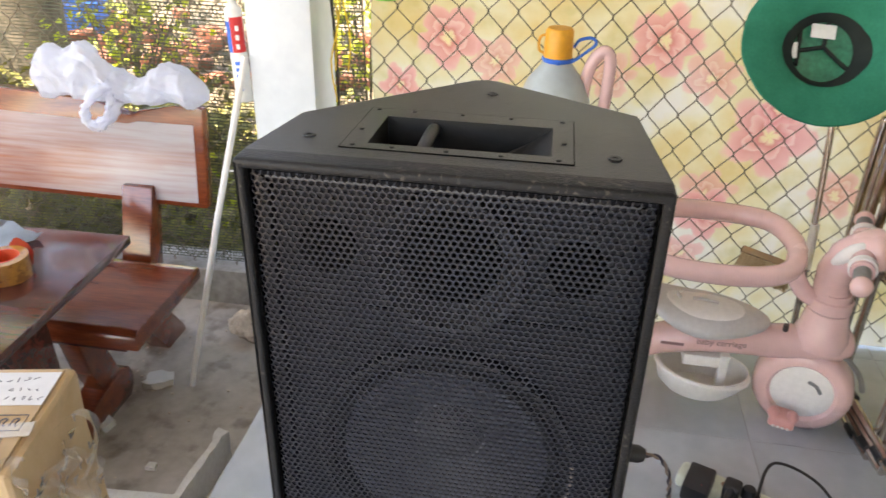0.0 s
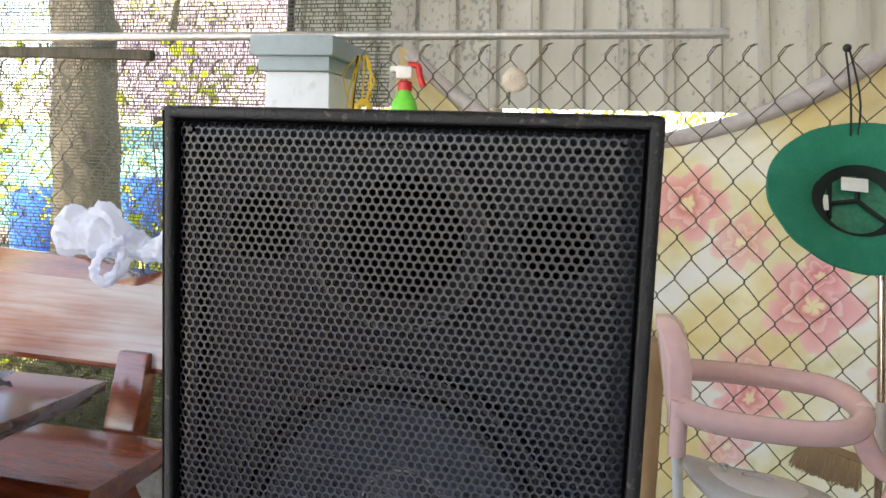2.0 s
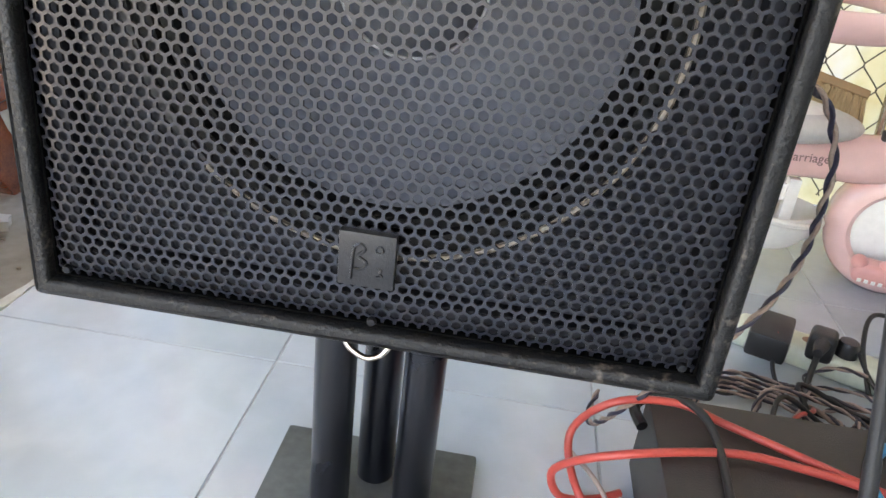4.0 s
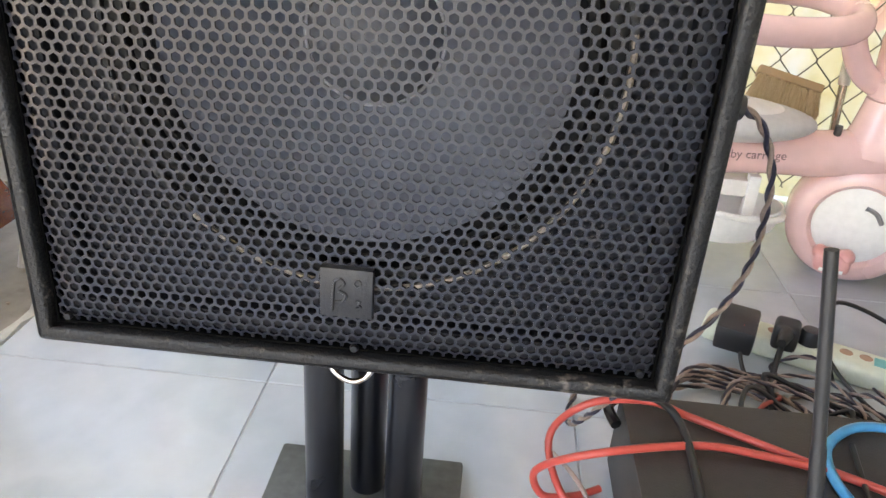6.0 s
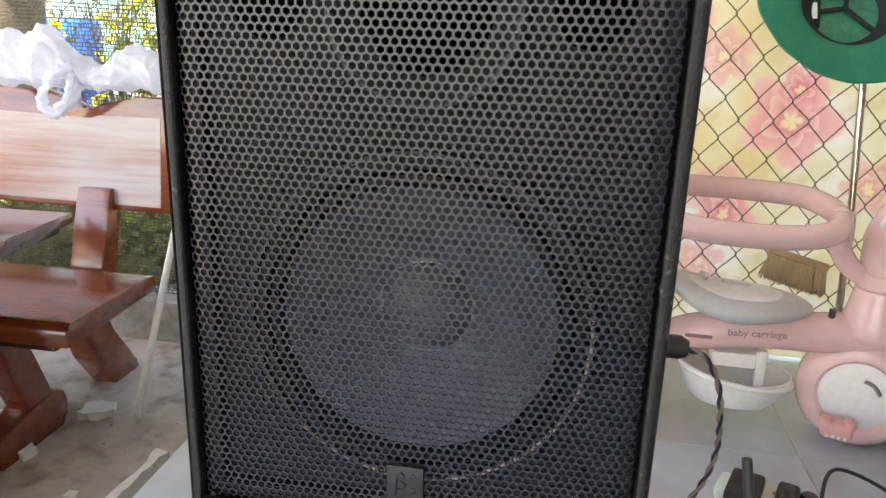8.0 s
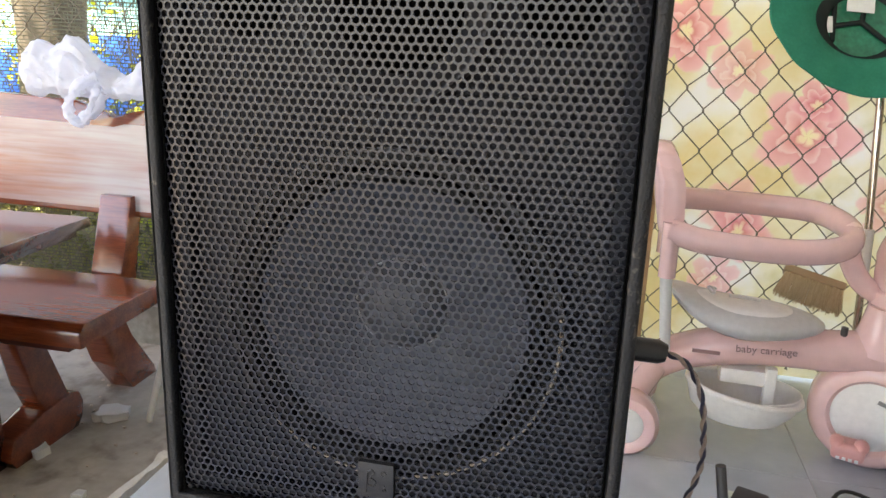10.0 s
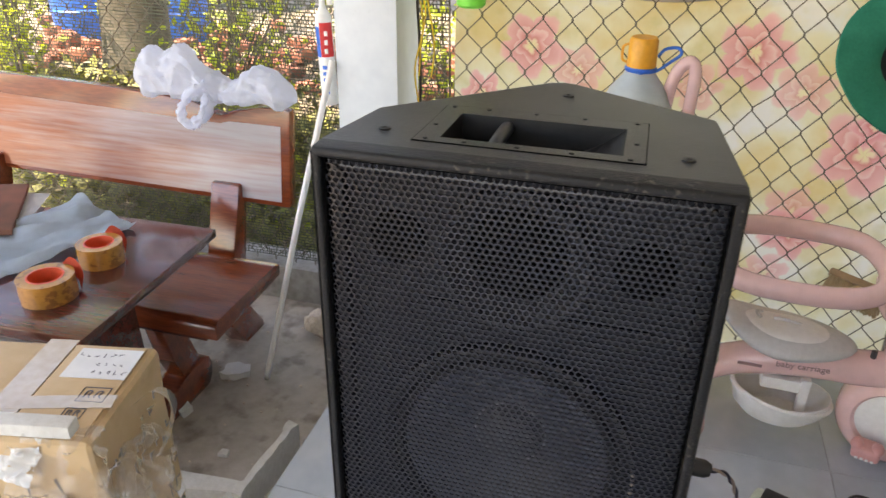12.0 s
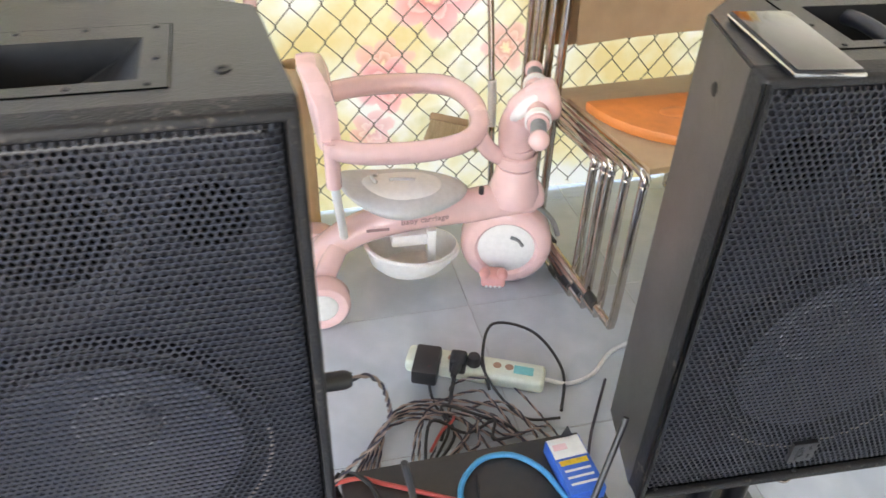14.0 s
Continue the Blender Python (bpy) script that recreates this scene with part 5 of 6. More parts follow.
for sx, sy in ((-1, -1), (1, -1), (-1, 1), (1, 1)):
    bm = bmesh.new()
    a = Vector((0.245 * sx, 0.15 * sy, 0.515))
    b = Vector((0.295 * sx, 0.19 * sy, 0.0))
    rings = []
    for t in (0, 0.15, 0.5, 1):
        p = a.lerp(b, t)
        w = 0.085 - 0.04 * t + (0.03 if t == 0 else 0)
        rings.append([bm.verts.new(p + Vector((dx * w * 0.5 - sx * w * 0.3, dy * w * 0.5 - sy * w * 0.3, 0))) for dx, dy in ((-1, -1), (1, -1), (1, 1), (-1, 1))])
    for r0, r1 in zip(rings, rings[1:]):
        for k in range(4):
            bm.faces.new((r0[k], r0[(k + 1) % 4], r1[(k + 1) % 4], r1[k]))
    bm.faces.new(rings[0])
    bm.faces.new(rings[-1])
    bmesh.ops.bevel(bm, geom=bm.edges[:], offset=0.003, segments=2, affect="EDGES")
    part("leg", bm, stool_green, stl)
arch = [(-0.17, 0.515), (0.17, 0.515), (0.178, 0.36), (0.14, 0.3), (0.125, 0.34), (0.1, 0.4), (0.05, 0.435), (0, 0.44), (-0.05, 0.435), (-0.1, 0.4), (-0.125, 0.34), (-0.14, 0.3), (-0.178, 0.36)]
for sx in (-1, 1):
    bm = bmesh.new()
    add_prism(bm, arch, 0.247 * sx - 0.003, 0.247 * sx + 0.003, "yzx")
    part("apron", bm, stool_green, stl)
for sy in (-1, 1):
    bm = bmesh.new()
    arc = [(0.185 * math.cos(a), 0.27 + 0.17 * math.sin(a)) for a in [k * math.pi / 14 for k in range(15)]]
    ends = [(-0.21, 0.08), (-0.265, 0.08), (-0.25, 0.515), (0.25, 0.515), (0.265, 0.08), (0.21, 0.08)]
    add_prism(bm, arc + ends, 0.152 * sy - 0.003, 0.152 * sy + 0.003, "xzy")
    for v in bm.verts:
        v.co.y += sy * 0.03 * (0.515 - v.co.z) / 0.515
    part("apron", bm, stool_green, stl)

pb = thing("pink_box", "open pink cardboard box on the stool", "box", "", pose(-0.335, 0.78, 0.54, 0, 0, 8))
for c, s in (((0, -0.06, 0.04), (0.15, 0.004, 0.08)), ((0, 0.06, 0.04), (0.15, 0.004, 0.08)), ((-0.073, 0, 0.04), (0.004, 0.116, 0.08)), ((0.073, 0, 0.04), (0.004, 0.116, 0.08)), ((0, 0, 0.003), (0.142, 0.116, 0.004))):
    boxpart("panel", c, s, pink, pb, 0.001)
can = thing("drink_can", "blue and silver drink can standing in the pink box", "can", "", pose(-0.325, 0.775, 0.546))
lathepart("body", [(0, 0.002), (0.024, 0.0), (0.031, 0.008), (0.031, 0.1), (0.026, 0.112)], Matrix(), blue_plastic, can)
lathepart("lid", [(0.0265, 0.111), (0.0268, 0.115), (0.0245, 0.115), (0.0235, 0.11), (0, 0.11)], Matrix(), chrome, can, "silver lid")

jug = thing("water_jug", "clear plastic water jug with an orange cap", "jug", "", pose(0.09, 0.95, 0.54))
lathepart("body", [(0, 0), (0.07, 0.0), (0.08, 0.01), (0.08, 0.11), (0.077, 0.12), (0.08, 0.13), (0.078, 0.15), (0.062, 0.19), (0.036, 0.222), (0.03, 0.236), (0, 0.236)], Matrix(), jug_plastic, jug, seg=40)
bm = bmesh.new()
add_lathe(bm, [(0, 0.303), (0.026, 0.303), (0.03, 0.297), (0.031, 0.24), (0.027, 0.236)], Matrix(), 40)
add_tube(bm, smooth_path([(-0.03, 0, 0.287), (-0.041, 0, 0.28), (-0.041, 0, 0.255), (-0.03, 0, 0.248)], 4), 0.003, 8)
part("cap", bm, cap_orange, jug, "orange screw cap")
tubepart("strap", smooth_path([(0.0, -0.033, 0.234), (0.032, -0.012, 0.236), (0.055, -0.004, 0.252), (0.078, 0, 0.272), (0.07, 0.003, 0.284), (0.045, 0, 0.28), (0.033, 0.012, 0.262)], 5), 0.0035, blue_plastic, jug, "blue carrying strap", 8)
lathepart("strap_ring", [(0.0315, 0.232), (0.034, 0.235), (0.034, 0.24), (0.0315, 0.242)], Matrix(), blue_plastic, jug)
tubepart("handle", smooth_path([(0.06, 0, 0.13), (0.066, 0, 0.2), (0.078, 0, 0.24), (0.098, 0, 0.258), (0.112, 0, 0.24), (0.112, 0, 0.18), (0.106, 0, 0.1), (0.085, 0, 0.06)], 6), 0.0135, pink, jug, "pink plastic handle", 12)

# ---- bench and table ----
bench = thing("bench", "red varnished wooden bench with a worn back and pale sheen", "bench", "", pose(-1.45, 0.82, GROUND))
bm = bmesh.new()
add_prism(bm, [(-0.19, 0.29), (-0.19, 0.325), (-0.175, 0.343), (0.12, 0.343), (0.15, 0.335), (0.15, 0.30)], -0.62, 0.62, "yzx", 0.006)
part("seat", bm, wood_mat, bench, "glossy red seat with a rounded front")
bm = bmesh.new()
add_prism(bm, [(-0.178, 0.275), (-0.178, 0.2895), (0.12, 0.2895), (0.12, 0.275)], -0.58, 0.58, "yzx", 0.003)
part("seat_rail", bm, wood_dark, bench)
back = bmesh.new()
add_prism(back, [(-0.62, 0.473), (0.615, 0.463), (0.628, 0.745), (0.605, 0.752), (0.54, 0.747), (0.44, 0.728), (0.415, 0.708), (0.395, 0.722), (0.3, 0.755), (0.0, 0.765), (-0.62, 0.782)], -0.018, 0.018, "xzy", 0.006)
bmesh.ops.transform(back, matrix=Matrix.Translation((0, 0.235, 0)) @ Matrix.Rotation(radians(-4), 4, "X"), verts=back.verts)
bk = part("back_board", back, wood_mat, bench)
# Thin face whose pale colour holds the board's glossy reflection and its wear.
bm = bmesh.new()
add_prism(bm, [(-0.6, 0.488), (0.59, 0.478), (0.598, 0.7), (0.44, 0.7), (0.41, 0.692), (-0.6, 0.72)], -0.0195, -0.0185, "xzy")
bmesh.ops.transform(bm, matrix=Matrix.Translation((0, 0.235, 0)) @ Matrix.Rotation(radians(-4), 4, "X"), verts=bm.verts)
part("pale_sheen_face", bm, worn_sheen_wood, bk, "worn varnish with a painted pale sheen")
for sx in (-0.42, 0.42):
    bm = bmesh.new()
    add_prism(bm, [(0.13, 0.2), (0.21, 0.2), (0.285, 0.52), (0.235, 0.52)], sx - 0.045, sx + 0.045, "yzx", 0.006)
    part("back_post", bm, wood_mat, bench)
    bm = bmesh.new()
    add_prism(bm, [(-0.175, 0.28), (-0.1, 0.28), (-0.075, 0.18), (-0.02, 0.06), (-0.105, 0.06), (-0.145, 0.16)], sx - 0.028, sx + 0.028, "yzx", 0.006)
    part("front_leg", bm, wood_mat, bench)
    bm = bmesh.new()
    add_prism(bm, [(0.06, 0.28), (0.16, 0.28), (0.2, 0.15), (0.3, 0.03), (0.31, 0.0), (0.2, 0.0), (0.13, 0.1)], sx - 0.035, sx + 0.035, "yzx", 0.008)
    part("rear_leg", bm, wood_mat, bench)
    bm = bmesh.new()
    add_prism(bm, [(-0.22, 0.0), (-0.235, 0.03), (-0.22, 0.07), (-0.12, 0.092), (-0.035, 0.1), (-0.006, 0.09), (0.006, 0.06), (0.0, 0.025), (-0.02, 0.0)], sx - 0.035, sx + 0.035, "yzx", 0.008)
    part("foot", bm, wood_mat, bench)

table = thing("table", "dark red varnished wooden table beside the bench", "table", "", pose(-1.467, 0.462, GROUND, 0, 0, 2))
bm = bmesh.new()
add_box(bm, (0, 0, 0.538), (1.23, 0.5, 0.022), 0.004)
part("tabletop", bm, wood_dark, table, "glossy dark tabletop")
bm = bmesh.new()
add_box(bm, (0, 0, 0.517), (1.19, 0.46, 0.018), 0.003)
part("top_rim", bm, wood_dark, table)
for sx in (-0.42, 0.42):
    bm = bmesh.new()
    add_prism(bm, [(-0.18, 0.0), (0.18, 0.0), (0.12, 0.06), (0.1, 0.5), (0.16, 0.508), (-0.16, 0.508), (-0.1, 0.5), (-0.12, 0.06)], sx - 0.03, sx + 0.03, "yzx", 0.006)
    part("trestle", bm, wood_dark, table)
boxpart("stretcher", (0, 0, 0.22), (0.78, 0.05, 0.09), wood_dark, table, 0.006)


def tape_roll(m, r):
    tp = thing("tape_roll", "roll of yellow packing tape with a red core", "tape", "tape rolls on the table", m)
    lathepart("tape", [(r * 0.66, 0.0), (r, 0.0), (r, 0.048), (r * 0.66, 0.048)], Matrix(), tape_yellow, tp, seg=40)
    lathepart("core", [(r * 0.58, 0.0005), (r * 0.655, 0.0005), (r * 0.655, 0.0485), (r * 0.58, 0.0485), (r * 0.58, 0.0005)], Matrix(), tape_core, tp, "red cardboard core", 40)
    bm = bmesh.new()
    pts = [(0.6 * r, r * 0.75, 0.03), (0.9 * r, r * 0.6, 0.045), (1.2 * r, 0.3 * r, 0.03), (1.25 * r, 0.0, 0.012)]
    q = smooth_path(pts, 4)
    for i, p in enumerate(q):
        a, b = bm.verts.new(p + Vector((0, 0, 0.02))), bm.verts.new(p - Vector((0.01, 0.0, 0.012)))
        if i:
            bm.faces.new((last[0], a, b, last[1]))
        last = (a, b)
    bmesh.ops.solidify(bm, geom=bm.faces[:], thickness=0.0006)
    part("loose_end", bm, tape_core, tp, "loose red end", 80)
    return tp


TT = GROUND + 0.549
tape_roll(pose(-1.012, 0.51, TT, 0, 0, 60), 0.049)
tape_roll(pose(-1.015, 0.35, TT, 0, 0, 40), 0.056)


def sheet(name, w, d, amp, seed, material, m, label, category):
    bm = bmesh.new()
    n = 14
    g = [[bm.verts.new((w * (i / n - 0.5), d * (k / n - 0.5), 0.004 + abs(amp * noise.noise((i * 0.28, k * 0.24, seed))))) for k in range(n + 1)] for i in range(n + 1)]
    for i in range(n):
        for k in range(n):
            bm.faces.new((g[i][k], g[i + 1][k], g[i + 1][k + 1], g[i][k + 1]))
    bmesh.ops.solidify(bm, geom=bm.faces[:], thickness=0.0008)
    ob = tagged(part(name, bm, material, smooth=50), label, category)
    ob.matrix_world = m
    return ob


sheet("paper_bag", 0.26, 0.34, 0.05, 3, paper_blue, pose(-1.22, 0.56, TT, 0, 0, -20), "crumpled pale blue paper wrapper on the table", "paper")
sheet("paper_sheet", 0.2, 0.26, 0.012, 7, paper_white, pose(-1.42, 0.62, TT + 0.002, 0, 0, 25), "white leaflet lying on the table", "paper")
book = boxpart("magazine", (0, 0, 0.008), (0.22, 0.3, 0.014), brick_red, None, 0.002)
book.matrix_world = pose(-1.46, 0.6, TT + 0.02, 0, 6, 35)
tagged(book, "worn red-brown magazine among papers on the table", "magazine")

# plastic bag over the bench back
def bag_top(x):
    """Outline of the crumpled bag above the bench: two lobes and a dip."""
    return 0.03 + 0.105 * math.exp(-((x + 0.13) / 0.085) ** 2) + 0.07 * math.exp(-((x + 0.235) / 0.04) ** 2) + 0.065 * math.exp(-((x - 0.11) / 0.075) ** 2)


bagob = thing("plastic_bag", "crumpled white plastic bag draped over the bench back", "bag", "", pose(-0.99, 1.055, 0.578))
bm = bmesh.new()
NU, NV = 90, 44
rows = []
for i in range(NU + 1):
    x = -0.275 + 0.485 * i / NU
    edge = min(1.0, min(i, NU - i) / 7)
    ring = []
    for k in range(NV):
        a = 2 * math.pi * k / NV
        zc = bag_top(x) * 0.5
        p = Vector((x, 0.052 * edge ** 0.6 * math.sin(a), zc * edge ** 0.3 * (1 - math.cos(a)) + (1 - edge) * zc * 0.6))
        q = Vector((p.x * 1.0, p.y, p.z))
        d = 0.034 * (0.3 - abs(noise.noise(q * 13))) + 0.02 * (0.3 - abs(noise.noise(Vector((q.x * 22, q.y * 36, q.z * 34 + q.x * 18))))) + 0.006 * noise.noise(q * 70)
        n = Vector((0.35 * noise.noise(q * 11 + Vector((4, 4, 4))), math.sin(a), -math.cos(a) * 0.8))
        ring.append(bm.verts.new(p + n * d * edge))
    rows.append(ring)
for i in range(NU):
    for k in range(NV):
        bm.faces.new((rows[i][k], rows[i + 1][k], rows[i + 1][(k + 1) % NV], rows[i][(k + 1) % NV]))
bm.faces.new(rows[0])
bm.faces.new(rows[-1])
part("bag_body", bm, bag_mat, bagob, "", 38)
for pts, rr in (([(-0.03, -0.045, 0.05), (-0.07, -0.06, 0.03), (-0.1, -0.062, -0.01), (-0.105, -0.06, -0.045), (-0.075, -0.062, -0.06), (-0.04, -0.06, -0.035), (-0.01, -0.05, 0.01)], 0.012), ([(-0.03, -0.045, 0.03), (-0.03, -0.065, 0.0), (-0.045, -0.066, -0.03), (-0.07, -0.062, -0.045)], 0.01)):
    q = smooth_path(pts, 7)
    bm = bmesh.new()
    add_tube(bm, q, [rr * (1 + 0.45 * noise.noise(v * 60)) for v in q], 12)
    for v in bm.verts:
        v.co += Vector((noise.noise(v.co * 80), noise.noise(v.co * 80 + Vector((7, 0, 0))), noise.noise(v.co * 80 + Vector((0, 7, 0))))) * 0.006
    part("bag_handle", bm, bag_mat, bagob)

# ---- cardboard box ----
cb = thing("cardboard_box", "tall taped brown cardboard box with torn plastic and labels", "box", "", pose(-0.81, 0.007, GROUND + 0.004, 0, 0, 12))
BW, BD, BH = 0.44, 0.24, 0.618
bm = bmesh.new()
add_box(bm, (0, 0, BH / 2), (BW, BD, BH), 0.014, None, 3)
bmesh.ops.subdivide_edges(bm, edges=bm.edges[:], cuts=5, use_grid_fill=True)
for v in bm.verts:
    v.co += Vector((noise.noise(v.co * 9), noise.noise(v.co * 9 + Vector((5, 0, 0))), 0.4 * noise.noise(v.co * 7 + Vector((0, 5, 0))))) * 0.004
    v.co.z = max(v.co.z, 0.0)
body = part("carton", bm, carton, cb)
for x0, x1, h in ((-BW / 2 + 0.014, 0.083, 0.002), (0.087, BW / 2 - 0.013, 0.003)):
    boxpart("flap", ((x0 + x1) / 2, 0.0, BH + h), (x1 - x0, BD - 0.026, 0.004), carton, body, 0.001)
TOP = BH + 0.0056
boxpart("tape_strip", (0.06, 0.0, TOP - 0.0004), (0.05, BD - 0.002, 0.001), tape_clear, body, 0.0, "shiny parcel tape")
boxpart("tape_strip", (0.112, -0.055, TOP), (0.2, 0.03, 0.001), tape_clear, body, 0.0, "shiny parcel tape", pose(0, 0, 0, 0, 0, 6))
lb = boxpart("paper_label", (0.155, 0.058, TOP + 0.0002), (0.105, 0.078, 0.0012), paper_white, body, 0.0, "white shipping label with faded marks")
rng = random.Random(4)
faded_ink = mat("faded marker ink", (0.16, 0.155, 0.17), 0.6, var=0.3, scale=40)
for k, count in enumerate((5, 4, 6)):
    for q in range(count):
        x, y = 0.2 - 0.013 * q - 0.012 * k, 0.034 + 0.022 * k
        strokes = [(x + rng.uniform(-0.004, 0.004), y + rng.uniform(-0.006, 0.006), TOP + 0.001) for n in range(4)]
        tubepart("print_mark", smooth_path(strokes, 3), 0.0006, faded_ink, lb, seg=5)
for cx, cy, w, h in ((0.178, -0.02, 0.042, 0.034), (0.168, -0.064, 0.03, 0.022)):
    z = TOP + 0.0002
    tubepart("print_mark", [(cx - w / 2, cy - h / 2, z), (cx + w / 2, cy - h / 2, z), (cx + w / 2, cy + h / 2, z), (cx - w / 2, cy + h / 2, z)], 0.0009, faded_ink, body, seg=5, closed=True)
    for off in (-0.2, 0.2):
        tubepart("print_mark", smooth_path([(cx + w * (off - 0.12), cy - h * 0.22, z), (cx + w * (off - 0.1), cy + h * 0.2, z), (cx + w * (off + 0.08), cy + h * 0.24, z), (cx + w * (off + 0.02), cy - h * 0.05, z), (cx + w * (off + 0.12), cy - h * 0.25, z)], 4), 0.0011, faded_ink, body, seg=5)
for k in range(9):
    for z, w in ((0.55, 0.012), (0.47, 0.014), (0.4, 0.012), (0.33, 0.01)):
        if rng.random() < 0.62:
            y = -0.1 + 0.024 * k + rng.uniform(-0.004, 0.004)
            zz = z + rng.uniform(-0.012, 0.012)
            boxpart("print_bar", (BW / 2 + 0.0028, y, zz), (0.0012, 0.0026, rng.uniform(0.01, 0.02)), faded_ink, body)
            boxpart("print_bar", (BW / 2 + 0.0028, y + 0.005, zz - rng.uniform(-0.01, 0.01)), (0.0012, w, 0.002), faded_ink, body)
for k in range(8):
    x, zz = -0.18 + 0.048 * k, 0.52 + rng.uniform(-0.012, 0.012)
    boxpart("print_bar", (x, -BD / 2 - 0.0028, zz), (0.003, 0.0012, 0.04), ink, body)
    boxpart("print_bar", (x + 0.012, -BD / 2 - 0.0028, zz - 0.018), (0.024, 0.0012, 0.003), ink, body)


def torn_film(seed, c, size, m, material=None):
    bm = bmesh.new()
    n = 18
    g = [[bm.verts.new((size[0] * (i / n - 0.5), size[1] * (k / n - 0.5), size[2] * (noise.noise((i * 0.22, k * 0.22, seed)) + 0.35 * noise.noise((i * 0.7, k * 0.7, seed))))) for k in range(n + 1)] for i in range(n + 1)]
    for i in range(n):
        for k in range(n):
            if noise.noise((i * 0.3, k * 0.3, seed + 4)) > -0.35:
                bm.faces.new((g[i][k], g[i + 1][k], g[i + 1][k + 1], g[i][k + 1]))
    bmesh.ops.transform(bm, matrix=Matrix.Translation(c) @ m, verts=bm.verts)
    return part("torn_film", bm, material or film_mat, body, "torn clear packing film", 50)


film_mat = mat("clear packing film", (0.94, 0.91, 0.86), 0.12, var=0.05, trans=0.85, coat=0.5)
film_mat.node_tree.nodes["Principled BSDF"].inputs["IOR"].default_value = 1.04
torn_film(1, (BW / 2 + 0.018, -0.03, 0.45), (0.2, 0.17, 0.035), pose(0, 0, 0, 0, 84, 0))
torn_film(6, (0.17, -BD / 2 - 0.012, 0.57), (0.14, 0.13, 0.035), pose(0, 0, 0, 70, 0, 10))
torn_film(9, (0.19, -0.1, 0.505), (0.18, 0.16, 0.05), pose(0, 0, 0, 40, 50, 10))
torn_film(12, (0.1, -BD / 2 - 0.004, 0.59), (0.09, 0.07, 0.02), pose(0, 0, 0, 55, 0, -15), paper_white)
bm = bmesh.new()
loop = smooth_path([(BW / 2 + 0.004, 0.0, 0.59), (BW / 2 + 0.03, 0.03, 0.6), (BW / 2 + 0.045, 0.05, 0.56), (BW / 2 + 0.03, 0.045, 0.5), (BW / 2 + 0.012, 0.03, 0.46)], 6)
for k, p in enumerate(loop):
    a, b = bm.verts.new(p + Vector((0, -0.012, 0.004))), bm.verts.new(p + Vector((0, 0.012, -0.004)))
    if k:
        bm.faces.new((last[0], a, b, last[1]))
    last = (a, b)
part("tape_loop", bm, film_mat, body, "loose loop of clear tape", 60)
fb = boxpart("foam_bar", (0, 0, 0.012), (0.3, 0.028, 0.022), foam_mat, None, 0.004)
fb.matrix_world = pose(-0.742, -0.09, GROUND + 0.004 + TOP + 0.001, 0, 0, 12)
tagged(fb, "white foam bar lying on the cardboard box", "foam")


# foam corner, scraps and lumps on the yard
def rough_block(name, poly, h, m, material, label, category, amp=0.006):
    bm = bmesh.new()
    add_prism(bm, poly, 0, h, "xyz")
    bmesh.ops.subdivide_edges(bm, edges=bm.edges[:], cuts=4, use_grid_fill=True)
    for v in bm.verts:
        v.co += Vector((noise.noise(v.co * 35), noise.noise(v.co * 35 + Vector((9, 0, 0))), noise.noise(v.co * 35 + Vector((0, 9, 0))))) * amp
        v.co.z = max(v.co.z, 0)
    ob = tagged(part(name, bm, material, smooth=50), label, category)
    ob.matrix_world = m
    return ob


GT = GROUND + 0.004
rough_block("foam_edge", [(-0.017, 0.13), (0.013, 0.13), (0.011, 0.1), (0.009, 0.0), (0.011, -0.1), (0.014, -0.13), (-0.019, -0.13), (-0.019, -0.11), (-0.008, -0.09), (-0.007, 0.09), (-0.016, 0.11)], 0.092, pose(-0.641, 0.49, GT, 0, 0, -3), foam_mat, "white foam packing edge lying on the concrete", "foam")
rough_block("foam_edge", [(-0.13, -0.03), (0.13, -0.02), (0.13, 0.02), (-0.12, 0.03)], 0.05, pose(-0.80, 0.40, GT, 0, 0, 8), foam_mat, "broken white foam packing strip on the concrete", "foam")
rough_block("foam_edge", [(-0.025, -0.13), (0.02, -0.13), (0.015, 0.12), (-0.02, 0.12)], 0.05, pose(-0.668, 0.27, GT, 0, 0, 4), foam_mat, "long white foam strip beside the tiled step", "foam")
rough_block("paper_scrap", [(-0.045, -0.02), (-0.01, -0.035), (0.045, -0.005), (0.03, 0.03), (-0.03, 0.03)], 0.022, pose(-0.94, 0.855, GT, 0, 0, 10), paper_white, "crumpled white paper scrap on the concrete", "paper", 0.01)
bm = bmesh.new()
ellipsoid(bm, (0, 0, 0.036), (0.058, 0.05, 0.042), 36, 20, lambda p: p * (1 + 0.55 * noise.noise(p * 24) + 0.34 * abs(noise.noise(p * 48)) + 0.16 * noise.noise(p * 90)))
for v in bm.verts:
    v.co.z = max(v.co.z, 0)
lump = tagged(part("cement_lump", bm, stone_mat, smooth=30), "broken pale cement lump beside the post", "rubble")
lump.matrix_world = pose(-0.772, 1.13, GT, 0, 0, 20)
rough_block("foam_crumb", [(-0.012, -0.01), (0.012, -0.008), (0.008, 0.012), (-0.01, 0.01)], 0.012, pose(-0.80, 0.545, GT), foam_mat, "small white foam crumb", "foam", 0.003)
rough_block("paper_scrap", [(-0.03, -0.015), (0.03, -0.02), (0.025, 0.02), (-0.02, 0.02)], 0.02, pose(-1.0, 0.665, GT, 0, 0, -20), paper_white, "white paper scrap under the bench foot", "paper", 0.006)
rng = random.Random(12)
bm = bmesh.new()
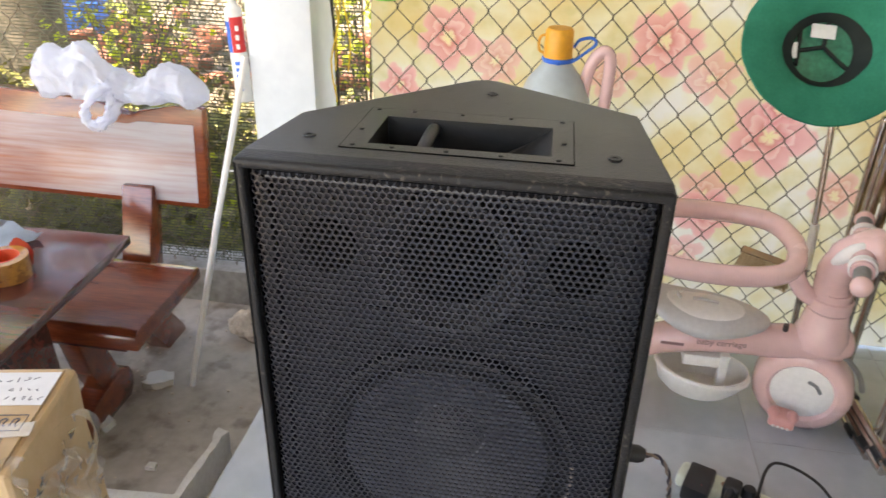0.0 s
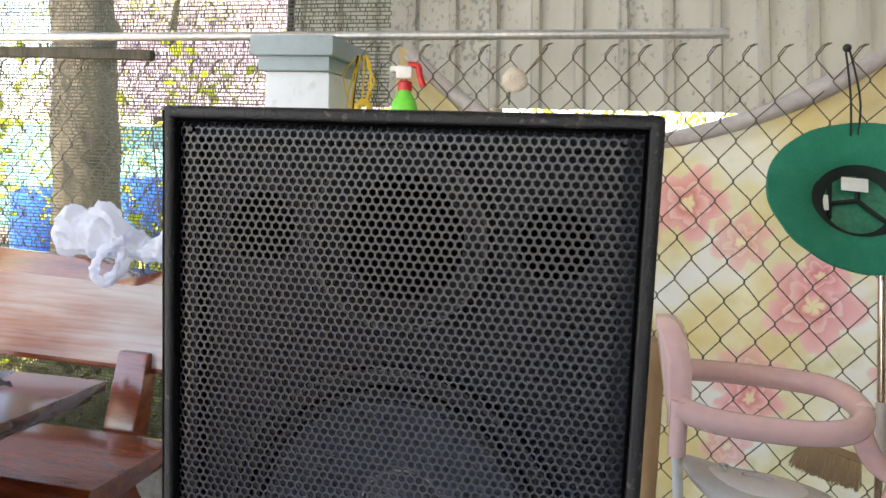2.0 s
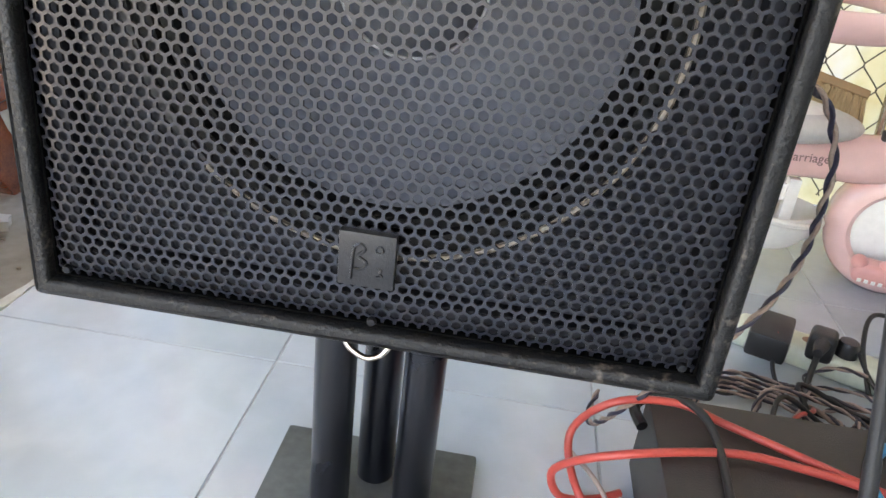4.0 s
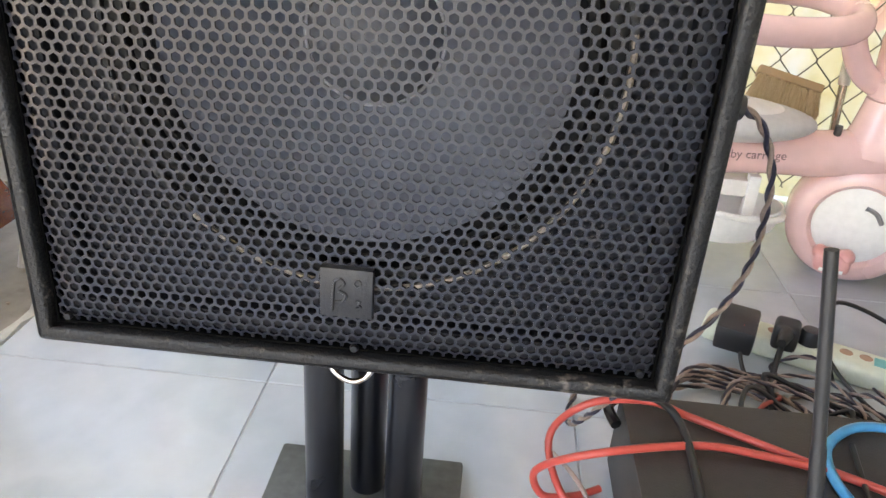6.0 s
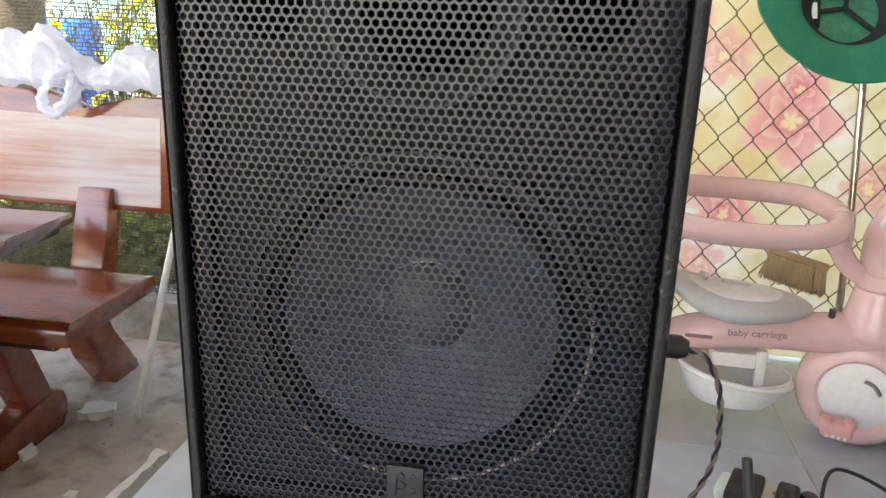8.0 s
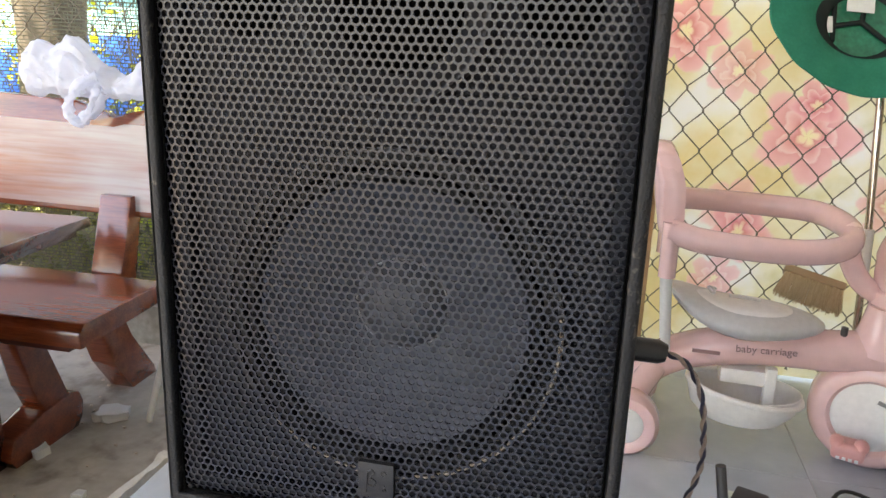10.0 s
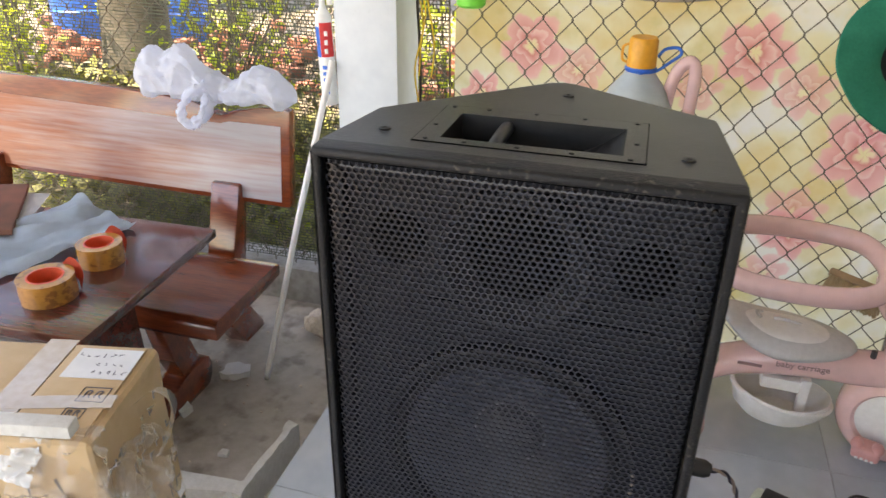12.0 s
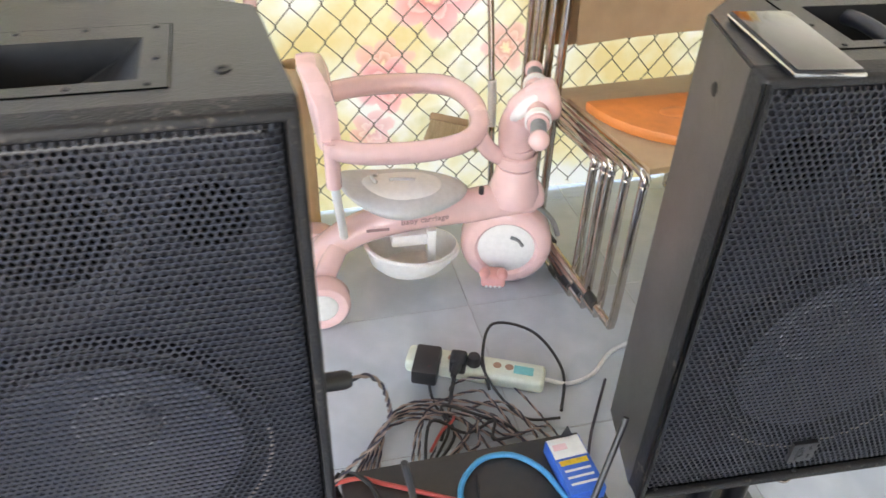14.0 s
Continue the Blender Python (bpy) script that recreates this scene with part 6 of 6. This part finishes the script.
for k in range(90):
    x, y = rng.uniform(-1.3, -0.56), rng.uniform(0.1, 1.25)
    s = rng.uniform(0.002, 0.005)
    add_box(bm, (x, y, GT + s * 0.4), (s * 1.6, s, s), 0, None)
tagged(part("grit", bm, stone_mat), "scattered grit on the concrete", "grit", "", "stuff")

# ---- amplifier, receiver, power strip, cables ----
amp = thing("amplifier", "flat black amplifier on the tiled floor", "amplifier", "", pose(0.46, 0.03, 0))
bm = bmesh.new()
add_box(bm, (0, 0, 0.054), (0.42, 0.41, 0.092), 0.003)
part("case", bm, amp_mat, amp)
for sx in (-0.17, 0.17):
    for sy in (-0.15, 0.15):
        lathepart("foot", [(0, 0), (0.014, 0), (0.016, 0.009), (0, 0.009)], Matrix.Translation((sx, sy, 0)), black_plastic, amp, seg=14)
bm = bmesh.new()
add_tube(bm, smooth_path([(-0.216, 0.17, 0.085), (-0.222, 0.195, 0.088), (-0.21, 0.212, 0.09)], 4), 0.006, 8)
part("corner_clip", bm, dark_screw, amp)
rec = thing("wireless_receiver", "black wireless microphone receiver with two antennas", "receiver", "", pose(0.42, -0.09, 0.1))
boxpart("case", (0, 0, 0.0225), (0.3, 0.16, 0.043), amp_mat, rec, 0.003)
lbl = boxpart("warning_label", (-0.055, 0.062, 0.0447), (0.13, 0.03, 0.0008), label_white, rec, 0, "white warning label")
boxpart("print_bar", (-0.055, 0.066, 0.0454), (0.07, 0.01, 0.0006), ink, lbl)
boxpart("print_bar", (-0.055, 0.054, 0.0454), (0.06, 0.004, 0.0006), ink, lbl)
for sx in (-0.105, -0.008):
    bm = bmesh.new()
    add_prism(bm, [(sx - 0.012, 0.05), (sx + 0.012, 0.05), (sx, 0.072)], 0.0452, 0.0458, "xyz")
    part("print_mark", bm, ink, lbl)
for base, tip in (((-0.06, 0.086, 0.03), (-0.102, 0.12, 0.278)), ((0.14, 0.086, 0.03), (0.225, 0.16, 0.235))):
    a, b = Vector(base), Vector(tip)
    an = tubepart("antenna", [a, a.lerp(b, 0.12), a.lerp(b, 0.14), a.lerp(b, 0.4), a.lerp(b, 0.42), b], [0.0075, 0.0075, 0.0062, 0.0058, 0.005, 0.0048], black_plastic, rec, seg=12)

bx = thing("small_carton", "small blue and white printed carton on the amplifier", "carton", "", pose(0.63, 0.153, 0.1, 0, 0, 3))
boxpart("box", (0, 0, 0.014), (0.062, 0.11, 0.028), carton_blue, bx, 0.0012)
boxpart("white_panel", (0.0, 0.034, 0.0286), (0.058, 0.04, 0.0008), label_white, bx, 0, "white and pink printed end")
boxpart("print_bar", (-0.012, 0.036, 0.0294), (0.024, 0.012, 0.0006), pink, bx)
boxpart("print_bar", (0.0, 0.004, 0.0286), (0.05, 0.01, 0.0008), yellow_strap, bx)
for k in range(3):
    boxpart("print_bar", (0.0, -0.012 - 0.013 * k, 0.0286), (0.046, 0.004, 0.0008), label_white, bx)
bm = bmesh.new()
add_prism(bm, [(-0.012, 0.0), (0.012, 0.0), (0.0, 0.028)], 0.055, 0.056, "xzy")
bmesh.ops.translate(bm, verts=bm.verts, vec=(0.008, 0, 0.028))
part("hang_tab", bm, black_plastic, bx)

ps = thing("power_strip", "cream power strip with black plugs", "power strip", "", pose(0.56, 0.497, 0, 0, 0, -25))
bm = bmesh.new()
add_box(bm, (0, 0, 0.016), (0.29, 0.058, 0.032), 0.013, None, 4)
part("housing", bm, strip_mat, ps)
for k, x in enumerate((-0.05, 0.045, 0.07)):
    lathepart("socket", [(0, 0.0325), (0.008, 0.0325), (0.009, 0.0318)], Matrix.Translation((x, 0.004, 0)), mat("socket brown", (0.4, 0.24, 0.16), 0.6), ps, seg=16)
boxpart("switch_sticker", (0.1, 0.0, 0.0325), (0.04, 0.022, 0.0008), mat("teal sticker", (0.15, 0.5, 0.5), 0.5), ps, 0, "teal and yellow sticker")
ad = thing("power_adapter", "black square power adapter plugged into the strip", "adapter", "", pose(0.468, 0.53, 0.02, 0, 0, -22))
boxpart("body", (0.0, -0.024, 0.018), (0.052, 0.082, 0.036), black_plastic, ad, 0.006)
lathepart("led", [(0, 0.0446), (0.0025, 0.0443), (0.003, 0.0435)], Matrix.Translation((0.008, -0.044, -0.0085)), red_plastic, ad, "red indicator", 10)
pl = thing("mains_plug", "black mains plug in the power strip", "plug", "", pose(0.523, 0.498, 0.022, 0, 0, -22))
bm = bmesh.new()
add_box(bm, (0, 0.0, 0.02), (0.034, 0.038, 0.04), 0.009, None, 3)
add_tube(bm, [(0, -0.012, 0.028), (-0.004, -0.05, 0.03)], [0.011, 0.006], 12)
part("body", bm, black_plastic, pl)
p2 = thing("mains_plug", "small round black plug in the power strip", "plug", "", pose(0.556, 0.497, 0.024, 0, 0, -25))
lathepart("body", [(0, 0.03), (0.012, 0.029), (0.015, 0.022), (0.015, 0.0), (0, 0)], Matrix(), black_plastic, p2, seg=20)


def cable(pts, r, material, label, n=7, seg=7):
    return tagged(tubepart("cable", smooth_path(pts, n), r, material, seg=seg), label, "cable", "cables on the floor")


def twisted(pts, label, r=0.0024, turns=55.0, mats=None, n=14):
    th = thing("twisted_cable", label, "cable", "cables on the floor", pose(*pts[0]))
    o = Vector(pts[0])
    path = smooth_path(pts, n)
    s = 0.0
    acc = []
    for i, p in enumerate(path):
        if i:
            s += (p - path[i - 1]).length
        acc.append(s)
    for j, mm in enumerate(mats or (cable_dark, cable_tan)):
        q = []
        for i, p in enumerate(path):
            d = (path[min(i + 1, len(path) - 1)] - path[max(i - 1, 0)]).normalized()
            u = d.cross(Vector((0.3, 0.2, 1))).normalized()
            v = d.cross(u)
            a = acc[i] * turns * 2 + j * math.pi
            q.append(p - o + (u * math.cos(a) + v * math.sin(a)) * r * 0.85)
        tubepart("strand", q, r, mm, th, seg=6)
    return th


# plug and lead on the side of the first loudspeaker
cn = thing("speaker_plug", "black round speaker plug in the cabinet's side", "plug", "", pose(0.218, 0.12, 0.447))
tubepart("barrel", [(0.0, 0, 0), (0.042, 0, -0.001), (0.05, 0, -0.002)], [0.0125, 0.0125, 0.009], black_plastic, cn, seg=20)
tubepart("collar", [(-0.003, 0, 0), (0.009, 0, 0)], 0.0145, black_plastic, cn, seg=20)
twisted([(0.268, 0.12, 0.445), (0.288, 0.135, 0.432), (0.303, 0.145, 0.41), (0.313, 0.15, 0.385), (0.32, 0.16, 0.348), (0.326, 0.178, 0.297), (0.32, 0.19, 0.25), (0.303, 0.2, 0.205), (0.272, 0.205, 0.163), (0.232, 0.215, 0.1), (0.212, 0.26, 0.035), (0.21, 0.31, 0.006), (0.225, 0.36, 0.006)], "twisted dark and tan speaker lead hanging from the plug", 0.0021, 75, (lead_dark, lead_tan), n=20)
# tangle on the floor between strip and amplifier
rng = random.Random(21)
for k in range(5):
    r = 0.03 * k
    p = [(0.262 + 0.012 * k, 0.235 + rng.uniform(-0.01, 0.01), 0.006), (0.285 + 0.4 * r, 0.3 + 0.3 * r, 0.008), (0.34 + 0.3 * r, 0.37 + 0.4 * r + rng.uniform(-0.01, 0.01), 0.012 + 0.004 * k), (0.41 + 0.5 * r, 0.4 + 0.3 * r, 0.008), (0.47 + r, 0.36 + rng.uniform(-0.02, 0.02), 0.014), (0.5 + 1.3 * r, 0.29 + rng.uniform(-0.02, 0.02), 0.006)]
    twisted(p, "twisted dark and tan wire looping on the tiles", 0.0022, 60, n=12)
for k in range(8):
    x0, x1 = rng.uniform(0.38, 0.45), rng.uniform(0.56, 0.68)
    yb = rng.uniform(0.27, 0.38)
    p = [(x0, 0.25 + rng.uniform(0, 0.05), 0.006)]
    for q in (0.2, 0.4, 0.6, 0.8):
        p.append((x0 + (x1 - x0) * q + rng.uniform(-0.03, 0.03), yb + rng.uniform(-0.04, 0.05) + 0.05 * math.sin(q * 3.1), 0.006 + rng.uniform(0, 0.035)))
    p.append((x1, 0.26 + rng.uniform(0, 0.08), 0.006))
    if k % 3 == 2:
        cable(p, 0.0032, cable_black, "black cable in the tangle behind the amplifier")
    else:
        twisted(p, "twisted dark and tan wire in the tangle", 0.0019, 70, n=12)
for pts, rr, mt, lab in (
        ([(0.465, 0.5, 0.045), (0.455, 0.46, 0.02), (0.46, 0.42, 0.006), (0.47, 0.36, 0.012), (0.43, 0.3, 0.006)], 0.003, cable_black, "black adapter cable on the tiles"),
        ([(0.515, 0.48, 0.055), (0.495, 0.44, 0.02), (0.48, 0.4, 0.01), (0.45, 0.34, 0.006)], 0.0042, cable_black, "thick black mains cable on the tiles"),
        ([(0.565, 0.5, 0.05), (0.58, 0.44, 0.02), (0.62, 0.36, 0.006), (0.69, 0.34, 0.01)], 0.003, cable_black, "thin black cable behind the amplifier"),
        ([(0.575, 0.44, 0.008), (0.575, 0.5, 0.05), (0.62, 0.575, 0.06), (0.71, 0.56, 0.03), (0.74, 0.46, 0.01), (0.70, 0.36, 0.006)], 0.0033, cable_black, "black cable looping over the power strip"),
        ([(0.69, 0.44, 0.015), (0.74, 0.425, 0.006), (0.80, 0.44, 0.006), (0.88, 0.5, 0.006), (1.02, 0.52, 0.006), (1.15, 0.45, 0.006)], 0.0045, cable_white, "white power cable from the strip"),
        ([(0.42, 0.3, 0.03), (0.45, 0.34, 0.03), (0.48, 0.37, 0.02), (0.49, 0.4, 0.006)], 0.003, cable_red, "short red wire in the tangle"),
        ([(0.6, 0.0, 0.106), (0.5, 0.1, 0.106), (0.412, 0.148, 0.106), (0.319, 0.196, 0.106), (0.274, 0.215, 0.108), (0.213, 0.21, 0.1), (0.18, 0.215, 0.05), (0.195, 0.17, 0.012), (0.235, 0.13, 0.006), (0.238, 0.05, 0.006)], 0.0042, cable_red, "red cable lying over the amplifier"),
        ([(0.58, 0.02, 0.106), (0.5, 0.1, 0.106), (0.439, 0.133, 0.106), (0.37, 0.15, 0.106), (0.31, 0.152, 0.107), (0.212, 0.135, 0.098), (0.165, 0.165, 0.045), (0.175, 0.165, 0.012), (0.21, 0.175, 0.006), (0.238, 0.19, 0.006)], 0.0042, cable_red, "red cable lying over the amplifier"),
        ([(0.47, 0.18, 0.106), (0.455, 0.1, 0.106), (0.44, -0.005, 0.106), (0.42, -0.02, 0.12)], 0.0028, cable_black, "thin black cable on the amplifier"),
        ([(0.255, 0.245, 0.09), (0.279, 0.215, 0.113), (0.3, 0.181, 0.112), (0.303, 0.112, 0.106), (0.29, -0.03, 0.106)], 0.0042, cable_black, "dark cable across the amplifier"),
        ([(0.64, 0.0, 0.106), (0.62, 0.06, 0.106), (0.599, 0.111, 0.107), (0.579, 0.168, 0.107), (0.537, 0.207, 0.107), (0.481, 0.206, 0.107), (0.437, 0.159, 0.107), (0.44, 0.09, 0.106), (0.49, 0.03, 0.106), (0.56, -0.0, 0.106)], 0.0052, cable_blue, "bright blue cable coiled on the amplifier"),
        ([(0.66, 0.2, 0.006), (0.7, 0.23, 0.006), (0.74, 0.3, 0.006), (0.82, 0.42, 0.006)], 0.003, cable_dark, "dark wire running along the tiles"),
        ([(0.19, 0.24, 0.006), (0.21, 0.17, 0.03), (0.24, 0.1, 0.02), (0.3, 0.045, 0.006)], 0.0026, cable_tan, "thin tan wire beside the amplifier")):
    cable(pts, rr, mt, lab)

# phone on the second loudspeaker
ph = thing("phone", "dark glass mobile phone lying on the loudspeaker", "phone", "", pose(0.698, 0.045, 0.887, 0, 0, -8))
boxpart("body", (0, 0, 0.0045), (0.066, 0.147, 0.008), black_plastic, ph, 0.003)
boxpart("screen", (0, 0, 0.009), (0.062, 0.143, 0.0012), glass_black, ph, 0.0004, "glossy screen")
tubepart("rim", [(-0.032, -0.073, 0.0045), (0.032, -0.073, 0.0045), (0.032, 0.073, 0.0045), (-0.032, 0.073, 0.0045)], 0.0022, chrome, ph, closed=True)

# carton behind the trike, cardboard roll
bristle_mat = mat("straw bristles", (0.66, 0.52, 0.33), 0.7, scale=60, second=(0.48, 0.35, 0.2), stretch=(3, 1, 0.3))
brush = thing("brush", "worn straw hand brush wedged behind the fence wires", "brush", "", pose(0.655, 1.085, 0.262, -38, 12, -12))
boxpart("brush_block", (0, 0, 0.012), (0.128, 0.026, 0.018), tan_board, brush, 0.004, "flat wooden block")
rng = random.Random(8)
bm = bmesh.new()
for k in range(280):
    x, y = rng.uniform(-0.06, 0.06), rng.uniform(-0.009, 0.009)
    tip = (x * 1.14 + rng.uniform(-0.004, 0.004), y * 1.5 + rng.uniform(-0.003, 0.003), -0.05 + rng.uniform(-0.006, 0.006))
    add_tube(bm, [(x, y, 0.004), tip], [0.0022, 0.0014], 4)
part("bristles", bm, bristle_mat, brush, "worn straw bristles")
bm = bmesh.new()
add_lathe(bm, [(0.026, 0), (0.03, 0), (0.03, 0.5), (0.026, 0.5), (0.026, 0)], Matrix(), 28)
rl = tagged(part("cardboard_tube", bm, carton), "brown cardboard tube standing by the fence", "tube")
rl.matrix_world = pose(0.27, 0.98, 0)

# ---- garden beyond the net ----
def trunk_tree(m, h, r):
    t = thing("tree", "garden tree with a grey bark trunk and leaves", "tree", "garden trees", m)
    bm = bmesh.new()
    add_tube(bm, smooth_path([(0, 0, -0.05), (0.02, 0, h * 0.3), (-0.02, 0.02, h * 0.65), (0.03, 0, h)], 6), [r * 1.2 - r * 0.5 * i / 18 for i in range(19)], 16)
    for v in bm.verts:
        v.co += v.normal * 0.0 + Vector((noise.noise(v.co * 6), noise.noise(v.co * 6 + Vector((5, 0, 0))), 0)) * r * 0.18
    for a in (0.3, 2.2, 4.0, 5.3):
        add_tube(bm, smooth_path([(0, 0, h * 0.8), (0.4 * math.cos(a), 0.4 * math.sin(a), h * 0.95), (0.9 * math.cos(a), 0.9 * math.sin(a), h * 1.2)], 4), [r * 0.45] * 3 + [r * 0.3] * 3 + [r * 0.15] * 3, 8)
    part("trunk", bm, trunk_mat, t)
    rng = random.Random(3)
    verts, faces = [], []
    for k in range(2600):
        p = Vector((rng.gauss(0, 0.6), rng.gauss(0, 0.6), h * 1.15 + rng.gauss(0, 0.28)))
        leaf(verts, faces, p, 0.06, rng)
    crown(verts, faces, t)
    return t


def leaf(verts, faces, p, s, rng):
    d = Vector((rng.gauss(0, 1), rng.gauss(0, 1), rng.gauss(0, 0.6))).normalized()
    u = d.orthogonal().normalized() * s * 0.28
    b = len(verts)
    verts.extend([tuple(p), tuple(p + d * s * 0.5 + u), tuple(p + d * s), tuple(p + d * s * 0.5 - u)])
    faces.append((b, b + 1, b + 2, b + 3))


def crown(verts, faces, parent, name="crown"):
    me = bpy.data.meshes.new(name)
    me.from_pydata(verts, [], faces)
    me.materials.append(leaf_mat)
    ob = new(name, me)
    if parent:
        ob.parent = parent
    return ob


def shrub(m, w, h, n, seed, leafsize=0.045):
    t = thing("shrub", "leafy yellow-green garden shrub", "shrub", "garden shrubs", m)
    rng = random.Random(seed)
    bm = bmesh.new()
    verts, faces = [], []
    for k in range(6):
        a = rng.uniform(0, 6.28)
        tip = Vector((math.cos(a) * w * rng.uniform(0.3, 0.9), math.sin(a) * w * 0.5, h * rng.uniform(0.6, 1.0)))
        add_tube(bm, [(0, 0, -0.03), tip * 0.5 + Vector((0, 0, 0.1)), tip], [0.007, 0.005, 0.002], 6)
        for q in range(n // 6):
            leaf(verts, faces, tip * rng.uniform(0.25, 1.05) + Vector((rng.gauss(0, 0.09), rng.gauss(0, 0.09), rng.gauss(0, 0.09))), leafsize, rng)
    part("stem", bm, trunk_mat, t)
    crown(verts, faces, t, "leaves")
    return t


# Dark tone deepens the shade here; yellow tone stands for sunlit leaf spots.
weed_mat = mat("shaded weeds", (0.06, 0.08, 0.02), 0.6, scale=9, second=(0.3, 0.29, 0.07))
rng = random.Random(77)
wv, wf = [], []
for k in range(9000):
    y = 1.45 + 1.5 * rng.random() ** 1.3
    p = Vector((rng.uniform(-4.2, -0.3), y, 0))
    tall = 0.16 + 0.22 * max(0.0, 0.4 + noise.noise((p.x * 1.7, y * 1.7, 3)))
    p.z = GROUND + tall * rng.random()
    leaf(wv, wf, p, rng.uniform(0.04, 0.09), rng)
me = bpy.data.meshes.new("weeds")
me.from_pydata(wv, [], wf)
me.materials.append(weed_mat)
tagged(new("weeds", me), "low shaded weeds growing behind the shade net", "weeds", "", "stuff")
trunk_tree(pose(-2.72, 2.95, GROUND), 3.6, 0.17)
for x, y, w, h, n, sd in ((-1.75, 2.2, 0.4, 0.8, 420, 1), (-3.6, 2.7, 0.5, 1.0, 500, 2), (-1.25, 3.0, 0.45, 1.3, 500, 3), (-0.75, 2.5, 0.3, 1.5, 420, 4), (-4.6, 3.6, 0.7, 1.5, 600, 5), (-2.0, 4.4, 0.7, 1.6, 700, 6), (-0.4, 3.6, 0.5, 1.3, 500, 7), (0.5, 3.4, 0.6, 1.5, 600, 8), (-3.0, 5.2, 0.9, 2.0, 700, 9), (-2.3, 1.9, 0.3, 0.25, 200, 10), (-1.3, 1.75, 0.3, 0.22, 200, 11), (-3.1, 1.9, 0.3, 0.3, 220, 12), (0.1, 2.7, 0.45, 1.7, 1200, 13), (0.75, 2.9, 0.5, 1.8, 1200, 14), (1.4, 3.0, 0.5, 1.8, 1000, 15), (-1.6, 3.6, 0.6, 1.9, 900, 16), (-3.4, 3.9, 0.6, 1.7, 800, 17)):
    shrub(pose(x, y, GROUND), w, h, n, sd)
for x, y, w, h, n, sd in ((-1.95, 2.6, 0.25, 1.75, 120, 21), (-3.25, 2.6, 0.35, 1.6, 300, 23), (-3.9, 3.2, 0.4, 1.3, 300, 24)):
    shrub(pose(x, y, GROUND), w, h, n, sd, 0.085)
for x, y, h in ((-3.55, 4.62, 0.88), (-4.5, 4.62, 0.76)):
    b = thing("barrel", "blue plastic barrel in the garden", "barrel", "garden barrels", pose(x, y, GROUND))
    lathepart("body", [(0, 0), (0.2, 0.0), (0.22, 0.05), (0.235, h * 0.5), (0.22, h - 0.05), (0.2, h), (0, h)], Matrix(), blue_plastic, b, seg=28)
    lathepart("hoop", [(0.228, h * 0.3), (0.24, h * 0.32), (0.228, h * 0.34)], Matrix(), blue_plastic, b, seg=28)
rng = random.Random(31)
wallb = thing("rubble_heap", "heap of red bricks and broken boards in the garden", "rubble", "", pose(-3.0, 4.1, GROUND))
bmb = bmesh.new()
add_box(bmb, (0, 0, 0.03), (0.2, 0.095, 0.06), 0.004)
first = part("brick", bmb, brick_red, wallb)
for k in range(110):
    o = new("brick", first.data)
    o.parent = wallb
    o.matrix_local = pose(rng.uniform(-2.0, 1.8), rng.uniform(-0.5, 1.0), rng.choice((0, 0.06, 0.12)) * rng.random(), rng.uniform(-8, 8), rng.uniform(-8, 8), rng.uniform(0, 180))
tarp = sheet("tarpaulin", 3.8, 1.3, 0.12, 5, lilac, pose(-3.8, 6.3, 1.85, 70, 0, 4), "faded lilac tarpaulin stretched in the garden", "tarpaulin")
board = tagged(boxpart("board", (0, 0, 0.55), (3.6, 0.03, 1.1), teal_mat, None, 0.004), "faded teal board leaning in the garden", "board")
board.matrix_world = pose(-5.3, 6.0, GROUND + 0.25, -6, 0, 4)
plank = tagged(boxpart("branch", (0, 0, 0), (1.1, 0.03, 0.03), trunk_mat, None, 0.008), "weathered wooden pole tied along the fence", "pole")
plank.matrix_world = pose(-1.69, 1.30, 1.138, 0, 1, 0)
for x, y in ((-4.6, 6.5), (-1.2, 7.0), (1.8, 6.2), (-7.5, 5.5)):
    trunk_tree(pose(x, y, GROUND, 0, 0, x * 60), 2.4, 0.12)

# ---- floor tiles ----
T = 0.385
bmt = bmesh.new()
add_box(bmt, (0, 0, 0), (T - 0.0015, T - 0.0015, 0.008), 0.0012, None, 1)
met = bpy.data.meshes.new("tile")
bmt.to_mesh(met)
bmt.free()
met.materials.append(tile_mat)
for i in range(-1, 7):
    for k in range(-8, 3):
        x0, x1 = -0.165 + i * T, -0.165 + (i + 1) * T
        y0, y1 = 0.322 + k * T, 0.322 + (k + 1) * T
        x0, x1, y1 = max(x0, SLAB_X), min(x1, 1.98), min(y1, 1.2)
        if x1 - x0 < 0.02 or y1 - y0 < 0.02:
            continue
        o = new("tile", met)
        o.parent = slab
        o.matrix_local = Matrix.Translation(((x0 + x1) / 2, (y0 + y1) / 2, -0.0045)) @ Matrix.Diagonal(((x1 - x0) / T, (y1 - y0) / T, 1, 1))
